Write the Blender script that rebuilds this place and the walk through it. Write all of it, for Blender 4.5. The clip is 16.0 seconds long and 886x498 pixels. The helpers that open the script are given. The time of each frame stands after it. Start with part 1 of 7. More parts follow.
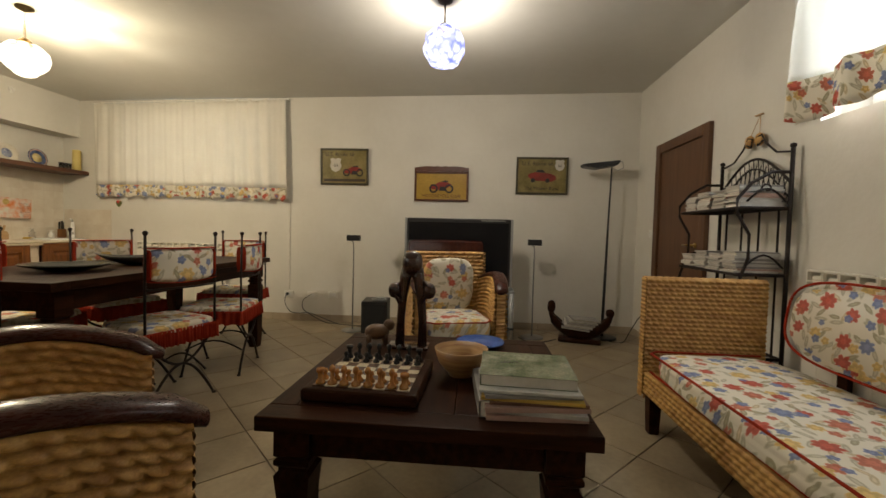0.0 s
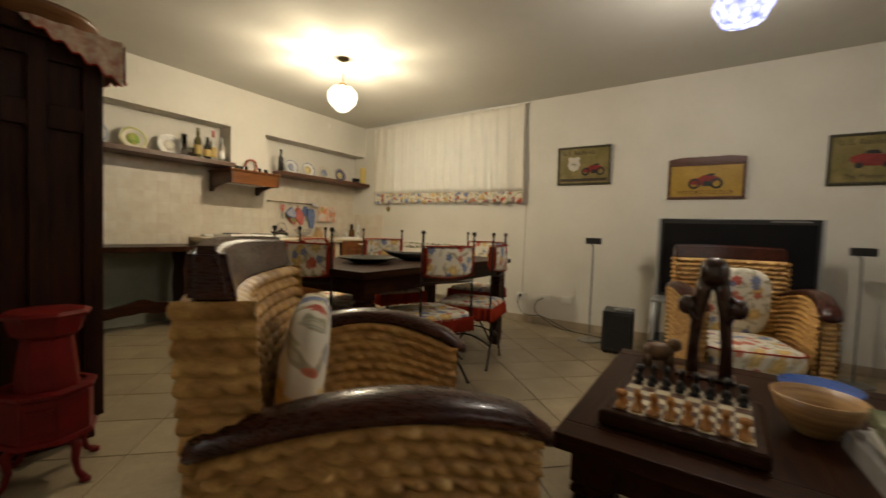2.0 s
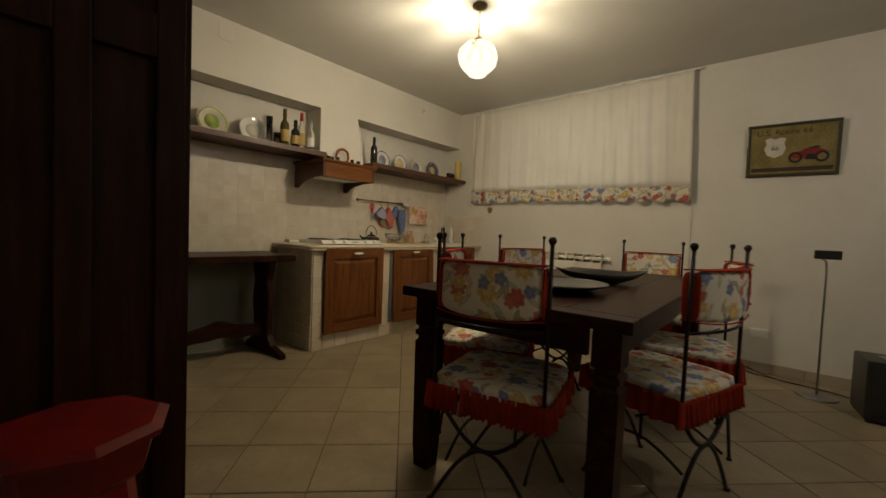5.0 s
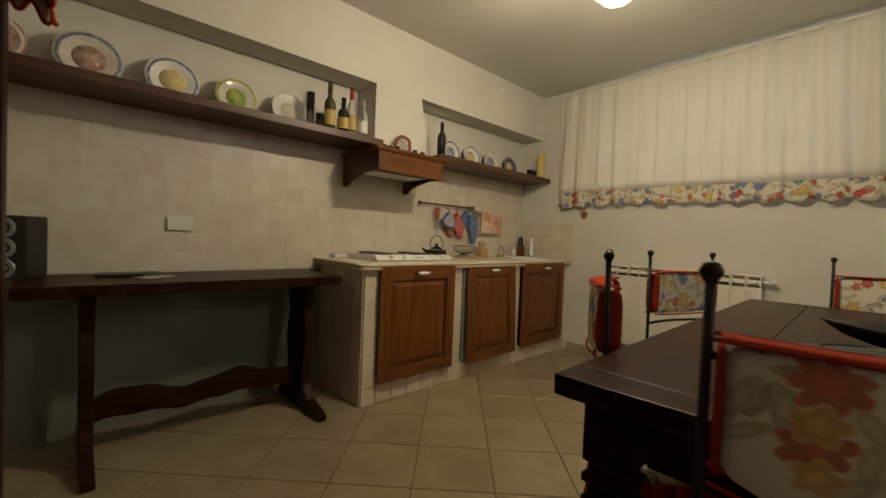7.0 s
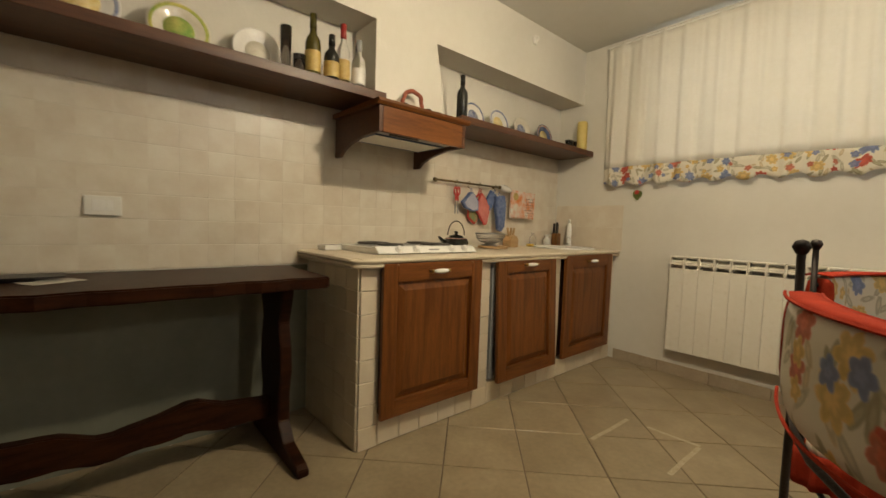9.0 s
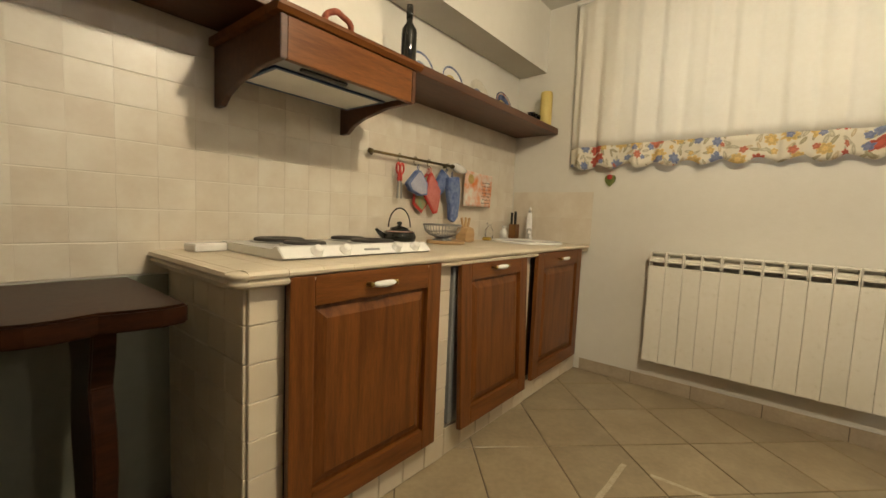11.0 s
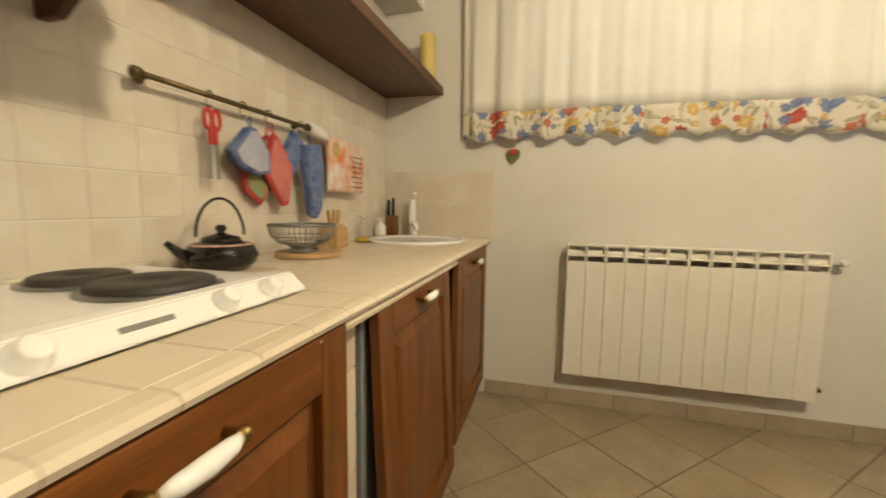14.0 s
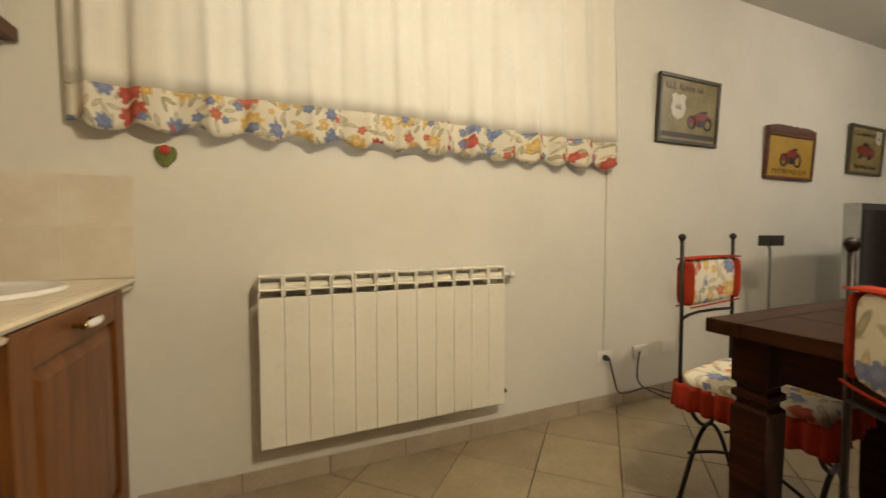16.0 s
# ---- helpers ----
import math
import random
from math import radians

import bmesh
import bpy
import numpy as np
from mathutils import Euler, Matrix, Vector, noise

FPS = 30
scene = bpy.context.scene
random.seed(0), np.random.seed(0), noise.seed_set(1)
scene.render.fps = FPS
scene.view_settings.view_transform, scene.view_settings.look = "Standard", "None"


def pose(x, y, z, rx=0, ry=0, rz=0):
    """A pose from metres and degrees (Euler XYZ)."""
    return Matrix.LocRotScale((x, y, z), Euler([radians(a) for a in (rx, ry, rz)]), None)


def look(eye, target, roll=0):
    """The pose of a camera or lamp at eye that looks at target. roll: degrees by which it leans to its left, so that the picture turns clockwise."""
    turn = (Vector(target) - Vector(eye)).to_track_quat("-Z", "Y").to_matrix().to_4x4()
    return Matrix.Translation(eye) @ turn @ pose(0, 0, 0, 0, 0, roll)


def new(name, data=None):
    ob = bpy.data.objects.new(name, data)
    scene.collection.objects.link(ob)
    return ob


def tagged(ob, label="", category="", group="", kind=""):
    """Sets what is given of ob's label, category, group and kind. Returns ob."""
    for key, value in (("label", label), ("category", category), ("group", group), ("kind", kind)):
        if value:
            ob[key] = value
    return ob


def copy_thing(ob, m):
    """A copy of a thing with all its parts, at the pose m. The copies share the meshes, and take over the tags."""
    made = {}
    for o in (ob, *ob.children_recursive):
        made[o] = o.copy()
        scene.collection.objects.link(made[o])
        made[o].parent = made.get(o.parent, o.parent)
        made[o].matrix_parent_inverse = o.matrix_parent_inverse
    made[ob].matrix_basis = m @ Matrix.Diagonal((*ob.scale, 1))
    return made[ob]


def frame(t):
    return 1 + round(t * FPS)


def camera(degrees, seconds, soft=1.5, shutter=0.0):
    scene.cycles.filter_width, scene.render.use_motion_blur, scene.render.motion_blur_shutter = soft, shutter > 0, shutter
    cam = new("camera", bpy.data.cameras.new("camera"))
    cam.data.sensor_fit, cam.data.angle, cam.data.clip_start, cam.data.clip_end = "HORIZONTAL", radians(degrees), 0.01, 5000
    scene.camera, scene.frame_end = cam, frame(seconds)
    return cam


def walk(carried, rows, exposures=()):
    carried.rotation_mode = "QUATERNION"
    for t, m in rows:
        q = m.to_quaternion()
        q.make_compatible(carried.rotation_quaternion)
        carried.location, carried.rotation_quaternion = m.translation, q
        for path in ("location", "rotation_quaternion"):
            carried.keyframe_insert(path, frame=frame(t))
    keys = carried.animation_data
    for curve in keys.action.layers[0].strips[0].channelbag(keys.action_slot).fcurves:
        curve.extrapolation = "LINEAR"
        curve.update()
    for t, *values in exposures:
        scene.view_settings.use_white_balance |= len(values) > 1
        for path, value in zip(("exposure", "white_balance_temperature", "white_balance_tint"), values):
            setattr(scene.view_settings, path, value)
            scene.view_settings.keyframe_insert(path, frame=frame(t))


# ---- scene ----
cam = camera(95.2, 16.0, shutter=0.4)
PATH = [
    (0, (-1.263, 0.486, 1.047), (-1.421, 2.479, 0.969), 1.4),
    (0.5, (-1.267, 0.488, 1.053), (-1.494, 2.474, 0.991), 2.0),
    (1, (-1.365, 0.484, 1.044), (-1.719, 2.452, 0.992), 2.0),
    (1.5, (-1.444, 0.491, 1.036), (-2.171, 2.352, 0.947), 2.1),
    (2, (-1.567, 0.548, 1.022), (-2.674, 2.211, 0.933), 2.0),
    (2.5, (-1.79, 0.475, 1.049), (-3.123, 1.963, 0.967), 1.9),
    (2.7, (-1.843, 0.474, 1.047), (-3.244, 1.899, 0.955), 1.9),
    (3, (-1.929, 0.488, 1.045), (-3.308, 1.933, 0.944), 1.9),
    (3.2, (-1.981, 0.509, 1.047), (-3.318, 1.993, 0.95), 1.7),
    (5.3, (-2.913, 0.939, 1.023), (-4.188, 2.478, 0.937), 2.4),
    (5.5, (-2.986, 0.989, 1.027), (-4.283, 2.51, 0.944), 2.3),
    (6, (-3.177, 1.108, 1.018), (-4.591, 2.519, 0.918), 1.9),
    (6.5, (-3.373, 1.263, 1.022), (-4.875, 2.58, 0.927), 2.5),
    (7, (-3.608, 1.394, 1.037), (-5.064, 2.765, 0.982), 2.4),
    (7.5, (-3.749, 1.491, 1.023), (-5.204, 2.863, 0.979), 1.3),
    (8, (-3.87, 1.611, 1.019), (-5.414, 2.88, 0.942), 1.4),
    (8.5, (-3.965, 1.721, 1.001), (-5.554, 2.932, 0.907), 0.7),
    (9, (-4.118, 1.819, 1.026), (-5.621, 3.134, 0.906), 2.0),
    (11.5, (-4.778, 2.312, 1.024), (-5.953, 3.921, 0.856), 1.7),
    (12, (-4.914, 2.392, 1.025), (-5.987, 4.071, 0.85), 1.1),
    (12.5, (-5.023, 2.489, 1.019), (-6.048, 4.198, 0.848), 1.0),
    (13, (-5.128, 2.625, 1.028), (-6.067, 4.383, 0.855), 1.1),
    (13.5, (-5.205, 2.718, 1.034), (-6.057, 4.52, 0.871), 0.9),
    (14, (-5.287, 2.821, 1.042), (-5.805, 4.742, 0.83), 0.8),
    (14.5, (-5.345, 2.965, 1.012), (-5.412, 4.962, 0.86), 0.5),
    (15, (-5.326, 3.072, 1.023), (-5.051, 5.048, 0.88), 0.5),
    (15.5, (-5.257, 3.199, 1.026), (-4.691, 5.114, 0.909), 0.1),
    (16, (-5.172, 3.253, 1.036), (-4.377, 5.085, 0.944), -0.1),
]
EXPOSURES = [(0.0, -0.09), (1.0, -0.13), (2.5, -0.27), (3.2, -0.46), (5.5, -0.96), (6.0, -0.86), (6.5, -0.70), (7.0, -0.62), (8.0, -0.28), (9.0, -0.1), (11.5, 0.16), (13.0, 0.28), (14.0, 0.35), (16.0, 0.30)]
walk(cam, [(t, look(eye, target, roll)) for t, eye, target, roll in PATH], EXPOSURES)

# ---------------------------------------------------------------- world and light
world = bpy.data.worlds.new("world")
scene.world = world
world.use_nodes = True
_sky = world.node_tree.nodes.new("ShaderNodeTexSky")
_sky.sky_type = "NISHITA"
_sky.sun_disc = False
_sky.sun_elevation = radians(35)
_sky.sun_rotation = radians(200)
world.node_tree.links.new(_sky.outputs[0], world.node_tree.nodes["Background"].inputs[0])
world.node_tree.nodes["Background"].inputs[1].default_value = 0.1


def lamp(name, kind, m, power, colour, size=0.05, size_y=None):
    data = bpy.data.lights.new(name, kind)
    data.energy, data.color = power, colour
    if kind == "AREA":
        data.shape, data.size, data.size_y = "RECTANGLE", size, size_y or size
    elif kind == "POINT":
        data.shadow_soft_size = size
    ob = new(name, data)
    ob.matrix_world = m
    return ob


YN_OUT = 5.14  # inside the north window's reveal
GLOBE = (-4.405, 3.095, 2.19)
BLUE = (-1.50, 3.17, 2.26)
lamp("kitchen_bulb", "POINT", pose(GLOBE[0], GLOBE[1], GLOBE[2] - 0.03), 152, (1.0, 0.85, 0.60), 0.05)
lamp("living_bulb", "POINT", pose(*BLUE), 72, (1.0, 0.90, 0.76), 0.05)
# Unseen area lamp, added to stand in for light assumed from upstairs.
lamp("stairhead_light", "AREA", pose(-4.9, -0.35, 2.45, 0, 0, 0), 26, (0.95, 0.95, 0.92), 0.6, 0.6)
lamp("window_daylight", "AREA", pose(0.56, 1.95, 2.08, 0, -90, 180), 42, (0.86, 0.93, 1.0), 0.75, 1.4)
lamp("window_daylight_north", "AREA", pose(-4.55, YN_OUT, 1.93, -90, 0, 0), 14, (0.80, 0.90, 1.0), 1.7, 0.75)
sun = bpy.data.lights.new("sun", "SUN")
sun.energy, sun.angle, sun.color = 2.0, radians(0.5), (1.0, 0.95, 0.88)
new("sun", sun).matrix_world = look((0, 0, 10), (2.5, 6.8, 5), 0)

# ---------------------------------------------------------------- materials


def mat(name, c1, c2=None, scale=6.0, rough=0.5, bump=0.0, bscale=80.0, metal=0.0, stretch=(1, 1, 1), rand=0.0, fine=0.15, coat=0.0, spec=0.5):
    """Two-scale mottled surface with fine relief."""
    m = bpy.data.materials.new(name)
    m.use_nodes = True
    n, l = m.node_tree.nodes, m.node_tree.links
    b = n["Principled BSDF"]
    c2 = c2 or tuple(min(1, v * 0.8) for v in c1)
    tc, mp = n.new("ShaderNodeTexCoord"), n.new("ShaderNodeMapping")
    mp.inputs["Scale"].default_value = stretch
    l.new(tc.outputs["Object"], mp.inputs[0])
    big, small = n.new("ShaderNodeTexNoise"), n.new("ShaderNodeTexNoise")
    big.inputs["Scale"].default_value, small.inputs["Scale"].default_value = scale, scale * 9
    big.inputs["Detail"].default_value, small.inputs["Detail"].default_value = 5, 3
    l.new(mp.outputs[0], big.inputs["Vector"])
    l.new(mp.outputs[0], small.inputs["Vector"])
    ramp = n.new("ShaderNodeValToRGB")
    ramp.color_ramp.elements[0].position, ramp.color_ramp.elements[1].position = 0.32, 0.68
    ramp.color_ramp.elements[0].color, ramp.color_ramp.elements[1].color = (*c1, 1), (*c2, 1)
    l.new(big.outputs["Fac"], ramp.inputs[0])
    mix = n.new("ShaderNodeMix")
    mix.data_type, mix.blend_type = "RGBA", "OVERLAY"
    mix.inputs[0].default_value = fine
    l.new(ramp.outputs[0], mix.inputs[6])
    l.new(small.outputs["Fac"], mix.inputs[7])
    col = mix.outputs[2]
    if rand:
        info, hsv, mr = n.new("ShaderNodeObjectInfo"), n.new("ShaderNodeHueSaturation"), n.new("ShaderNodeMapRange")
        mr.inputs[3].default_value, mr.inputs[4].default_value = 1 - rand, 1 + rand
        l.new(info.outputs["Random"], mr.inputs[0])
        l.new(mr.outputs[0], hsv.inputs["Value"])
        l.new(col, hsv.inputs["Color"])
        col = hsv.outputs[0]
        ad = n.new("ShaderNodeVectorMath")
        sc = n.new("ShaderNodeMath")
        sc.operation = "MULTIPLY"
        sc.inputs[1].default_value = 37.0
        l.new(info.outputs["Random"], sc.inputs[0])
        l.new(mp.outputs[0], ad.inputs[0])
        l.new(sc.outputs[0], ad.inputs[1])
        l.new(ad.outputs[0], big.inputs["Vector"])
        l.new(ad.outputs[0], small.inputs["Vector"])
    l.new(col, b.inputs["Base Color"])
    rr = n.new("ShaderNodeMapRange")
    rr.inputs[3].default_value, rr.inputs[4].default_value = max(0.02, rough - 0.08), min(1, rough + 0.08)
    l.new(small.outputs["Fac"], rr.inputs[0])
    l.new(rr.outputs[0], b.inputs["Roughness"])
    b.inputs["Metallic"].default_value = metal
    b.inputs["Coat Weight"].default_value = coat
    b.inputs["Specular IOR Level"].default_value = spec
    if bump:
        bn, bp = n.new("ShaderNodeTexNoise"), n.new("ShaderNodeBump")
        bn.inputs["Scale"].default_value, bn.inputs["Detail"].default_value = bscale, 4
        bp.inputs["Strength"].default_value, bp.inputs["Distance"].default_value = bump, 0.004
        l.new(mp.outputs[0], bn.inputs["Vector"])
        l.new(bn.outputs["Fac"], bp.inputs["Height"])
        l.new(bp.outputs[0], b.inputs["Normal"])
    return m


def glow(name, colour, strength, clear=0.0):
    m = bpy.data.materials.new(name)
    m.use_nodes = True
    n, l = m.node_tree.nodes, m.node_tree.links
    n.remove(n["Principled BSDF"])
    e = n.new("ShaderNodeEmission")
    e.inputs[0].default_value, e.inputs[1].default_value = (*colour, 1), strength
    out = n["Material Output"]
    if clear:
        t, x = n.new("ShaderNodeBsdfTransparent"), n.new("ShaderNodeMixShader")
        x.inputs[0].default_value = 1 - clear
        l.new(t.outputs[0], x.inputs[1])
        l.new(e.outputs[0], x.inputs[2])
        l.new(x.outputs[0], out.inputs[0])
    else:
        l.new(e.outputs[0], out.inputs[0])
    return m


def glass(name, colour=(1, 1, 1), rough=0.02):
    m = bpy.data.materials.new(name)
    m.use_nodes = True
    b = m.node_tree.nodes["Principled BSDF"]
    b.inputs["Base Color"].default_value = (*colour, 1)
    b.inputs["Transmission Weight"].default_value = 1
    b.inputs["Roughness"].default_value = rough
    b.inputs["IOR"].default_value = 1.45
    return m


def floral(name, plane="xz", base=(0.73, 0.68, 0.565), scale=1.0, sheer=0.0):
    """Cream cotton printed with red, blue and ochre flowers among olive leaves, in the given plane."""
    m = bpy.data.materials.new(name)
    m.use_nodes = True
    n, l = m.node_tree.nodes, m.node_tree.links
    b = n["Principled BSDF"]
    b.inputs["Roughness"].default_value = 0.9
    b.inputs["Specular IOR Level"].default_value = 0.12

    def calc(op, a, c=None):
        k = n.new("ShaderNodeMath")
        k.operation = op
        for slot, v in zip(k.inputs, (a, c)):
            if isinstance(v, (int, float)):
                slot.default_value = v
            elif v is not None:
                l.new(v, slot)
        return k.outputs[0]

    tc, sep, info = n.new("ShaderNodeTexCoord"), n.new("ShaderNodeSeparateXYZ"), n.new("ShaderNodeObjectInfo")
    l.new(tc.outputs["Object"], sep.inputs[0])
    axis = dict(zip("xyz", sep.outputs))
    other = axis[next(c for c in "xyz" if c not in plane)]
    lean = calc("MULTIPLY", other, 0.55)
    shift = calc("MULTIPLY", info.outputs["Random"], 3.0)
    cu = calc("ADD", calc("ADD", axis[plane[0]], lean), shift)
    cv = calc("ADD", axis[plane[1]], lean)
    flat, wob = n.new("ShaderNodeCombineXYZ"), n.new("ShaderNodeTexNoise")
    l.new(cu, flat.inputs[0])
    l.new(cv, flat.inputs[1])
    wob.inputs["Scale"].default_value, wob.inputs["Detail"].default_value = 60 * scale, 2
    l.new(flat.outputs[0], wob.inputs["Vector"])
    col = None

    def layer(per_metre, seed, size, petals, stops, thin=1.0, loose=0.75):
        """Scattered leaves (petals 0) or flowers, one a cell."""
        nonlocal col
        mp = n.new("ShaderNodeVectorMath")
        mp.operation = "MULTIPLY_ADD"
        mp.inputs[1].default_value = (per_metre * scale,) * 3
        mp.inputs[2].default_value = (seed, seed * 1.7, 0)
        l.new(flat.outputs[0], mp.inputs[0])
        v = n.new("ShaderNodeTexVoronoi")
        v.voronoi_dimensions = "2D"
        v.inputs["Scale"].default_value, v.inputs["Randomness"].default_value = 1.0, loose
        l.new(mp.outputs[0], v.inputs["Vector"])
        sub, dd, rnd = n.new("ShaderNodeVectorMath"), n.new("ShaderNodeSeparateXYZ"), n.new("ShaderNodeSeparateColor")
        sub.operation = "SUBTRACT"
        l.new(mp.outputs[0], sub.inputs[0])
        l.new(v.outputs["Position"], sub.inputs[1])
        l.new(sub.outputs[0], dd.inputs[0])
        l.new(v.outputs["Color"], rnd.inputs[0])
        turn = calc("MULTIPLY", rnd.outputs[1], 6.283)
        ang = calc("ADD", calc("ARCTAN2", dd.outputs[1], dd.outputs[0]), turn)
        rad = v.outputs["Distance"]
        if petals:
            lobe = calc("ABSOLUTE", calc("COSINE", calc("MULTIPLY", ang, petals / 2)))
            reach = calc("MULTIPLY", calc("ADD", calc("MULTIPLY", lobe, 0.34), 0.70), size)
            reach = calc("MULTIPLY", reach, calc("ADD", calc("MULTIPLY", rnd.outputs[2], 0.5), 0.7))
        else:
            ca, sa = calc("COSINE", ang), calc("SINE", ang)
            inv = calc("SQRT", calc("ADD", calc("POWER", ca, 2), calc("MULTIPLY", calc("POWER", sa, 2), 1 / thin ** 2)))
            reach = calc("DIVIDE", size, inv)
        q = calc("ADD", calc("DIVIDE", rad, reach), calc("MULTIPLY", calc("SUBTRACT", wob.outputs["Fac"], 0.5), 0.45))
        edge = n.new("ShaderNodeMapRange")
        edge.inputs[1].default_value, edge.inputs[2].default_value = 0.86, 1.0
        edge.inputs[3].default_value, edge.inputs[4].default_value = 0.92, 0
        l.new(q, edge.inputs[0])
        pick = n.new("ShaderNodeValToRGB")
        pick.color_ramp.interpolation = "CONSTANT"
        el = pick.color_ramp.elements
        while len(el) < len(stops):
            el.new(0.5)
        for e, (at, c) in zip(el, stops):
            e.position, e.color = at, (*c, 1)
        l.new(rnd.outputs[0], pick.inputs[0])
        tone = calc("ADD", calc("MULTIPLY", calc("SINE", calc("MULTIPLY", q, 8.0)), 0.16), 1.0)
        shade = n.new("ShaderNodeHueSaturation")
        l.new(tone, shade.inputs["Value"])
        l.new(pick.outputs[0], shade.inputs["Color"])
        mx = n.new("ShaderNodeMix")
        mx.data_type = "RGBA"
        l.new(edge.outputs[0], mx.inputs[0])
        mx.inputs[6].default_value = (*base, 1)
        if col:
            l.new(col, mx.inputs[6])
        l.new(shade.outputs[0], mx.inputs[7])
        col = mx.outputs[2]

    leaf, sage, tan = (0.40, 0.36, 0.24), (0.52, 0.48, 0.36), (0.60, 0.50, 0.33)
    red, blue, ochre, rust = (0.50, 0.085, 0.055), (0.19, 0.235, 0.40), (0.66, 0.46, 0.17), (0.53, 0.16, 0.10)
    layer(15, 3.1, 0.46, 0, ((0, sage), (0.4, leaf), (0.7, tan)), 0.34)
    layer(12, 9.3, 0.44, 0, ((0, sage), (0.35, leaf), (0.75, sage)), 0.30)
    layer(8.2, 1.7, 0.32, 7, ((0, red), (0.32, ochre), (0.55, blue), (0.68, rust), (0.86, ochre)), loose=0.6)
    layer(9.0, 5.7, 0.20, 5, ((0, blue), (0.3, rust), (0.55, blue), (0.75, ochre)), loose=0.8)
    l.new(col, b.inputs["Base Color"])
    wv, bp = n.new("ShaderNodeTexNoise"), n.new("ShaderNodeBump")
    wv.inputs["Scale"].default_value = 300
    bp.inputs["Strength"].default_value, bp.inputs["Distance"].default_value = 0.25, 0.001
    l.new(tc.outputs["Object"], wv.inputs["Vector"])
    l.new(wv.outputs["Fac"], bp.inputs["Height"])
    l.new(bp.outputs[0], b.inputs["Normal"])
    if sheer:
        tr, x = n.new("ShaderNodeBsdfTranslucent"), n.new("ShaderNodeMixShader")
        x.inputs[0].default_value = sheer
        l.new(col, tr.inputs[0])
        l.new(b.outputs[0], x.inputs[1])
        l.new(tr.outputs[0], x.inputs[2])
        l.new(x.outputs[0], n["Material Output"].inputs[0])
    return m


def sheer_cloth(name, c, amount):
    m = mat(name, c, tuple(v * 0.94 for v in c), 5, 0.9, 0.2, 250, spec=0.1)
    n, l = m.node_tree.nodes, m.node_tree.links
    tr, x = n.new("ShaderNodeBsdfTranslucent"), n.new("ShaderNodeMixShader")
    tr.inputs[0].default_value = (*c, 1)
    x.inputs[0].default_value = amount
    l.new(n["Principled BSDF"].outputs[0], x.inputs[1])
    l.new(tr.outputs[0], x.inputs[2])
    l.new(x.outputs[0], n["Material Output"].inputs[0])
    return m


PLASTER = mat("white_plaster", (0.69, 0.66, 0.59), (0.645, 0.615, 0.545), 2.2, 0.85, 0.25, 45, fine=0.06, spec=0.2)
CEIL = mat("ceiling_paint", (0.63, 0.615, 0.565), (0.59, 0.575, 0.525), 1.5, 0.9, 0.2, 60, fine=0.05, spec=0.2)
# Grey-green tint, darkened to carry the shade beneath the trestle table.
SHADED_LOW = mat("grey_green_shade", (0.25, 0.255, 0.20), (0.20, 0.205, 0.16), 2.5, 0.7, 0.2, 50, fine=0.1, spec=0.2)
TILE = mat("floor_stoneware", (0.335, 0.268, 0.170), (0.26, 0.203, 0.126), 5, 0.36, 0.06, 60, rand=0.07, fine=0.22)
GROUT = mat("grout", (0.15, 0.11, 0.07), (0.11, 0.08, 0.055), 12, 0.9, 0.4, 150)
SKIRT = mat("skirting_stoneware", (0.42, 0.345, 0.25), (0.35, 0.28, 0.20), 7, 0.4, 0.05, 60, rand=0.06)
WTILE = mat("glazed_wall_tile", (0.69, 0.635, 0.53), (0.60, 0.52, 0.41), 7, 0.32, 0.09, 14, rand=0.008, fine=0.06)
WGROUT = mat("wall_grout", (0.74, 0.69, 0.59), (0.60, 0.55, 0.45), 10, 0.8, 0.3, 120)
CTILE = mat("counter_tile", (0.68, 0.60, 0.46), (0.61, 0.52, 0.385), 3, 0.42, 0.0, 20, rand=0.03, fine=0.05)
DARK = mat("dark_stained_wood", (0.040, 0.014, 0.006), (0.018, 0.007, 0.004), 5, 0.34, 0.12, 40, stretch=(8, 1, 8), spec=0.07, fine=0.4)
DARKX = mat("dark_stained_wood_long", (0.042, 0.015, 0.007), (0.019, 0.008, 0.004), 5, 0.34, 0.12, 40, stretch=(1, 8, 8), spec=0.07, fine=0.4)
CHERRY = mat("cherry_wood", (0.185, 0.064, 0.013), (0.098, 0.030, 0.006), 4, 0.40, 0.08, 60, stretch=(9, 9, 0.8), fine=0.4, coat=0.04, spec=0.3)
CHERRYY = mat("cherry_wood_long", (0.190, 0.066, 0.014), (0.105, 0.032, 0.006), 4, 0.40, 0.08, 60, stretch=(9, 0.8, 9), fine=0.4, coat=0.04, spec=0.3)
SHELFW = mat("walnut_shelf", (0.105, 0.040, 0.016), (0.062, 0.023, 0.010), 4, 0.42, 0.08, 60, stretch=(10, 0.7, 10), fine=0.3)
DOORW = mat("brown_door", (0.13, 0.060, 0.026), (0.09, 0.040, 0.018), 3, 0.45, 0.06, 60, stretch=(9, 9, 0.7))
WARD = mat("old_wardrobe_wood", (0.040, 0.014, 0.007), (0.016, 0.006, 0.004), 4, 0.46, 0.10, 50, stretch=(9, 9, 0.8), fine=0.45, spec=0.1)
RIM = mat("mahogany_rim", (0.060, 0.014, 0.007), (0.026, 0.007, 0.005), 6, 0.28, 0.05, 50, stretch=(6, 1, 6), coat=0.08, spec=0.25)
STRAW = mat("water_hyacinth", (0.62, 0.37, 0.115), (0.35, 0.17, 0.042), 16, 0.5, 0.25, 160, fine=0.35, stretch=(1, 1, 2.5), spec=0.5)
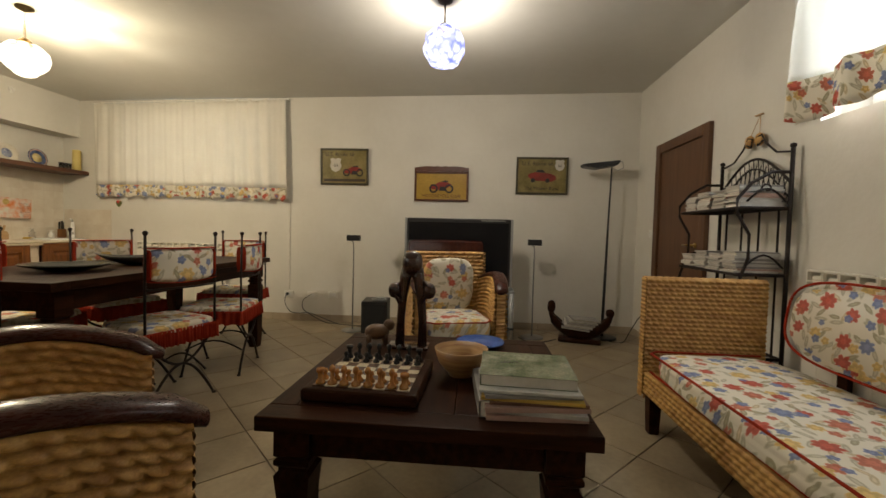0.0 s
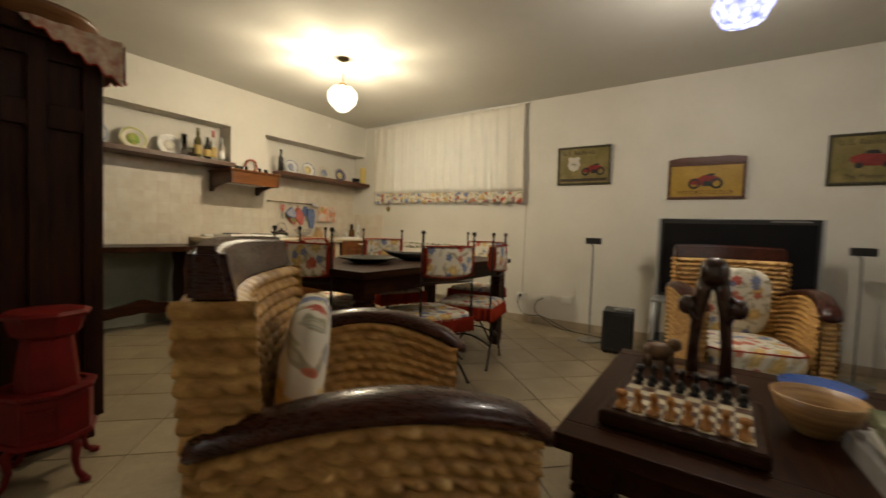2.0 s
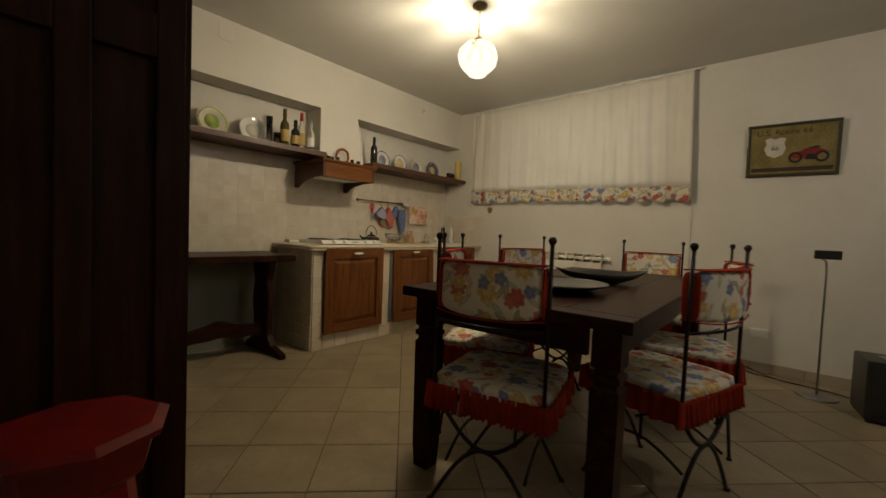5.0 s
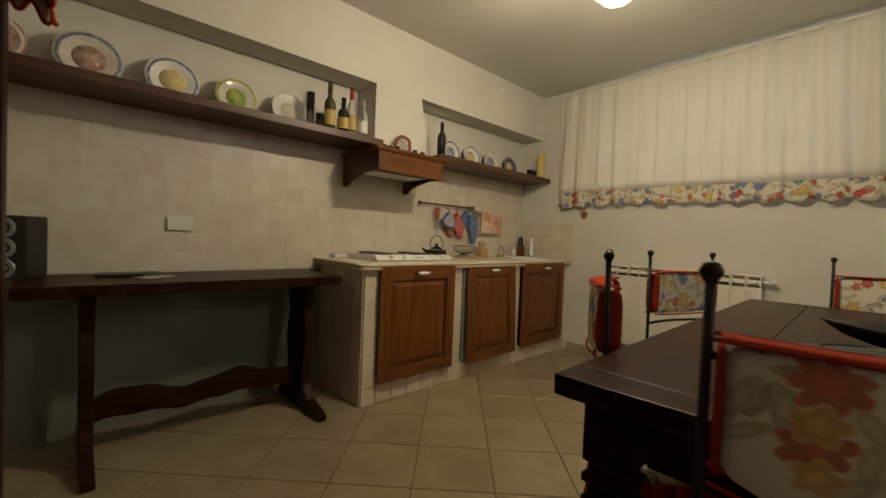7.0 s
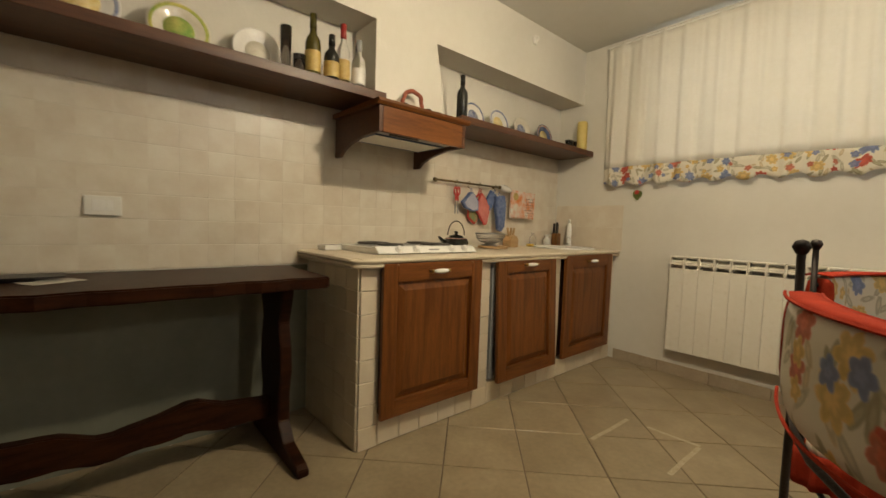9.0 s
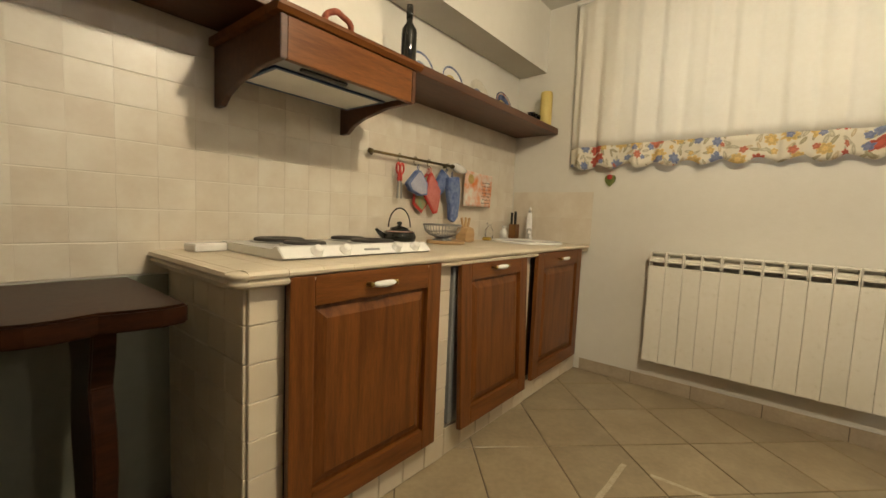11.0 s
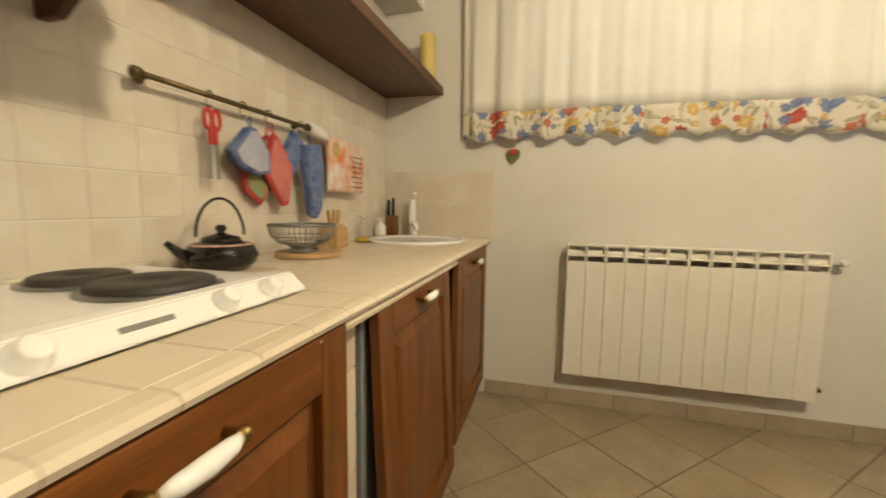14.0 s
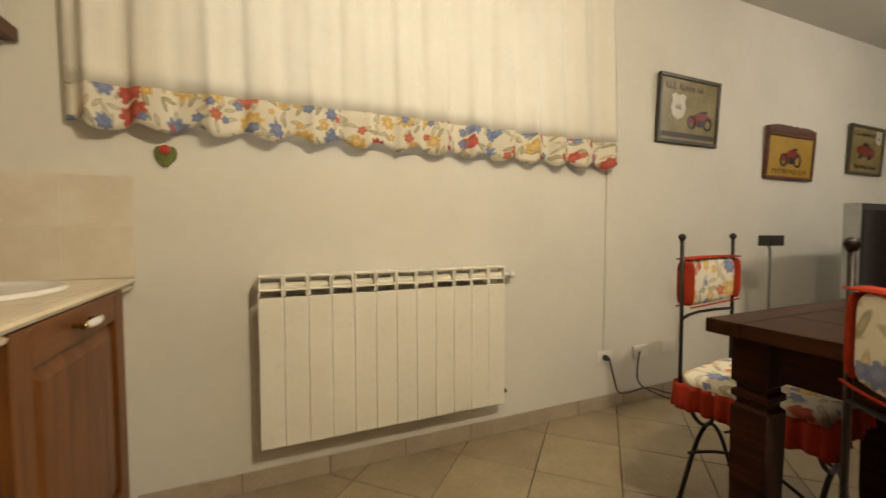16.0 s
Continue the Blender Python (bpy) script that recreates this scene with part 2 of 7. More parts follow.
IRON = mat("wrought_iron", (0.018, 0.014, 0.012), (0.03, 0.02, 0.016), 30, 0.45, 0.3, 200, metal=0.6)
BLACK = mat("black_plastic", (0.012, 0.012, 0.013), (0.018, 0.017, 0.017), 20, 0.35)
SCREEN = mat("screen_glass", (0.006, 0.006, 0.008), (0.008, 0.008, 0.009), 4, 0.12, spec=0.2)
GREY = mat("grey_steel", (0.34, 0.34, 0.33), (0.28, 0.28, 0.27), 9, 0.35, metal=0.8)
SILVER = mat("silver_plastic", (0.36, 0.37, 0.37), (0.31, 0.32, 0.32), 7, 0.4, metal=0.4)
WHITE = mat("white_enamel", (0.83, 0.82, 0.78), (0.79, 0.78, 0.74), 5, 0.18, 0.02)
RADW = mat("radiator_enamel", (0.80, 0.76, 0.66), (0.76, 0.72, 0.62), 4, 0.3, 0.02)
PLASTIC = mat("white_plastic", (0.78, 0.76, 0.70), (0.72, 0.70, 0.64), 9, 0.4)
PLATE_C = mat("glazed_china", (0.74, 0.72, 0.68), (0.68, 0.66, 0.62), 9, 0.12)
BRASS = mat("brass", (0.40, 0.27, 0.09), (0.28, 0.18, 0.06), 20, 0.32, metal=1.0)
BRONZE = mat("aged_brass", (0.17, 0.12, 0.05), (0.11, 0.08, 0.035), 30, 0.42, metal=0.9)
REDIRON = mat("red_enamel", (0.16, 0.007, 0.006), (0.10, 0.005, 0.004), 9, 0.42, 0.05, 60, coat=0.05, spec=0.2)
REDCLOTH = mat("red_cotton", (0.35, 0.038, 0.016), (0.25, 0.024, 0.011), 14, 0.9, 0.4, 220, spec=0.1)
FLORAL = floral("floral_cotton_flat", "xy")
FLORALV = floral("floral_cotton_upright", "xz")
FLORALS = floral("floral_cotton_side", "yz")
FLORALB = floral("floral_border", "xz", scale=1.15, sheer=0.15)
CURTAIN = sheer_cloth("cream_curtain", (0.84, 0.80, 0.715), 0.2)
CURTAIN2 = sheer_cloth("backlit_curtain", (0.82, 0.81, 0.77), 0.5)
PAPER = mat("paper", (0.66, 0.62, 0.54), (0.56, 0.52, 0.45), 12, 0.75, rand=0.16)
CANDLE = mat("yellow_wax", (0.66, 0.52, 0.17), (0.58, 0.44, 0.13), 12, 0.5, 0.2, 90)
WOOD = mat("pale_wood", (0.52, 0.34, 0.16), (0.42, 0.26, 0.12), 6, 0.5, 0.08, 60, stretch=(1, 7, 7))
CONCRETE = mat("grey_stone_step", (0.085, 0.08, 0.066), (0.045, 0.042, 0.036), 40, 0.55, 0.25, 60, fine=0.4)
CLEAR = glass("clear_glass")
PANE = glass("window_glass")
STATUEW = mat("ebony", (0.05, 0.018, 0.010), (0.028, 0.010, 0.007), 14, 0.22, coat=0.5)
# ---------------------------------------------------------------- mesh helpers


def mesh_of(name, bm, material, smooth=False):
    me = bpy.data.meshes.new(name)
    bmesh.ops.recalc_face_normals(bm, faces=bm.faces)
    if smooth:
        for f in bm.faces:
            f.smooth = True
    bm.to_mesh(me)
    bm.free()
    for one in material if isinstance(material, (list, tuple)) else (material,):
        me.materials.append(one)
    return me


def part(name, bm, material, parent=None, label="", smooth=False):
    ob = new(name, mesh_of(name, bm, material, smooth))
    if parent:
        ob.parent = parent
    if label:
        ob["label"] = label
    return ob


def thing(name, m, label, category, group="", kind=""):
    e = new(name)
    e.empty_display_size = 0.05
    e.matrix_world = m
    return tagged(e, label, category, group, kind)


def B():
    return bmesh.new()


def box(bm, x0, y0, z0, x1, y1, z1, bevel=0.0, seg=2, m=None):
    t = bmesh.new()
    bmesh.ops.create_cube(t, size=1)
    for v in t.verts:
        v.co = Vector(((x0 + x1) / 2 + v.co.x * (x1 - x0), (y0 + y1) / 2 + v.co.y * (y1 - y0), (z0 + z1) / 2 + v.co.z * (z1 - z0)))
    if bevel:
        bmesh.ops.bevel(t, geom=t.edges[:], offset=min(bevel, 0.49 * min(abs(x1 - x0), abs(y1 - y0), abs(z1 - z0))), segments=seg, affect="EDGES", profile=0.6)
    return add(bm, t, m)


def add(bm, t, m=None):
    if m is not None:
        bmesh.ops.transform(t, matrix=m, verts=t.verts)
    me = bpy.data.meshes.new("tmp")
    t.to_mesh(me)
    t.free()
    bm.from_mesh(me)
    bpy.data.meshes.remove(me)
    return bm


def lathe(bm, profile, seg=28, m=None, wave=0.0, lobes=0):
    """Turn a profile of (radius, height) round z."""
    t = bmesh.new()
    rings = []
    for r, z in profile:
        if r < 1e-5:
            rings.append([t.verts.new((0, 0, z))])
        else:
            ring = []
            for i in range(seg):
                a = 2 * math.pi * i / seg
                k = r * (1 + wave * math.cos(lobes * a))
                ring.append(t.verts.new((k * math.cos(a), k * math.sin(a), z)))
            rings.append(ring)
    for a, b in zip(rings, rings[1:]):
        for i in range(seg):
            j = (i + 1) % seg
            if len(a) == 1 and len(b) > 1:
                t.faces.new((a[0], b[i], b[j]))
            elif len(b) == 1 and len(a) > 1:
                t.faces.new((a[i], a[j], b[0]))
            elif len(a) > 1:
                t.faces.new((a[i], a[j], b[j], b[i]))
    return add(bm, t, m)


def tube(bm, pts, r, seg=8, closed=False, m=None, flat=1.0):
    """Sweep a round section along points."""
    t = bmesh.new()
    pts = [Vector(p) for p in pts]
    n = len(pts)
    rings = []
    up = Vector((0.13, 0.21, 0.97))
    for i, p in enumerate(pts):
        d = (pts[(i + 1) % n] - pts[i - 1]) if closed else pts[min(i + 1, n - 1)] - pts[max(i - 1, 0)]
        d.normalize()
        a = d.cross(up)
        if a.length < 0.1:
            a = d.cross(Vector((1, 0.2, 0)))
        a.normalize()
        b = d.cross(a).normalized()
        rr = r[i] if isinstance(r, (list, tuple)) else r
        rings.append([t.verts.new(p + rr * (math.cos(2 * math.pi * k / seg) * a + flat * math.sin(2 * math.pi * k / seg) * b)) for k in range(seg)])
    for i in range(n if closed else n - 1):
        a, b = rings[i], rings[(i + 1) % n]
        for k in range(seg):
            t.faces.new((a[k], a[(k + 1) % seg], b[(k + 1) % seg], b[k]))
    if not closed:
        t.faces.new(rings[0][::-1])
        t.faces.new(rings[-1])
    return add(bm, t, m)


def prism(bm, outline, lo, hi, axis="y", m=None, bevel=0.0):
    """Extrude a flat outline (pairs) along an axis from lo to hi."""
    t = bmesh.new()

    def at(p, h):
        return {"x": (h, p[0], p[1]), "y": (p[0], h, p[1]), "z": (p[0], p[1], h)}[axis]

    a = [t.verts.new(at(p, lo)) for p in outline]
    b = [t.verts.new(at(p, hi)) for p in outline]
    t.faces.new(a)
    t.faces.new(b[::-1])
    for i in range(len(a)):
        j = (i + 1) % len(a)
        t.faces.new((a[i], b[i], b[j], a[j]))
    if bevel:
        bmesh.ops.recalc_face_normals(t, faces=t.faces)
        bmesh.ops.bevel(t, geom=[e for e in t.edges if e.calc_face_angle(0) > 0.6], offset=bevel, segments=2, affect="EDGES")
    return add(bm, t, m)


def arc(x0, z0, x1, z1, rise, n=12):
    """Points of a bow from one end to the other in the xz plane."""
    return [(x0 + (x1 - x0) * i / n, z0 + (z1 - z0) * i / n + rise * math.sin(math.pi * i / n)) for i in range(n + 1)]


def sheet(bm, fn, nu, nv, thick=0.0, m=None):
    """A surface fn(u, v) for u, v in 0..1; a second skin behind it if thick."""
    t = bmesh.new()
    g = [[t.verts.new(fn(i / nu, j / nv)) for i in range(nu + 1)] for j in range(nv + 1)]
    for j in range(nv):
        for i in range(nu):
            t.faces.new((g[j][i], g[j][i + 1], g[j + 1][i + 1], g[j + 1][i]))
    if thick:
        bmesh.ops.recalc_face_normals(t, faces=t.faces)
        bmesh.ops.solidify(t, geom=t.faces[:], thickness=thick)
    return add(bm, t, m)


def pillow(bm, x0, y0, z0, x1, y1, z1, n=18, power=3.2, m=None):
    """A soft stuffed block."""
    t = bmesh.new()
    bmesh.ops.create_cube(t, size=2)
    bmesh.ops.subdivide_edges(t, edges=t.edges[:], cuts=n // 2, use_grid_fill=True)
    c = Vector(((x0 + x1) / 2, (y0 + y1) / 2, (z0 + z1) / 2))
    h = Vector(((x1 - x0) / 2, (y1 - y0) / 2, (z1 - z0) / 2))
    for v in t.verts:
        p = v.co.copy()
        k = (abs(p.x) ** power + abs(p.y) ** power + abs(p.z) ** power) ** (1 / power)
        q = p / k
        s = 1 + 0.025 * noise.noise(p * 2.3 + c * 3)
        v.co = c + Vector((q.x * h.x, q.y * h.y, q.z * h.z)) * s
    return add(bm, t, m)


def woven(bm, fn, width, height, row=0.022, pitch=0.055, depth=0.007, m=None):
    """Thick plaited rows on the surface fn(u, v) -> point, normal."""
    t = bmesh.new()
    rows = max(2, round(height / row))
    bulges = max(2, round(width / pitch))
    nu, nv = bulges * 6, rows * 5
    g = []
    for j in range(nv + 1):
        v = j / nv
        line = []
        for i in range(nu + 1):
            u = i / nu
            r = min(int(v * rows), rows - 1)
            fv = v * rows - r
            ph = math.pi * (u * bulges + (r % 2) * 0.5 + 0.62 * fv + 0.1 * math.sin(r * 2.7))
            d = depth * (abs(math.sin(math.pi * fv)) ** 0.6) * ((0.12 + 0.88 * abs(math.sin(ph)) ** 0.6) if width > 0.1 else 0.75 + 0.25 * math.sin(math.pi * u))
            p, nrm = fn(u, v)
            line.append(t.verts.new(Vector(p) + Vector(nrm) * d))
        g.append(line)
    for j in range(nv):
        for i in range(nu):
            f = t.faces.new((g[j][i], g[j][i + 1], g[j + 1][i + 1], g[j + 1][i]))
            f.smooth = True
    return add(bm, t, m)


# ---------------------------------------------------------------- structure
XW, XE, YN, YS, ZC = -6.22, 0.46, 5.0, -0.9, 2.55
ZSHADED = 0.79  # top of the dark panel that carries the table's shade
XU = -6.0   # face of the upper west wall


def ceiling_at(x):
    """The ceiling rises slightly from west to east, tilted to fit the camera's view."""
    return 2.556 + 0.012 * (x + 2.5)



def wall_with_opening(name, axis, at0, at1, a0, a1, opening=None, top=ZC + 0.12, label=""):
    """A wall slab, split round one opening (a from, a to, z from, z to)."""
    bm = B()

    def slab(a, b, z0, z1):
        if axis == "y":
            box(bm, a, at0, z0, b, at1, z1)
        else:
            box(bm, at0, a, z0, at1, b, z1)

    if opening:
        p, q, z0, z1 = opening
        slab(a0, p, -0.1, top)
        slab(q, a1, -0.1, top)
        slab(p, q, -0.1, z0)
        slab(p, q, z1, top)
    else:
        slab(a0, a1, -0.1, top)
    return tagged(part(name, bm, PLASTER), label, "wall", kind="structure")


wall_with_opening("wall_north", "y", YN, YN + 0.3, XW - 0.3, XE + 0.3, (-5.45, -3.65, 1.50, 2.36), label="white plaster wall with a curtained high window")
wall_with_opening("wall_east", "x", XE, XE + 0.3, YS, YN, (1.20, 2.70, 1.66, 2.44), label="white plaster wall with a high window and a brown door")
wall_with_opening("wall_south", "y", YS - 0.3, YS, XW - 0.3, XE + 0.3, label="plain white plaster wall")
wall_with_opening("wall_west", "x", XW - 0.3, XW, YS, YN, label="white plaster kitchen wall, tiled above the desk")
wall_with_opening("wall_landing", "x", -5.55, -5.40, YS, 0.63, label="white plaster wall at the head of the stairs")
wall_with_opening("wall_partition", "y", 0.63, 0.755, XW, -3.80, label="white plaster partition beside the stairs")
bm = B()
box(bm, XW, 0.755, 2.08, XU, YN, ZC)
prism(bm, [(2.955, 1.55), (3.47, 1.55), (3.365, 2.08), (2.955, 2.08)], XW, XU, "x")
tagged(part("wall_upper_west", bm, PLASTER), "white plaster bulkhead with two shelf niches", "wall", kind="structure")
bm = B()
box(bm, XW - 0.3, YS - 0.3, ZC, XE + 0.3, YN + 0.3, ZC + 0.2)
for v in bm.verts:
    v.co.z += ceiling_at(v.co.x) - ZC
tagged(part("ceiling", bm, CEIL), "flat off-white painted ceiling", "ceiling", kind="structure")
bm = B()
box(bm, XW - 0.3, YS - 0.3, -0.12, XE + 0.3, YN + 0.3, -0.005)
FLOOR = tagged(part("floor", bm, GROUT), "beige stoneware floor laid diagonally with brown joints", "floor", kind="structure")
bm = B()
box(bm, -60, -60, -0.4, 60, 60, -0.13)
tagged(part("ground", bm, CONCRETE), "plain grey ground outside the house", "ground", kind="structure")


def skirting(name, x0, y0, x1, y1):
    """A run of skirting tiles with a base strip behind them."""
    d = Vector((x1 - x0, y1 - y0, 0))
    n = max(1, round(d.length / 0.34))
    side = Vector((d.y, -d.x, 0)).normalized()
    e = thing(name, pose(0, 0, 0), "beige stoneware skirting along the wall", "skirting", kind="structure")
    bm = B()
    ang = math.degrees(math.atan2(d.y, d.x))
    box(bm, 0, -0.003, 0, d.length, 0.003, 0.076, m=pose(x0, y0, 0, 0, 0, ang))
    part("backing", bm, GROUT, e)
    bm = B()
    w = d.length / n
    box(bm, 0.0015, -0.010, 0.0, w - 0.0015, -0.0031, 0.08, 0.002, 1)
    me = mesh_of("tile", bm, SKIRT)
    for i in range(n):
        ob = new("tile", me)
        ob.parent = e
        ob.matrix_local = pose(x0 + d.x * i / n, y0 + d.y * i / n, 0, 0, 0, ang)
    return e


skirting("baseboard_north", -5.62, YN, XE, YN)
skirting("baseboard_east", XE, YN, XE, 4.52)
skirting("baseboard_east_south", XE, 3.60, XE, YS)


def window_unit(name, m, w, h, label):
    """A two-leaf window set in its opening; local x across, y outward, z up from the sill."""
    e = thing(name, m, label, "window", kind="structure")
    for i in range(2):
        bm = B()
        a, b = -w / 2 + i * w / 2, -w / 2 + (i + 1) * w / 2
        for q in ((a, 0, a + 0.05, h), (b - 0.05, 0, b, h), (a + 0.05, 0, b - 0.05, 0.05), (a + 0.05, h - 0.05, b - 0.05, h)):
            box(bm, q[0] + 0.001, 0.0, q[1], q[2] - 0.001, 0.05, q[3], 0.004)
        f = part("window_frame", bm, PLASTIC, e)
        bm = B()
        box(bm, a + 0.051, 0.02, 0.051, b - 0.051, 0.026, h - 0.051)
        g = part("pane", bm, PANE, f)
        g.visible_shadow = False
    bm = B()
    box(bm, -w / 2 - 0.02, -0.03, -0.03, w / 2 + 0.02, 0.05, -0.001, 0.004)
    part("window_sill", bm, PLASTIC, e)
    return e


# Thin panel with the table's shade put into its grey-green colour.
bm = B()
box(bm, XW + 0.0005, 0.76, 0.001, XW + 0.004, 2.695, ZSHADED, 0.001, 1)
tagged(part("dado_west", bm, SHADED_LOW), "grey-green lower wall panel, darkened as shade behind the trestle table", "wall paint", kind="structure")
window_unit("window_1", pose(-4.55, YN + 0.2, 1.53), 1.76, 0.8, "white framed high window behind the cream curtain")
window_unit("window_2", pose(XE + 0.22, 1.95, 1.69, 0, 0, -90), 1.46, 0.72, "white framed high window, bright with daylight")


def interior_door():
    e = thing("door_1", pose(XE, 4.07, 0), "closed brown wooden door in a brown frame", "door", kind="structure")
    h, w = 1.92, 0.44
    bm = B()
    box(bm, -0.035, -w, 0, -0.001, -w + 0.085, h, 0.006)
    box(bm, -0.035, w - 0.085, 0, -0.001, w, h, 0.006)
    box(bm, -0.035, -w + 0.086, h - 0.085, -0.001, w - 0.086, h, 0.006)
    part("door_frame", bm, DOORW, e)
    bm = B()
    box(bm, -0.016, -w + 0.088, 0.006, -0.001, w - 0.088, h - 0.088, 0.003)
    leaf = part("door_leaf", bm, DOORW, e)
    bm = B()
    lathe(bm, [(0, 0), (0.022, 0), (0.022, 0.006), (0.009, 0.01), (0.008, 0.04), (0, 0.04)], 16, pose(-0.016, -0.285, 1.0, 0, -90, 0))
    tube(bm, [(-0.052, -0.285, 1.0), (-0.058, -0.24, 1.0), (-0.055, -0.17, 0.997)], 0.008, 8)
    part("door_handle", bm, BRASS, leaf, "brass lever handle", True)
    return e


interior_door()


def stairs():
    e = thing("stairs", pose(-3.84, 0.0, 0), "dark grey stone steps rising beside the partition", "stairs", kind="structure")
    for i in range(7):
        bm = B()
        box(bm, -0.21 * (i + 1), -0.85, 0.205 * i if i else 0.001, -0.21 * i + 0.02, 0.60, 0.205 * (i + 1), 0.012)
        part("step", bm, CONCRETE, e)
        bm = B()
        box(bm, -0.21 * (i + 1), 0.602, 0.205 * i + 0.001, -0.21 * i + 0.02, 0.628, 0.205 * (i + 1) + 0.07, 0.004)
        part("stringer_tile", bm, CONCRETE, e)
    return e


stairs()
# ---------------------------------------------------------------- kitchen


def cabinet_door(e, y0, y1, tilt=0.0):
    """A raised-panel door with a ceramic and brass handle, facing +x."""
    w, h = y1 - y0, 0.70
    t = bmesh.new()
    rings = []
    for inset, x in ((0, 0.004), (0.012, 0.006), (0.04, 0.020), (0.05, 0.020)):
        rings.append([t.verts.new(c) for c in ((x, 0.076 + inset, 0.076 + inset), (x, w - 0.076 - inset, 0.076 + inset), (x, w - 0.076 - inset, h - 0.086 - inset), (x, 0.076 + inset, h - 0.086 - inset))])
    for a, b in zip(rings, rings[1:]):
        for i in range(4):
            t.faces.new((a[i], a[(i + 1) % 4], b[(i + 1) % 4], b[i]))
    t.faces.new(rings[-1])
    d = part("door", add(B(), t), CHERRY, e, "raised cherry wood door panel")
    d.matrix_local = pose(-5.632, y0, 0.132, 0, tilt, 0)
    for a, b in ((0, 0.075), (w - 0.075, w)):
        bm = B()
        box(bm, 0, a, 0, 0.022, b, h, 0.003)
        part("stile", bm, CHERRY, d)
    for a, b in ((0, 0.075), (h - 0.085, h)):
        bm = B()
        box(bm, 0, 0.0755, a, 0.022, w - 0.0755, b, 0.003)
        part("rail", bm, CHERRYY, d)
    zc, yc = h - 0.042, w / 2
    for s in (-1, 1):
        bm = B()
        tube(bm, [(0.022, yc + s * 0.05, zc), (0.04, yc + s * 0.05, zc), (0.044, yc + s * 0.045, zc)], 0.006, 8)
        lathe(bm, [(0, -0.006), (0.009, -0.004), (0.009, 0.004), (0, 0.008)], 10, pose(0.044, yc + s * 0.052, zc, 90 * -s, 0, 0))
        part("handle_mount", bm, BRASS, d, "brass handle mount", True)
    bm = B()
    tube(bm, [(0.046, yc - 0.044, zc), (0.049, yc - 0.03, zc), (0.051, yc, zc), (0.049, yc + 0.03, zc), (0.046, yc + 0.044, zc)], [0.006, 0.010, 0.0115, 0.010, 0.006], 10)
    part("handle", bm, WHITE, d, "white ceramic grip", True)
    return d


def kitchen_counter():
    e = thing("kitchen_counter", Matrix.Diagonal((1, 1, 1.017, 1)), "masonry kitchen base faced with beige tiles", "kitchen counter")
    piers = ((2.70, 2.80), (3.41, 3.53), (4.13, 4.235), (4.878, 4.985))
    bm = B()
    box(bm, XW + 0.005, 2.702, 0.0, -5.665, 2.80, 0.815)
    for a, b in piers[1:]:
        box(bm, XW + 0.005, a, 0.0, -5.665, b, 0.815)
    box(bm, XW + 0.005, 2.80, 0.0, -5.665, 4.985, 0.128)
    part("body", bm, WGROUT, e)
    for a, b in piers:
        w, n = b - a, 8
        for i in range(n):
            bm = B()
            box(bm, -5.665, a + 0.001, 0.001 + i * 0.1015, -5.655, b - 0.001, 0.1005 + i * 0.1015, 0.002, 1)
            part("tile", bm, CTILE, e)
    for a, b in ((2.80, 3.41), (3.53, 4.13), (4.235, 4.878)):
        n = 5
        w = (b - a) / n
        bm = B()
        box(bm, 0, 0.002, 0.004, 0.010, w - 0.002, 0.122, 0.003, 1)
        me = mesh_of("tile", bm, CTILE)
        for i in range(n):
            ob = new("tile", me)
            ob.parent = e
            ob.matrix_local = pose(-5.665, a + i * w, 0)
    bm = B()
    box(bm, 0.001, -0.010, 0.001, 0.1065, 0, 0.1005, 0.002, 1)
    me = mesh_of("tile", bm, CTILE)
    for i in range(5):
        for j in range(8):
            ob = new("tile", me)
            ob.parent = e
            ob.matrix_local = pose(XW + 0.012 + i * 0.1085, 2.702, j * 0.1015)
    cabinet_door(e, 2.788, 3.412)
    cabinet_door(e, 3.548, 4.118, -2.6).location.x = -5.606
    cabinet_door(e, 4.238, 4.875)
    bm = B()
    box(bm, -6.1, 3.54, 0.14, -5.648, 4.12, 0.80, 0.004)
    part("appliance_front", bm, SILVER, e, "grey dishwasher front behind the wooden panel")
    for a, b in ((2.81, 3.40), (4.24, 4.87)):
        bm = B()
        box(bm, -6.15, a, 0.14, -5.66, b, 0.80)
        part("carcass", bm, DARK, e)
    return e


kitchen_counter()


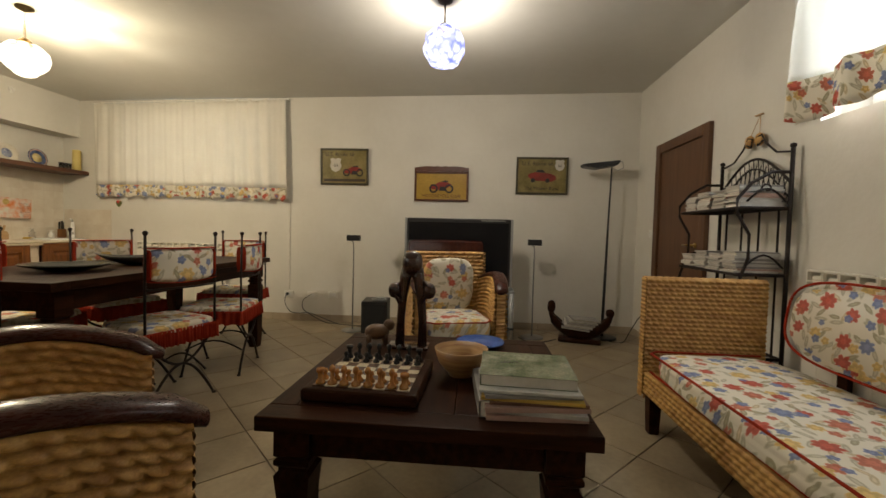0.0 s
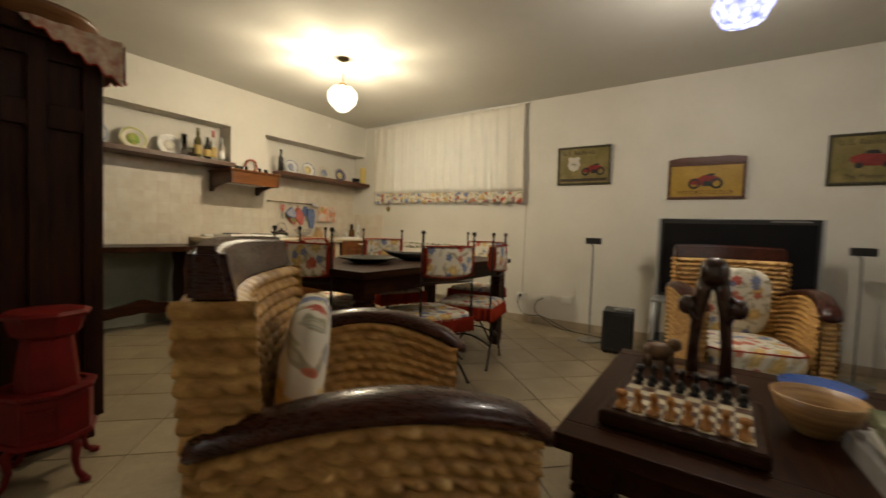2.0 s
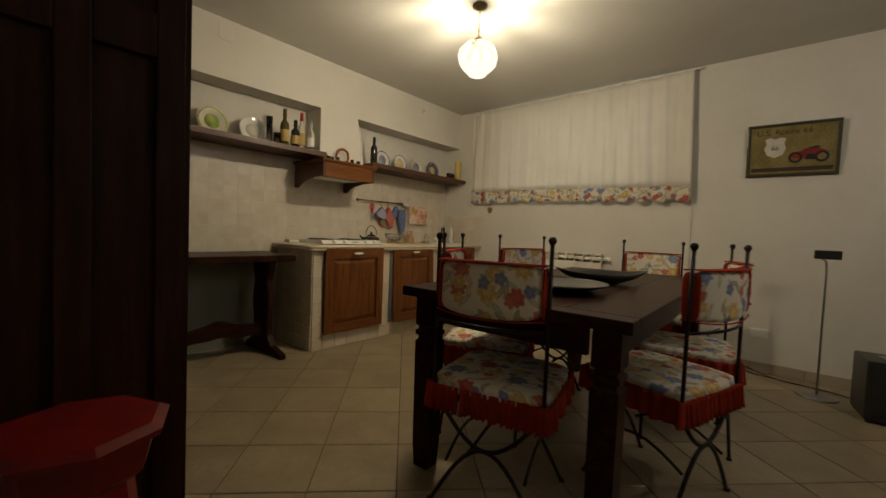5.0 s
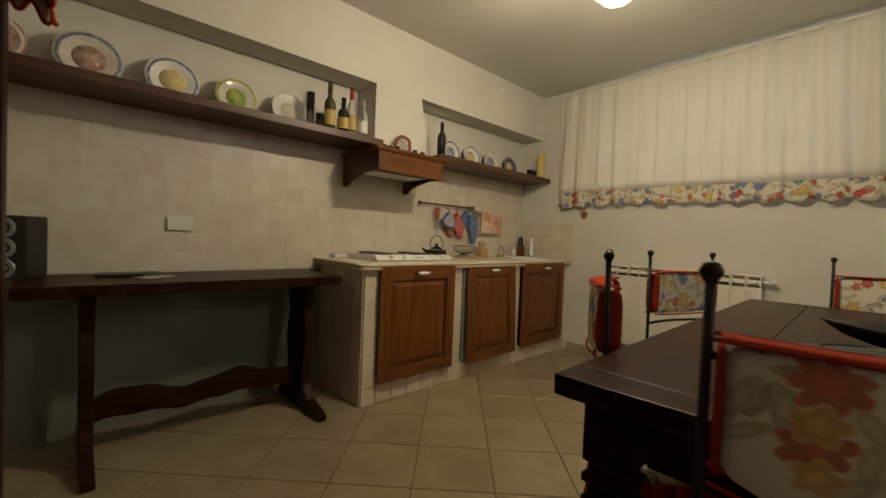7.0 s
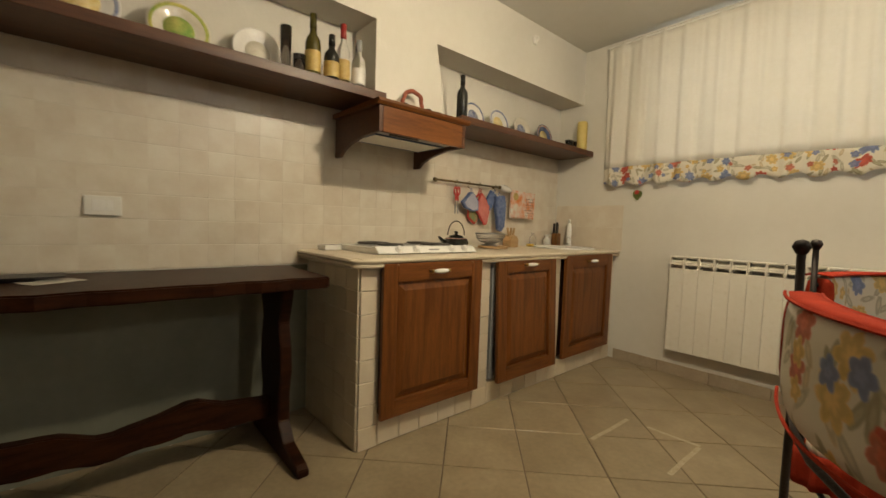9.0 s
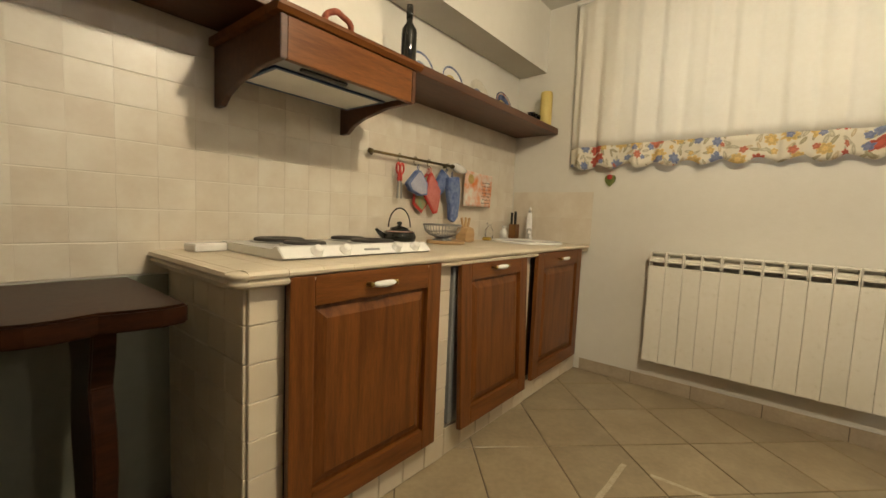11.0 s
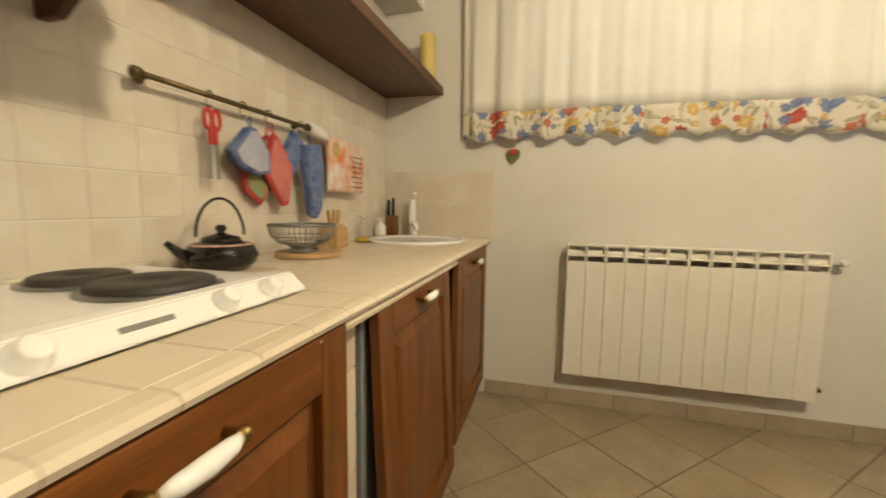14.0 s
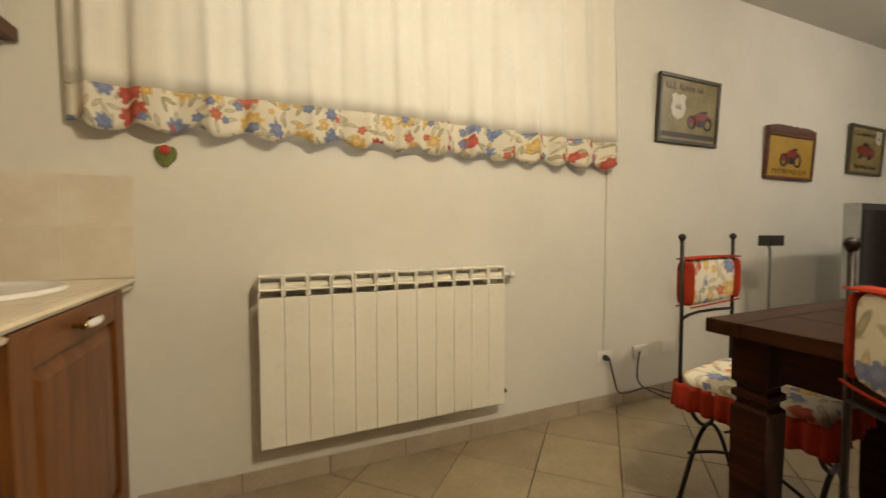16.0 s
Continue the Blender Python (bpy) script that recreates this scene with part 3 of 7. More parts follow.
def worktop():
    e = thing("worktop", Matrix.Diagonal((1, 1, 1.017, 1)), "beige tiled worktop with a rounded nosing", "worktop")
    bm = B()
    box(bm, XW + 0.003, 2.668, 0.815, -5.645, 4.995, 0.848)
    part("bed", bm, WGROUT, e)
    nosing = [(-5.645, 0.812), (-5.622, 0.812), (-5.612, 0.818), (-5.610, 0.826), (-5.618, 0.832), (-5.606, 0.838), (-5.603, 0.846), (-5.608, 0.853), (-5.620, 0.856), (-5.645, 0.856)]
    n = 22
    w = (4.995 - 2.676) / n
    bm = B()
    prism(bm, nosing, 0.0006, w - 0.0006, "y")
    me = mesh_of("nosing_tile", bm, CTILE)
    for i in range(n):
        ob = new("nosing_tile", me)
        ob.parent = e
        ob.matrix_local = pose(0, 2.676 + i * w, 0)
    side = [(2.668, 0.812), (2.648, 0.812), (2.640, 0.826), (2.648, 0.832), (2.636, 0.842), (2.640, 0.8525), (2.655, 0.8555), (2.668, 0.8555)]
    for i in range(4):
        bm = B()
        a = XW + 0.005 + i * 0.1425
        prism(bm, side, a, a + 0.1420, "x")
        part("nosing_tile", bm, CTILE, e)
    bm = B()
    lathe(bm, [(0, 0.812), (0.020, 0.812), (0.031, 0.818), (0.033, 0.826), (0.026, 0.832), (0.036, 0.838), (0.039, 0.846), (0.035, 0.850), (0.024, 0.8525), (0, 0.8525)], 28, pose(-5.643, 2.675, 0))
    part("corner_tile", bm, CTILE, e, smooth=True)
    bm = B()
    wx = (-5.645 - XW - 0.005) / 5
    box(bm, 0.0006, 0.0006, 0, wx - 0.0006, (4.995 - 2.668) / n - 0.0006, 0.008, 0.001, 1)
    me = mesh_of("tile", bm, CTILE)
    for i in range(5):
        for j in range(n):
            ob = new("tile", me)
            ob.parent = e
            ob.matrix_local = pose(XW + 0.004 + i * wx, 2.668 + j * (4.995 - 2.668) / n, 0.848)
    return e


worktop()
ZT = 0.8715  # top of the worktop tiles


def tile_field(name, m, w, h, nw, nh, label):
    """A field of glazed tiles; local x across, z up, facing -y."""
    e = thing(name, m, label, "wall tiles", kind="structure")
    bm = B()
    box(bm, 0, -0.004, 0, w, -0.0005, h)
    part("grout", bm, WGROUT, e)
    a, b = w / nw, h / nh
    bm = B()
    prism(bm, [(-0.0041, 0.0010), (-0.0047, 0.0010), (-0.0054, 0.0026), (-0.0054, b - 0.0026), (-0.0047, b - 0.0010), (-0.0041, b - 0.0010)], 0.0003, a - 0.0003, "x")
    me = mesh_of("tile", bm, WTILE)
    for i in range(nw):
        for j in range(nh):
            ob = new("tile", me)
            ob.parent = e
            ob.matrix_local = pose(i * a, 0, j * b, random.uniform(-0.18, 0.18), 0, random.uniform(-0.03, 0.03))
    return e


tile_field("wall_tiles_west", pose(XW, 0.90, 0.795, 0, 0, 90), YN - 0.90 - 0.01, 0.838, 37, 8, "glossy beige glazed tiles with pale joints")
tile_field("wall_tiles_north", pose(XW + 0.012, YN, ZT, 0, 0, 0), 0.605, 0.357, 3, 2, "glossy pinkish beige tiles behind the sink")


def wall_shelf(y0, y1, label):
    e = thing("wall_shelf", pose(XW + 0.001, 0, 1.635), label, "shelf", "kitchen wall shelves")
    bm = B()
    box(bm, 0, y0, 0, 0.325, y1, 0.036, 0.004)
    part("board", bm, SHELFW, e)
    bm = B()
    box(bm, 0.3255, y0, -0.002, 0.335, y1, 0.041, 0.003)
    part("edge_strip", bm, SHELFW, e)


wall_shelf(0.92, 2.952, "long dark wooden shelf holding plates and bottles")
wall_shelf(3.475, 4.995, "dark wooden shelf holding plates beside the curtain")
ZSH = 1.6715


def range_hood():
    e = thing("range_hood", pose(XW + 0.011, 0, 0), "wooden cooker hood with carved brackets above the hob", "cooker hood")
    bm = B()
    prism(bm, [(0, 1.575), (0.455, 1.575), (0.468, 1.588), (0.468, 1.60), (0, 1.60)], 2.82, 3.41, "y")
    part("top_board", bm, CHERRYY, e)
    bm = B()
    box(bm, 0.425, 2.86, 1.452, 0.447, 3.37, 1.574, 0.003)
    part("fascia", bm, CHERRYY, e)
    for y in (2.838, 3.372):
        bm = B()
        prism(bm, [(0, 1.37), (0.05, 1.37), (0.09, 1.40), (0.16, 1.425), (0.30, 1.45), (0.447, 1.452), (0.447, 1.574), (0, 1.574)], y, y + 0.021, "y", bevel=0.002)
        part("bracket", bm, SHELFW, e)
    bm = B()
    box(bm, 0.06, 2.87, 1.468, 0.42, 3.36, 1.50, 0.004)
    u = part("filter_unit", bm, SILVER, e, "grey metal extractor unit")
    bm = B()
    box(bm, 0.10, 2.90, 1.462, 0.31, 3.33, 1.4675)
    part("filter", bm, PLASTIC, u, "pale filter mat")
    bm = B()
    blue = mat("blue_tape", (0.03, 0.07, 0.16), (0.025, 0.05, 0.12), 12, 0.4)
    for q in ((0.085, 2.885, 0.099, 3.345), (0.311, 2.885, 0.325, 3.345), (0.0995, 2.885, 0.3105, 2.899), (0.0995, 3.331, 0.3105, 3.345)):
        box(bm, q[0], q[1], 1.461, q[2], q[3], 1.4675)
    part("gasket", bm, blue, u, "dark blue gasket strip")
    bm = B()
    tube(bm, [(0.37, 2.95, 1.463), (0.37, 3.12, 1.463)], 0.012, 10, flat=0.5)
    part("switch", bm, BLACK, u)


range_hood()


def plate(m, r, rim, mid, label, ring=None):
    e = thing("wall_plate", m, label, "plate", "plates on the shelves")
    lean = pose(0, 0, r * 0.97 + 0.002, 0, 78, 0)
    bm = B()
    lathe(bm, [(0, 0), (r * 0.55, 0), (r * 0.62, 0.006), (r, 0.016), (r, 0.020), (r * 0.95, 0.019), (r * 0.62, 0.011), (r * 0.55, 0.005), (0, 0.005)], 36, lean)
    part("dish", bm, rim, e, smooth=True)
    bm = B()
    lathe(bm, [(0, 0.0062), (r * 0.5, 0.0062), (r * 0.5, 0.0056), (0, 0.0056)], 28, lean)
    part("painted_centre", bm, mid, e, smooth=True)
    if ring:
        bm = B()
        lathe(bm, [(r * 0.83, 0.0172), (r * 0.94, 0.0202), (r * 0.94, 0.0192), (r * 0.83, 0.0162), (r * 0.83, 0.0172)], 36, lean)
        part("painted_band", bm, ring, e, smooth=True)
    return e


def glaze(name, a, b, s=22):
    return mat(name, a, b, s, 0.14, fine=0.3)


CREAMG = glaze("cream_glaze", (0.70, 0.66, 0.56), (0.60, 0.55, 0.45))
BLUEG = glaze("blue_glaze", (0.06, 0.09, 0.25), (0.40, 0.42, 0.46), 40)
YELG = glaze("ochre_glaze", (0.62, 0.44, 0.13), (0.70, 0.62, 0.36), 30)
GREENG = glaze("green_glaze", (0.20, 0.34, 0.08), (0.62, 0.55, 0.16), 16)
REDG = glaze("rust_glaze", (0.30, 0.07, 0.04), (0.60, 0.52, 0.44), 26)
DKBLUEG = glaze("dark_blue_glaze", (0.02, 0.03, 0.09), (0.12, 0.16, 0.28), 30)
XP = XW + 0.085
plate(pose(XP, 1.16, ZSH), 0.115, REDG, BLUEG, "rust red and white painted plate leaning on the shelf", CREAMG)
plate(pose(XP, 1.475, ZSH), 0.125, CREAMG, REDG, "cream plate painted with a red figure and lettering", BLUEG)
plate(pose(XP, 1.80, ZSH), 0.120, PLATE_C, YELG, "white plate with a blue rim and ochre centre", BLUEG)
plate(pose(XP, 2.105, ZSH), 0.112, CREAMG, GREENG, "cream plate with a green painted bird", GREENG)
plate(pose(XP, 2.41, ZSH), 0.110, PLATE_C, CREAMG, "white plate with a faint ochre pattern")
plate(pose(XP, 3.81, ZSH), 0.100, PLATE_C, BLUEG, "white plate with a blue flower", BLUEG)
plate(pose(XP, 4.07, ZSH), 0.102, PLATE_C, YELG, "white plate with a blue rim and ochre centre", BLUEG)
plate(pose(XP, 4.34, ZSH), 0.100, CREAMG, BLUEG, "pale plate with a blue painted landscape")
plate(pose(XP, 4.63, ZSH), 0.100, DKBLUEG, YELG, "dark blue plate with an ochre and white centre", REDG)


def bottle(m, h, r, body, cap, label, tag=None):
    e = thing("bottle", m, label, "bottle", "bottles on the shelves")
    bm = B()
    lathe(bm, [(0, 0), (r * 0.9, 0), (r, 0.008), (r, h * 0.55), (r * 0.92, h * 0.62), (r * 0.42, h * 0.72), (r * 0.36, h * 0.92), (0, h * 0.92)], 20)
    part("body", bm, body, e, smooth=True)
    bm = B()
    lathe(bm, [(r * 0.37, h * 0.78), (r * 0.45, h * 0.79), (r * 0.43, h), (0, h)], 16)
    part("cap", bm, cap, e, smooth=True)
    if tag:
        bm = B()
        lathe(bm, [(r + 0.0008, h * 0.15), (r + 0.0008, h * 0.45)], 20)
        part("paper_label", bm, tag, e, smooth=True)
    return e


GREENGL = mat("green_bottle_glass", (0.05, 0.045, 0.008), (0.09, 0.07, 0.012), 6, 0.06)
BLACKGL = mat("black_bottle_glass", (0.010, 0.010, 0.008), (0.014, 0.014, 0.010), 6, 0.06)
REDCAP = mat("red_foil", (0.35, 0.03, 0.02), (0.26, 0.02, 0.016), 12, 0.4)
GOLD = mat("gold_label", (0.52, 0.38, 0.12), (0.42, 0.28, 0.08), 40, 0.5)
XB = XW + 0.21
bottle(pose(XB, 2.62, ZSH), 0.315, 0.036, GREENGL, GREENGL, "tall olive green wine bottle", GOLD)
bottle(pose(XB + 0.03, 2.70, ZSH), 0.235, 0.036, BLACKGL, BLACKGL, "short black liqueur bottle", GOLD)
bottle(pose(XB, 2.775, ZSH), 0.32, 0.033, CLEAR, REDCAP, "clear bottle with a red foil neck", GOLD)
bottle(pose(XB + 0.02, 2.85, ZSH), 0.26, 0.034, CLEAR, SILVER, "clear glass bottle with a silver cap", PLATE_C)
bottle(pose(XB + 0.05, 3.545, ZSH), 0.265, 0.034, BLACKGL, BLACKGL, "dark wine bottle at the end of the shelf")


def tumbler(m, h, r, label, group="glasses"):
    bm = B()
    lathe(bm, [(0, 0), (r * 0.8, 0), (r, h), (r * 0.93, h), (r * 0.74, 0.006), (0, 0.006)], 18)
    ob = part("drinking_glass", bm, CLEAR, None, smooth=True)
    ob.matrix_world = m
    return tagged(ob, label, "glass", group)


tumbler(pose(XB - 0.03, 2.505, ZSH), 0.23, 0.026, "tall clear glass vase on the shelf")
tumbler(pose(XB + 0.02, 2.548, ZSH), 0.10, 0.03, "clear tumbler on the shelf")
for yy in (2.965, 3.0, 3.04, 3.08, 3.235, 3.27, 3.31, 3.345):
    tumbler(pose(XU + 0.075 + 0.03 * math.sin(yy * 90), yy, 1.6015), 0.055, 0.017, "small clear shot glass on the hood")
for yy in (4.76, 4.80, 4.845):
    tumbler(pose(XU + 0.02, yy, ZSH), 0.075, 0.026, "small glass jar beside the candle")
bm = B()
tube(bm, [(0.006 * math.sin(i * 5), 0.066 * math.cos(2 * math.pi * i / 30), 0.078 + 0.066 * math.sin(2 * math.pi * i / 30)) for i in range(30)], 0.0115, 8, True)
ob = part("wreath", bm, mat("terracotta_wreath", (0.34, 0.10, 0.05), (0.24, 0.06, 0.035), 60, 0.8, 0.5, 160), None, smooth=True)
ob.matrix_world = pose(XU + 0.045, 3.16, 1.6015, 0, 6, 0)
tagged(ob, "round terracotta red wreath leaning over the hood", "wreath")
bm = B()
lathe(bm, [(0, 0), (0.040, 0), (0.042, 0.006), (0.041, 0.225), (0.036, 0.236), (0.010, 0.232), (0, 0.228)], 28)
ob = part("candle", bm, CANDLE, None, smooth=True)
ob.matrix_world = pose(-5.945, 4.905, ZSH + 0.005)
tagged(ob, "thick yellow pillar candle on the shelf", "candle")


def hob():
    e = thing("hob", pose(-5.965, 3.175, ZT), "white enamel electric hob with four black plates", "hob")
    w, d = 0.66, 0.44
    bm = B()
    prism(bm, [(-d / 2, 0.0), (d / 2 - 0.02, 0.0), (d / 2, 0.006), (d / 2 - 0.035, 0.038), (d / 2 - 0.06, 0.040), (d / 2 - 0.075, 0.030), (-d / 2 + 0.02, 0.030), (-d / 2, 0.024)], -w / 2, w / 2, "y", bevel=0.003)
    part("body", bm, WHITE, e)
    for x, y, r in ((-0.105, -0.165, 0.09), (0.065, -0.165, 0.073), (-0.105, 0.15, 0.073), (0.055, 0.15, 0.09)):
        bm = B()
        lathe(bm, [(r + 0.012, 0.0305), (r + 0.010, 0.035), (r, 0.036), (r, 0.031)], 32, pose(x, y, 0))
        ring = part("trim_ring", bm, GREY, e, "steel ring", True)
        bm = B()
        lathe(bm, [(r - 0.002, 0.031), (r - 0.002, 0.043), (r - 0.008, 0.046), (r * 0.35, 0.045), (r * 0.3, 0.042), (0, 0.042)], 32, pose(x, y, 0))
        part("hotplate", bm, mat("cast_iron_plate", (0.03, 0.026, 0.022), (0.045, 0.038, 0.03), 14, 0.6, 0.2, 90), e, "black cast iron plate", True)
    tilt = math.degrees(math.atan2(0.032, 0.035))
    for y in (-0.21, -0.10, 0.14, 0.24):
        bm = B()
        lathe(bm, [(0.021, 0), (0.020, 0.004), (0.016, 0.006), (0.015, 0.020), (0.012, 0.022), (0, 0.022)], 20, pose(d / 2 - 0.016, y, 0.022, 0, 90 - tilt, 0))
        k = part("knob", bm, WHITE, e, smooth=True)
    bm = B()
    box(bm, -0.001, -0.035, -0.004, 0.001, 0.035, 0.004, m=pose(d / 2 - 0.0165, 0.02, 0.0215, 0, -tilt + 10, 0))
    part("maker_bar", bm, GREY, e, "plain grey maker's mark")
    return e


hob()
bm = B()
box(bm, -0.035, -0.055, 0, 0.035, 0.055, 0.028, 0.008)
ob = part("butter_dish", bm, PLATE_C)
ob.matrix_world = pose(-6.13, 2.78, ZT, 0, 0, 10)
tagged(ob, "small pale plastic box at the end of the worktop", "box")


def kettle():
    e = thing("kettle", pose(-6.10, 3.665, ZT + 0.002, 0, 0, -110), "small black teapot kettle with a red pattern", "kettle")
    bm = B()
    lathe(bm, [(0, 0), (0.062, 0), (0.082, 0.02), (0.086, 0.04), (0.075, 0.062), (0.045, 0.074), (0, 0.076)], 28)
    tube(bm, [(0.075, 0, 0.035), (0.105, 0, 0.055), (0.125, 0, 0.075)], [0.016, 0.011, 0.007], 10)
    part("pot", bm, BLACKGL, e, smooth=True)
    bm = B()
    lathe(bm, [(0.048, 0.073), (0.044, 0.082), (0.015, 0.09), (0.008, 0.094), (0.014, 0.104), (0.010, 0.112), (0, 0.114)], 20)
    part("lid", bm, BLACKGL, e, smooth=True)
    bm = B()
    tube(bm, [(0.06 * math.cos(a), 0, 0.085 + 0.095 * math.sin(a)) for a in [math.pi * i / 16 for i in range(17)]], 0.0035, 8)
    part("handle", bm, IRON, e, smooth=True)
    bm = B()
    lathe(bm, [(0.0755, 0.0625), (0.066, 0.0672)], 28)
    part("painted_band", bm, REDG, e, smooth=True)


kettle()
bm = B()
lathe(bm, [(0, 0), (0.105, 0), (0.107, 0.004), (0.107, 0.012), (0.104, 0.016), (0, 0.016)], 32)
box(bm, -0.02, 0.10, 0.002, 0.02, 0.17, 0.014, 0.004)
ob = part("cutting_board", bm, WOOD)
ob.matrix_world = pose(-6.06, 3.99, ZT + 0.001, 0, 0, 20)
tagged(ob, "round pale wooden board under the basket", "board")


def wire_basket():
    e = thing("wire_basket", pose(-6.07, 3.97, ZT + 0.018), "round silver wire fruit basket", "basket")
    bm = B()
    ring = lambda r, z, k=0.003: tube(bm, [(r * math.cos(2 * math.pi * i / 32), r * math.sin(2 * math.pi * i / 32), z) for i in range(32)], k, 6, True)
    ring(0.105, 0.085, 0.004)
    ring(0.045, 0.02)
    ring(0.05, 0.003, 0.004)
    part("rim", bm, GREY, e, smooth=True)
    bm = B()
    for i in range(36):
        a = 2 * math.pi * i / 36
        tube(bm, [(r * math.cos(a), r * math.sin(a), z) for r, z in ((0.045, 0.02), (0.075, 0.03), (0.098, 0.055), (0.105, 0.085))], 0.0016, 4)
    for r, z in ((0.075, 0.03), (0.095, 0.05)):
        ring(r, z, 0.0016)
    part("wires", bm, GREY, e)
    bm = B()
    lathe(bm, [(0, 0.021), (0.044, 0.021), (0.044, 0.019), (0.03, 0.004), (0.05, 0.0), (0.05, -0.0), (0, 0.0)], 20)
    part("foot", bm, GREY, e, smooth=True)


wire_basket()


def utensil_block():
    e = thing("utensil_block", pose(-6.13, 4.27, ZT, 0, 0, 90), "pale wooden block holding wooden handled knives", "knife block")
    bm = B()
    prism(bm, [(-0.045, 0), (0.045, 0), (0.048, 0.05), (0.035, 0.082), (0, 0.092), (-0.035, 0.082), (-0.048, 0.05)], -0.04, 0.04, "y", bevel=0.004)
    part("block", bm, WOOD, e)
    for i, (x, t) in enumerate(((-0.024, -14), (-0.004, 4), (0.02, 16))):
        bm = B()
        box(bm, -0.008, -0.006, 0, 0.008, 0.006, 0.075, 0.004, m=pose(x, 0, 0.075, 0, t, 0))
        part("knife_handle", bm, WOOD, e)


utensil_block()


def knife_holder():
    e = thing("knife_holder", pose(-6.14, 4.90, ZT), "dark knife block with black handled knives by the sink", "knife block")
    bm = B()
    box(bm, -0.028, -0.03, 0, 0.028, 0.03, 0.115, 0.005)
    part("block", bm, mat("amber_wood", (0.20, 0.09, 0.02), (0.13, 0.05, 0.014), 8, 0.35), e)
    for x, y, h in ((-0.014, -0.014, 0.085), (0.012, -0.010, 0.095), (0.0, 0.015, 0.08)):
        bm = B()
        box(bm, x - 0.008, y - 0.006, 0.112, x + 0.008, y + 0.006, 0.115 + h, 0.003)
        part("knife_handle", bm, BLACK, e)


knife_holder()


def sink():
    e = thing("sink", pose(-5.925, 4.68, ZT), "round white enamel sink set in the worktop", "sink")
    bm = B()
    lathe(bm, [(0.235, 0.0), (0.238, 0.008), (0.228, 0.013), (0.205, 0.011), (0.195, 0.004), (0.165, 0.0025), (0, 0.002)], 40)
    part("bowl", bm, WHITE, e, smooth=True)
    bm = B()
    lathe(bm, [(0.025, 0.0032), (0.022, 0.006), (0, 0.005)], 16)
    part("drain", bm, GREY, e, smooth=True)


sink()


def faucet():
    e = thing("faucet", pose(-6.03, 4.925, ZT + 0.003, 0, 0, -60), "white pull-out mixer tap beside the sink", "tap")
    bm = B()
    lathe(bm, [(0, 0), (0.027, 0), (0.026, 0.02), (0.021, 0.03), (0.021, 0.13), (0.017, 0.18), (0.015, 0.20), (0, 0.205)], 20)
    tube(bm, [(0.0, 0, 0.06), (0.06, 0, 0.075), (0.10, 0, 0.06), (0.115, 0, 0.045)], [0.016, 0.014, 0.012, 0.011], 12)
    part("body", bm, WHITE, e, smooth=True)
    bm = B()
    tube(bm, [(0, 0, 0.20), (0.02, 0, 0.222), (0.06, 0, 0.232)], [0.012, 0.010, 0.008], 10)
    part("lever", bm, WHITE, e, smooth=True)


faucet()


def soap_bottle(m, h, r, material, label):
    bm = B()
    lathe(bm, [(0, 0), (r, 0), (r, h * 0.6), (r * 0.4, h * 0.75), (r * 0.4, h * 0.9), (r * 0.7, h * 0.92), (r * 0.7, h), (0, h)], 18)
    ob = part("soap_bottle", bm, material, None, smooth=True)
    ob.matrix_world = m
    tagged(ob, label, "bottle")


soap_bottle(pose(-6.165, 4.60, ZT), 0.12, 0.028, CLEAR, "clear plastic soap bottle by the sink")
soap_bottle(pose(-6.165, 4.80, ZT), 0.10, 0.03, PLASTIC, "white plastic cup by the sink")
bm = B()
pillow(bm, -0.03, -0.05, 0, 0.03, 0.05, 0.022, 8)
ob = part("sponge", bm, mat("yellow_sponge", (0.55, 0.38, 0.06), (0.45, 0.30, 0.05), 60, 0.95, 0.6, 200))
ob.matrix_world = pose(-6.13, 4.52, ZT + 0.002, 0, 0, 30)
tagged(ob, "yellow sponge by the sink", "sponge")


def rail():
    e = thing("utensil_rail", pose(XW + 0.012, 0, 1.322), "aged brass hanging rail on the wall tiles", "rail")
    bm = B()
    tube(bm, [(0.036, 3.53, 0), (0.036, 4.16, 0)], 0.007, 10)
    for y in (3.525, 4.165):
        lathe(bm, [(0, -0.012), (0.012, -0.010), (0.013, 0.008), (0, 0.012)], 12, pose(0.036, y, 0, 90, 0, 0))
    part("bar", bm, BRONZE, e, smooth=True)
    for y in (3.56, 4.13):
        bm = B()
        lathe(bm, [(0.014, 0), (0.013, 0.004), (0.006, 0.008), (0.005, 0.03), (0, 0.03)], 12, pose(0, y, 0, 0, 90, 0))
        part("bracket", bm, BRONZE, e, smooth=True)
    for y in (3.72, 3.84, 3.95, 4.12):
        bm = B()
        tube(bm, [(0.036 + 0.011 * math.cos(a), y, 0.002 + 0.011 * math.sin(a)) for a in [math.pi * (i / 8 - 0.15) for i in range(9)]] + [(0.026, y, -0.02), (0.034, y, -0.03), (0.042, y, -0.024)], 0.002, 6)
        part("hook", bm, BRONZE, e)
    return e


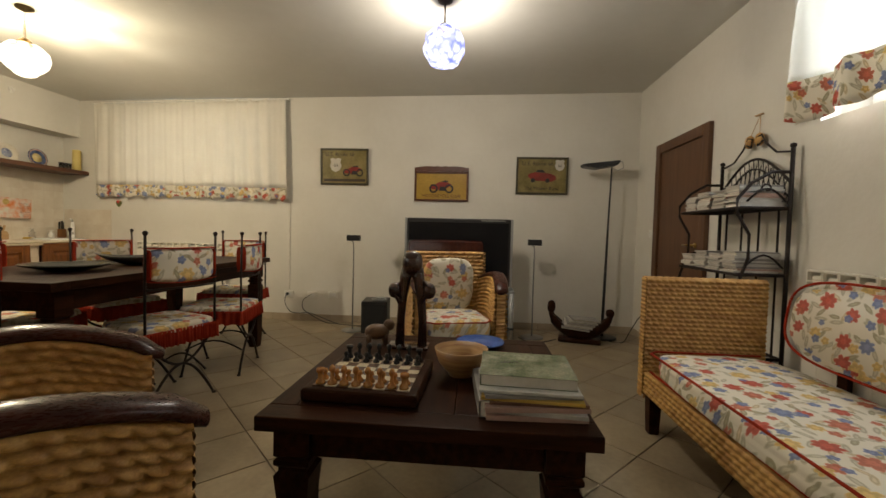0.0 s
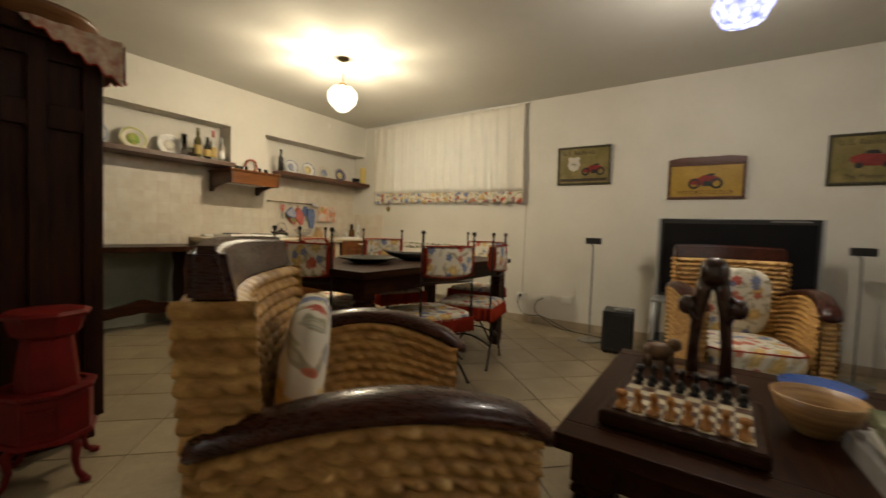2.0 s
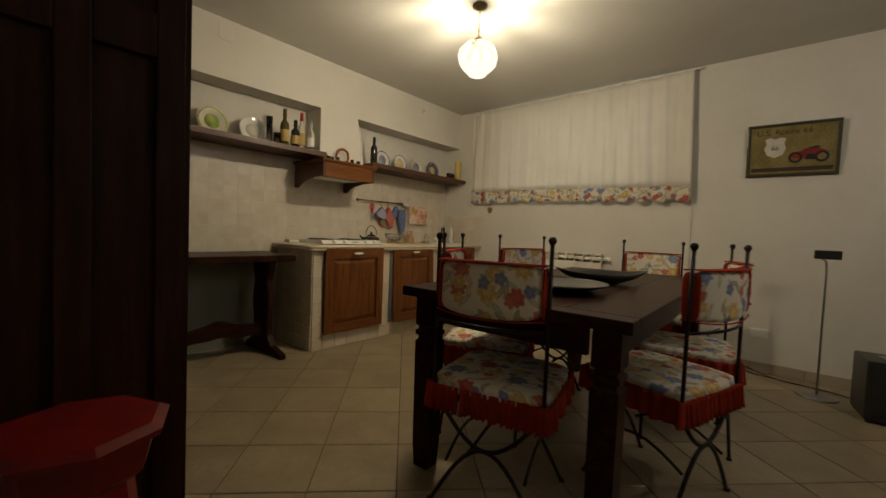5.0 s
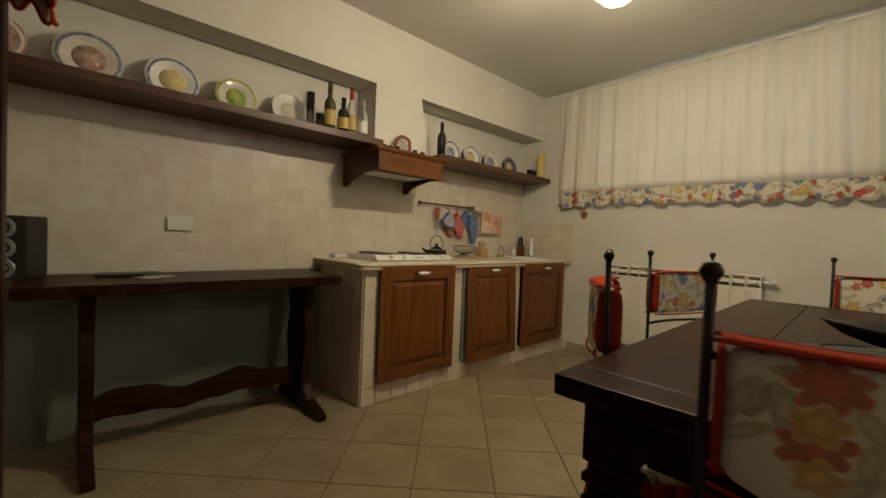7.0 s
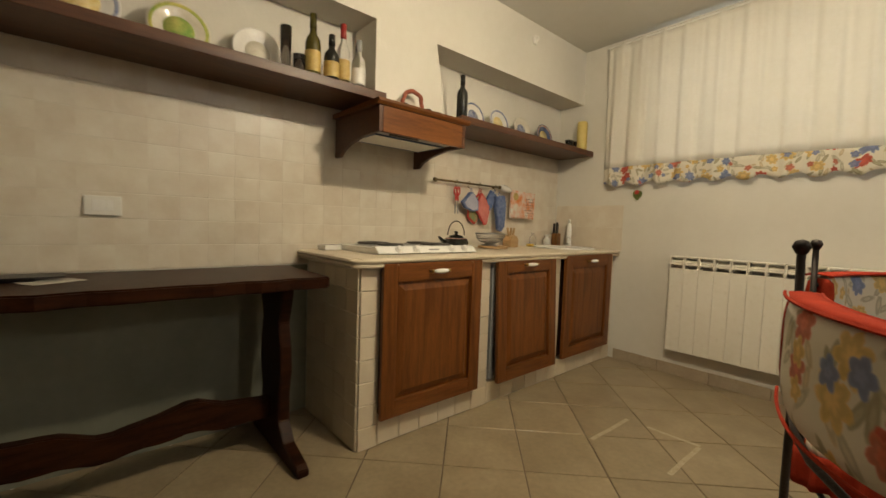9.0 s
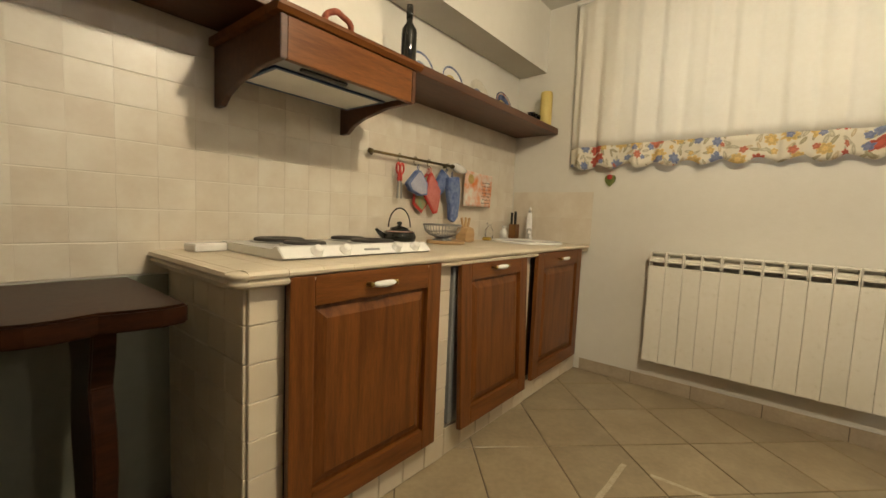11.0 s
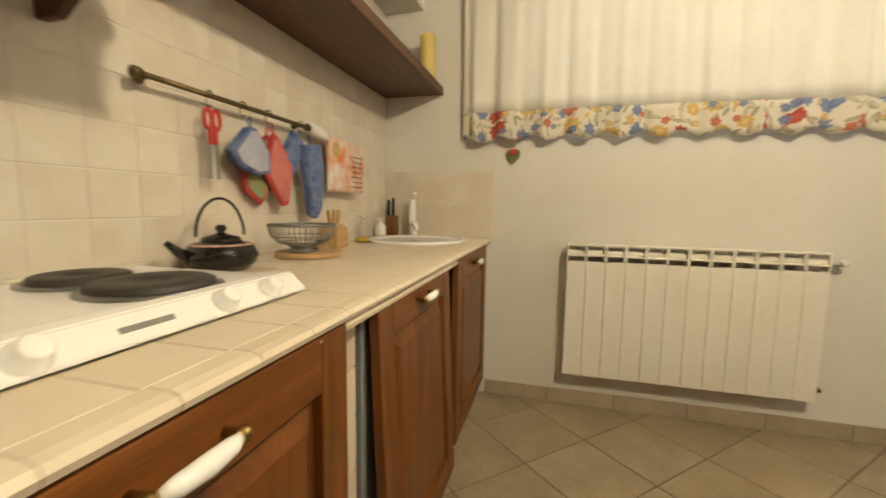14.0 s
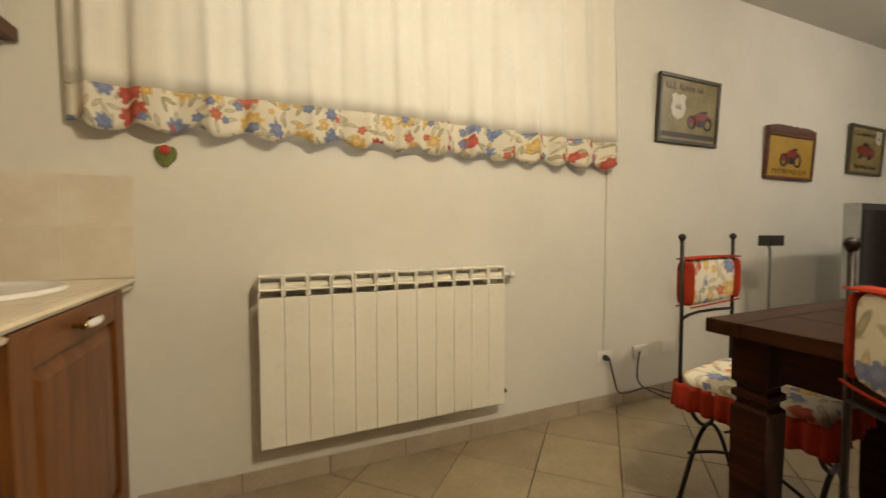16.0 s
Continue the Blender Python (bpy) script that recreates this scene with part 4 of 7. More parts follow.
rail()
PINK = mat("pink_quilted_cotton", (0.56, 0.20, 0.17), (0.47, 0.14, 0.12), 26, 0.95, 0.5, 120, spec=0.1)
BLUECL = mat("blue_printed_cotton", (0.075, 0.11, 0.25), (0.20, 0.25, 0.38), 34, 0.95, 0.4, 160, spec=0.1)
LILAC = mat("lilac_cotton", (0.42, 0.42, 0.50), (0.34, 0.35, 0.44), 18, 0.95, 0.4, 160, spec=0.1)
SCARLET = mat("scarlet_trim", (0.50, 0.05, 0.035), (0.40, 0.035, 0.025), 12, 0.6)
GREENCL = mat("green_cotton", (0.22, 0.30, 0.16), (0.40, 0.20, 0.10), 20, 0.95, spec=0.1)
XR = XW + 0.055


def hanging_pad(name, m, outline, face, edge, label, category, thick=0.010):
    """A padded cloth shape hanging in the yz plane, with a sewn border."""
    e = thing(name, m, label, category)
    bm = B()
    prism(bm, outline, 0.0, thick, "x", bevel=0.003)
    part("border", bm, edge, e)
    cy = sum(p[0] for p in outline) / len(outline)
    cz = sum(p[1] for p in outline) / len(outline)
    bm = B()
    prism(bm, [(cy + (p[0] - cy) * 0.82, cz + (p[1] - cz) * 0.86) for p in outline], thick + 0.0005, thick + 0.004, "x", bevel=0.0015)
    part("face", bm, face, e)
    bm = B()
    tube(bm, [(thick / 2, -0.004, 0.0), (thick / 2, -0.007, 0.02), (thick / 2, 0, 0.030), (thick / 2, 0.007, 0.02), (thick / 2, 0.004, 0)], 0.0022, 6)
    part("loop", bm, edge, e)
    return e


hanging_pad("pot_holder", pose(XR + 0.004, 3.95, 1.262, 12, 3, 0), [(-0.012, 0), (0.012, 0), (0.085, -0.11), (0.035, -0.235), (0.0, -0.235), (-0.075, -0.11)], PINK, SCARLET, "pink diamond pot holder with a red border", "pot holder")
hanging_pad("pot_holder", pose(XR - 0.020, 3.95, 1.258, -8, 2, 0), [(-0.01, 0), (0.01, 0), (0.06, -0.14), (0.0, -0.225), (-0.08, -0.19), (-0.09, -0.12)], GREENCL, SCARLET, "green pot holder with a red border", "pot holder")
hanging_pad("oven_mitt", pose(XR + 0.008, 4.13, 1.255, 8, 2, 0), [(-0.05, 0), (0.055, 0), (0.065, -0.08), (0.055, -0.16), (0.035, -0.24), (0.0, -0.27), (-0.035, -0.25), (-0.04, -0.16), (-0.055, -0.08)], BLUECL, BLUECL, "blue patterned cotton oven mitt", "oven mitt", 0.028)
hanging_pad("oven_mitt", pose(XR - 0.008, 4.09, 1.275, -28, 2, 0), [(-0.04, 0), (0.03, 0), (0.04, -0.10), (0.02, -0.17), (-0.03, -0.17), (-0.045, -0.09)], BLUECL, BLUECL, "blue patterned cotton oven mitt behind another", "oven mitt", 0.02)
hanging_pad("cloth_cap", pose(XR, 3.84, 1.262, 0, 2, 0), [(-0.012, 0), (0.012, 0), (0.07, -0.06), (0.075, -0.125), (0.02, -0.135), (-0.06, -0.11), (-0.085, -0.075)], LILAC, BLUECL, "lilac and blue padded pot holder", "pot holder", 0.03)


def scissors():
    e = thing("scissors", pose(XR, 3.72, 1.225), "red handled kitchen scissors on a hook", "scissors")
    bm = B()
    for s in (-1, 1):
        tube(bm, [(0, s * 0.014 + 0.012 * math.cos(a), 0.035 + 0.026 * math.sin(a)) for a in [2 * math.pi * i / 14 for i in range(14)]], 0.0055, 6, True)
        box(bm, -0.004, s * 0.009 - 0.006, -0.03, 0.004, s * 0.009 + 0.006, 0.015, 0.002)
    part("grip", bm, SCARLET, e)
    bm = B()
    for s in (-1, 1):
        box(bm, -0.001, -0.006, -0.12, 0.001, 0.006, -0.028, m=pose(0.002 * s, s * 0.006, 0, 3 * s, 0, 0))
    part("blade", bm, GREY, e)


scissors()


def tea_towel():
    e = thing("tea_towel", pose(XW + 0.016, 0, 0), "folded tea towel printed with orange fruit and dots", "towel")
    bm = B()
    sheet(bm, lambda u, v: (0.028 + 0.005 * math.sin(u * 7 + v * 2), 4.285 + 0.30 * u + 0.01 * (1 - v), 1.315 - 0.01 * u * (1 - v) - 0.22 * v), 16, 12, 0.012)
    orange = mat("orange_print", (0.70, 0.66, 0.58), (0.70, 0.22, 0.07), 16, 0.95, 0.3, 200, spec=0.1, fine=0.0)
    part("printed_side", bm, orange, e, smooth=True)
    bm = B()
    for i in range(6):
        for j in range(7):
            lathe(bm, [(0, 0), (0.004, 0), (0.004, 0.001), (0, 0.0015)], 8, pose(0.048, 4.475 + i * 0.017 + (j % 2) * 0.008, 1.12 + j * 0.022, 0, 90, 0))
    part("dots", bm, BLACK, e)
    bm = B()
    lathe(bm, [(0, 0), (0.030, 0), (0.030, 0.001), (0, 0.0015)], 20, pose(0.047, 4.345, 1.265, 0, 90, 0))
    part("lemon_print", bm, GOLD, e)
    bm = B()
    tube(bm, [(0.03, 4.18 + 0.025 * i, 1.325 - 0.004 * i) for i in range(6)], [0.02, 0.026, 0.028, 0.026, 0.02, 0.012], 8)
    part("gathered_corner", bm, PLATE_C, e, "white gathered corner of the towel", True)


tea_towel()
bm = B()
prism(bm, [(0, -0.045), (0.030, -0.012), (0.036, 0.016), (0.024, 0.034), (0, 0.028), (-0.024, 0.034), (-0.036, 0.016), (-0.030, -0.012)], -0.016, -0.001, "y", bevel=0.004)
e = thing("wall_ornament", pose(-5.50, YN, 1.306), "green ceramic ornament with a red tulip", "ornament")
part("base", bm, mat("green_ceramic", (0.16, 0.19, 0.05), (0.11, 0.13, 0.035), 30, 0.3), e)
bm = B()
pillow(bm, -0.017, -0.028, 0.002, 0.017, -0.0165, 0.036, 8, 2.2)
part("tulip", bm, SCARLET, e, smooth=True)


def plate_socket(m, label, plug=False, n=3):
    e = thing("wall_socket", m, label, "socket", "wall sockets")
    bm = B()
    box(bm, -0.058, -0.009, -0.038, 0.058, -0.001, 0.038, 0.004)
    part("cover", bm, PLASTIC, e)
    for i in range(n):
        bm = B()
        box(bm, -0.033 + i * 0.022, -0.0115, -0.021, -0.013 + i * 0.022, -0.0092, 0.021, 0.001)
        part("module", bm, WHITE, e)
    if plug:
        bm = B()
        lathe(bm, [(0.016, 0), (0.018, 0.012), (0.012, 0.03), (0.006, 0.04), (0, 0.04)], 14, pose(-0.01, -0.0116, 0, 90, 0, 0))
        part("plug", bm, BLACK, e, "black plug", True)


plate_socket(pose(-3.40, YN, 0.305), "white socket with a black plug above the skirting", True)
plate_socket(pose(-3.12, YN, 0.305), "white double socket above the skirting")
plate_socket(pose(-2.872, YN, 0.31), "white socket plate above the skirting")
plate_socket(pose(XW + 0.011, 1.86, 1.055, 0, 0, 90), "white socket plate on the kitchen tiles")
plate_socket(pose(XE, 4.60, 1.09, 0, 0, -90), "white light switch beside the door", n=1)
bm = B()
box(bm, -0.05, -0.004, -0.06, 0.05, 0, 0.06, 0.01)
ob = part("junction_cover", bm, PLASTER)
ob.matrix_world = pose(XU, 2.14, 2.42, 0, 0, 90) @ pose(0, 0, 0)
tagged(ob, "painted junction box cover high on the wall", "cover plate")
bm = B()
lathe(bm, [(0.026, 0), (0.026, 0.012), (0.016, 0.02), (0.013, 0.035), (0, 0.036)], 18, pose(0, 0, 0, 0, 90, 0))
box(bm, 0.001, -0.02, -0.038, 0.012, 0.02, 0.0, 0.004)
ob = part("alarm_sensor", bm, PLASTIC)
ob.matrix_world = pose(XU, 4.285, 2.40)
tagged(ob, "small white wall sensor near the ceiling", "sensor")


def radiator(m, n, pitch, h, label):
    e = thing("radiator", m, label, "radiator", "radiators")
    for i in range(n):
        x = i * pitch
        bm = B()
        box(bm, x + 0.0004, -0.085, 0, x + pitch - 0.0004, -0.068, h - 0.085, 0.004)
        box(bm, x + 0.004, -0.087, h - 0.009, x + pitch - 0.001, -0.02, h, 0.002)
        box(bm, x + 0.003, -0.087, h - 0.060, x + pitch - 0.003, -0.02, h - 0.053, 0.002)
        for s in (x + 0.001, x + pitch - 0.008):
            box(bm, s, -0.086, h - 0.084, s + 0.007, -0.023, h - 0.0095, 0.002)
        box(bm, x + pitch / 2 - 0.004, -0.068, 0.02, x + pitch / 2 + 0.004, -0.015, h - 0.09, 0.002)
        tube(bm, [(x, -0.05, h - 0.045), (x + pitch, -0.05, h - 0.045)], 0.017, 10)
        tube(bm, [(x, -0.05, 0.045), (x + pitch, -0.05, 0.045)], 0.017, 10)
        part("section", bm, RADW, e)
    bm = B()
    w = n * pitch
    tube(bm, [(w, -0.05, h - 0.045), (w + 0.045, -0.05, h - 0.045)], 0.011, 10)
    lathe(bm, [(0, 0), (0.016, 0), (0.018, 0.02), (0.014, 0.035), (0, 0.036)], 14, pose(w + 0.04, -0.05, h - 0.045, 0, 90, 0))
    part("valve", bm, PLATE_C, e, "white radiator valve", True)
    bm = B()
    tube(bm, [(w, -0.05, 0.045), (w + 0.025, -0.05, 0.045), (w + 0.03, -0.02, 0.045), (w + 0.03, -0.001, 0.045)], 0.010, 10)
    part("lockshield", bm, BRONZE, e, "small metal lockshield valve", True)
    bm = B()
    tube(bm, [(-0.01, -0.05, h - 0.045), (-0.01, -0.001, h - 0.045)], 0.008, 8)
    tube(bm, [(w / 2, -0.05, h - 0.045), (w / 2, -0.001, h - 0.045)], 0.008, 8)
    part("wall_hook", bm, RADW, e)


radiator(pose(-5.21, YN, 0.192), 12, 0.0905, 0.672, "cream enamel radiator with twelve sections under the curtain")
radiator(pose(XE, 2.62, 0.24, 0, 0, -90), 14, 0.0905, 0.672, "cream enamel radiator behind the sofa")


def curtain(m, w, z0, z1, cloth, border, label, folds, hem=0.135, amp=0.014, fall=0.0):
    """A gathered half curtain with a printed border; local x across, hanging plane near y = 0."""
    e = thing("curtain", m, label, "curtain", "curtains")

    def wave(u, v):
        k = 0.45 + 0.55 * v
        drift = 0.9 * math.sin(9 * u) + 1.3 * math.sin(3.1 * u + 1.7 * v) + 0.5 * v * math.sin(23 * u)
        return amp * k * ((0.8 + 0.35 * math.sin(7 * u + 2)) * math.sin(2 * math.pi * folds * u + drift) + (0.45 - 0.3 * v) * math.sin(2 * math.pi * folds * 2.3 * u + 4 * u))

    def cloth_at(u, v):
        return (w * u * (1 - 0.6 * abs(fall) / w * (1 - v)) + 0.008 * math.sin(folds * 9 * u) * v, wave(u, v), z1 + (z0 + hem - z1) * v + 0.006 * math.sin(5 * u) + fall * (1 - u) * (1 - v))

    def border_at(u, v):
        x, y, z = cloth_at(u, 1)
        return (x, wave(u, 1) * (1 + 0.12 * v) - 0.001, z - hem * v + 0.016 * v * math.sin(2 * math.pi * folds * u + 0.7))

    bm = B()
    sheet(bm, cloth_at, int(folds * 14), 16, 0.0015)
    part("cloth", bm, cloth, e, smooth=True)
    bm = B()
    sheet(bm, border_at, int(folds * 14), 5, 0.0015)
    part("border", bm, border, e, "printed floral border", True)
    bm = B()
    tube(bm, [(-0.01, 0, z1 - 0.012 + fall), (w + 0.01, 0, z1 - 0.012)], 0.008, 8)
    tube(bm, [(0, 0, z1 - 0.012 + fall), (0, 0.085, z1 - 0.012 + fall)], 0.005, 8)
    tube(bm, [(w, 0, z1 - 0.012), (w, 0.085, z1 - 0.012)], 0.005, 8)
    part("curtain_rod", bm, PLASTIC, e)
    return e


curtain(pose(-5.765, YN - 0.055, 0), 2.36, 1.385, 2.525, CURTAIN, FLORALB, "cream gathered curtain with a floral border over the north window", 14, amp=0.019, fall=-0.05)
curtain(pose(XE - 0.09, 2.82, 0, 0, 0, -90), 1.75, 1.66, 2.52, CURTAIN2, FLORALB, "white curtain with a floral border, glowing with daylight", 7, hem=0.20, amp=0.05)
bm = B()
box(bm, -0.01, -0.01, 0, 0.01, 0, 1.06, 0.002)
ob = part("cable_duct", bm, PLASTER)
ob.matrix_world = pose(-3.40, YN, 0.345)
tagged(ob, "thin white cable duct on the wall", "cable duct")


def ribbed_opal(z):
    """Lit opal glass; the shoulders let more light out between the ribs."""
    m = glow("lit_opal_glass", (1.0, 0.90, 0.70), 3.2, 0.55)
    n, l = m.node_tree.nodes, m.node_tree.links
    tc, sep = n.new("ShaderNodeTexCoord"), n.new("ShaderNodeSeparateXYZ")
    l.new(tc.outputs["Object"], sep.inputs[0])
    at, k, c, up, mul, out = [n.new("ShaderNodeMath") for _ in range(5)] + [n.new("ShaderNodeMath")]
    at.operation, k.operation, c.operation, mul.operation = "ARCTAN2", "MULTIPLY", "COSINE", "MULTIPLY"
    l.new(sep.outputs[1], at.inputs[0])
    l.new(sep.outputs[0], at.inputs[1])
    l.new(at.outputs[0], k.inputs[0])
    k.inputs[1].default_value = 8.0
    l.new(k.outputs[0], c.inputs[0])
    up.operation, up.use_clamp = "MULTIPLY_ADD", True
    l.new(sep.outputs[2], up.inputs[0])
    up.inputs[1].default_value, up.inputs[2].default_value = 30.0, -30.0 * (z + 0.015)
    l.new(c.outputs[0], mul.inputs[0])
    l.new(up.outputs[0], mul.inputs[1])
    out.operation = "MULTIPLY_ADD"
    l.new(mul.outputs[0], out.inputs[0])
    out.inputs[1].default_value, out.inputs[2].default_value = 0.46, 0.50
    mix = [q for q in n if q.type == "MIX_SHADER"][0]
    l.new(out.outputs[0], mix.inputs[0])
    return m


def ceiling_lamp():
    e = thing("pendant_lamp", pose(GLOBE[0], GLOBE[1], 0), "white lobed glass globe lamp hanging from the ceiling", "lamp")
    z = GLOBE[2]
    bm = B()
    zc = ceiling_at(GLOBE[0]) + 0.002
    lathe(bm, [(0.05, zc), (0.05, zc - 0.014), (0.015, zc - 0.032), (0, zc - 0.032)], 20)
    part("canopy", bm, BRONZE, e, smooth=True)
    bm = B()
    top = z + 0.10
    n = 8
    for i in range(n):
        zz = zc - 0.03 - (zc - 0.03 - top - 0.03) * (i + 0.5) / n
        hh = (zc - 0.06 - top) / n * 0.62
        tube(bm, [((0.007 * math.cos(a) if i % 2 else 0), (0 if i % 2 else 0.007 * math.cos(a)), zz + hh * math.sin(a)) for a in [2 * math.pi * k / 10 for k in range(10)]], 0.002, 5, True)
    part("chain", bm, BRASS, e)
    bm = B()
    lathe(bm, [(0, top + 0.035), (0.02, top + 0.03), (0.042, top + 0.005), (0.045, top - 0.01), (0, top - 0.01)], 20)
    part("gallery", bm, BRASS, e, "brass gallery", True)
    bm = B()
    lathe(bm, [(0.04, z + 0.092), (0.09, z + 0.082), (0.122, z + 0.045), (0.13, z), (0.118, z - 0.05), (0.085, z - 0.088), (0.066, z - 0.094), (0.06, z - 0.115), (0.03, z - 0.128), (0, z - 0.13)], 48, None, 0.03, 8)
    part("globe", bm, ribbed_opal(z), e, "lit white opal glass", True)


ceiling_lamp()


def blue_lamp():
    e = thing("pendant_lamp", pose(BLUE[0], BLUE[1], 0), "faceted blue-white glass ball lamp on a chain", "lamp")
    z = BLUE[2]
    bm = B()
    zc = ceiling_at(BLUE[0]) + 0.002
    lathe(bm, [(0.05, zc), (0.05, zc - 0.015), (0.02, zc - 0.03), (0, zc - 0.03)], 20)
    tube(bm, [(0, 0, zc - 0.03), (0, 0, z + 0.14)], 0.006, 8)
    lathe(bm, [(0, z + 0.155), (0.03, z + 0.145), (0.055, z + 0.120), (0, z + 0.115)], 16)
    part("stem", bm, IRON, e, smooth=True)
    t = bmesh.new()
    bmesh.ops.create_icosphere(t, subdivisions=3, radius=0.136)
    for v in t.verts:
        v.co *= 1 + 0.05 * math.sin(v.co.x * 80) * math.sin(v.co.y * 80 + 1) + 0.03 * math.sin(v.co.z * 110)
        v.co.z += z
    m = glow("lit_blue_glass", (0.46, 0.50, 1.0), 1.1, 0.45)
    n, l = m.node_tree.nodes, m.node_tree.links
    tc, vo, rp = n.new("ShaderNodeTexCoord"), n.new("ShaderNodeTexVoronoi"), n.new("ShaderNodeValToRGB")
    vo.inputs["Scale"].default_value = 24
    rp.color_ramp.elements[0].color, rp.color_ramp.elements[1].color = (1.0, 1.0, 1.0, 1), (0.16, 0.20, 0.85, 1)
    rp.color_ramp.elements[0].position, rp.color_ramp.elements[1].position = 0.25, 0.75
    l.new(tc.outputs["Object"], vo.inputs["Vector"])
    l.new(vo.outputs["Distance"], rp.inputs[0])
    em = [k for k in n if k.type == "EMISSION"][0]
    em.inputs[1].default_value = 2.4
    l.new(rp.outputs[0], em.inputs[0])
    part("glass_ball", add(B(), t), m, e, "lit faceted bluish glass")


blue_lamp()
# ---------------------------------------------------------------- dining area


def desk():
    e = thing("trestle_table", pose(-5.955, 1.93, 0), "dark rustic wooden trestle table against the tiled wall", "table")
    bm = B()
    edge = [(0.245 + 0.008 * math.sin(i * 1.7) + 0.005 * math.sin(i * 4.1), -0.675 + 1.33 * i / 24) for i in range(25)]
    prism(bm, [(-0.25, -0.675)] + edge + [(-0.25, 0.655)], 0.742, 0.79, "z", bevel=0.006)
    part("top", bm, DARK, e)
    prof = [(0.15, 0.74), (0.13, 0.66), (0.10, 0.58), (0.125, 0.48), (0.135, 0.38), (0.11, 0.26), (0.115, 0.15), (0.17, 0.08), (0.30, 0.045), (0.325, 0.03), (0.325, 0.0)]
    for y in (-0.455, 0.515):
        bm = B()
        prism(bm, prof + [(-min(p[0], 0.24), p[1]) for p in prof[::-1]], y - 0.024, y + 0.024, "y", bevel=0.004)
        part("leg", bm, DARK, e)
    bm = B()
    low = [(-0.43 + 0.92 * i / 20, 0.15 + 0.010 * math.sin(i * 0.62) + 0.006 * math.sin(i * 1.5)) for i in range(21)]
    prism(bm, low + [(p[0], p[1] + 0.10 + 0.014 * math.sin(i * 0.6) + 0.012 * abs(math.sin(i * 0.31))) for i, p in list(enumerate(low))[::-1]], -0.022, 0.022, "x", bevel=0.004)
    part("stretcher", bm, DARK, e)


desk()


def stereo():
    e = thing("speaker", pose(-6.06, 1.255, 0.791, 0, 0, 62), "black upright speaker with three round cones on the desk", "speaker")
    bm = B()
    box(bm, -0.07, -0.07, 0, 0.07, 0.07, 0.265, 0.01)
    part("cabinet", bm, BLACK, e)
    for z in (0.05, 0.132, 0.214):
        bm = B()
        lathe(bm, [(0.040, 0), (0.038, 0.006), (0.030, 0.003), (0.012, -0.004), (0.010, 0.004), (0, 0.006)], 22, pose(0, -0.0705, z, 90, 0, 0))
        part("cone", bm, SILVER, e, "grey speaker cone", True)


stereo()
bm = B()
box(bm, -0.09, -0.06, 0, 0.09, 0.06, 0.012, 0.003)
box(bm, -0.02, -0.085, 0.0125, 0.15, 0.03, 0.016, 0.001, m=pose(0, 0, 0, 0, 0, 12))
ob = part("wallet", bm, BLACK)
ob.matrix_world = pose(-6.06, 1.60, 0.7915, 0, 0, 80)
tagged(ob, "dark leather folder lying on the desk", "folder")
bm = B()
box(bm, -0.05, -0.075, 0, 0.05, 0.075, 0.002)
ob = part("paper_sheet", bm, PAPER)
ob.matrix_world = pose(-5.98, 1.72, 0.791, 0, 0, 30)
tagged(ob, "small sheet of printed paper on the desk", "paper")


def wardrobe():
    """Side panel faces +x, doors face +y."""
    e = thing("wardrobe", pose(-3.92, 1.235, 0, 0, 0, -2.2), "tall dark antique wooden wardrobe with panelled sides", "wardrobe")
    d, w, h = 0.43, 1.25, 1.765
    bm = B()
    box(bm, -w, -d, 0.10, -0.022, -0.02, h, 0.003)
    box(bm, -w + 0.01, -d + 0.01, 0.0, -0.012, -0.03, 0.10, 0.004)
    part("body", bm, WARD, e)
    bm = B()
    for q in ((-d, -d + 0.06), (-d / 2 - 0.03, -d / 2 + 0.03), (-0.07, -0.01)):
        box(bm, -0.022, q[0], 0.1, 0.0, q[1], h, 0.004)
    for a, b in ((-d + 0.06, -d / 2 - 0.03), (-d / 2 + 0.03, -0.07)):
        for z0, z1 in ((0.10, 0.22), (1.40, 1.50), (1.685, h)):
            box(bm, -0.022, a, z0, -0.002, b, z1, 0.003)
    part("side_frame", bm, WARD, e)
    for a, b in ((-w + 0.01, -w / 2 - 0.002), (-w / 2 + 0.002, -0.01)):
        bm = B()
        for q in ((a, 0.10, a + 0.07, h - 0.02), (b - 0.07, 0.10, b, h - 0.02), (a + 0.07, 0.10, b - 0.07, 0.2), (a + 0.07, h - 0.12, b - 0.07, h - 0.02)):
            box(bm, q[0], -0.02, q[1], q[2], 0.004, q[3], 0.004)
        dr = part("door", bm, WARD, e)
        bm = B()
        box(bm, a + 0.09, -0.018, 0.22, b - 0.09, -0.004, h - 0.14, 0.006)
        part("door_panel", bm, WARD, dr)
        if a < -1.0:
            bm = B()
            x = b - 0.04
            tube(bm, [(x, 0.004, 1.01), (x, 0.034, 1.008), (x, 0.038, 1.0), (x, 0.038, 0.91), (x, 0.034, 0.902), (x, 0.004, 0.90)], 0.005, 8)
            part("handle", bm, BRONZE, dr, "dark metal pull handle", True)
    bm = B()
    prism(bm, [(-d - 0.01, h), (0.03, h), (0.055, h + 0.03), (0.06, h + 0.06), (-d - 0.01, h + 0.06)], -w - 0.03, 0.035, "x", bevel=0.004)
    part("cornice", bm, WARD, e)
    return e


wardrobe()
ZW = 1.826


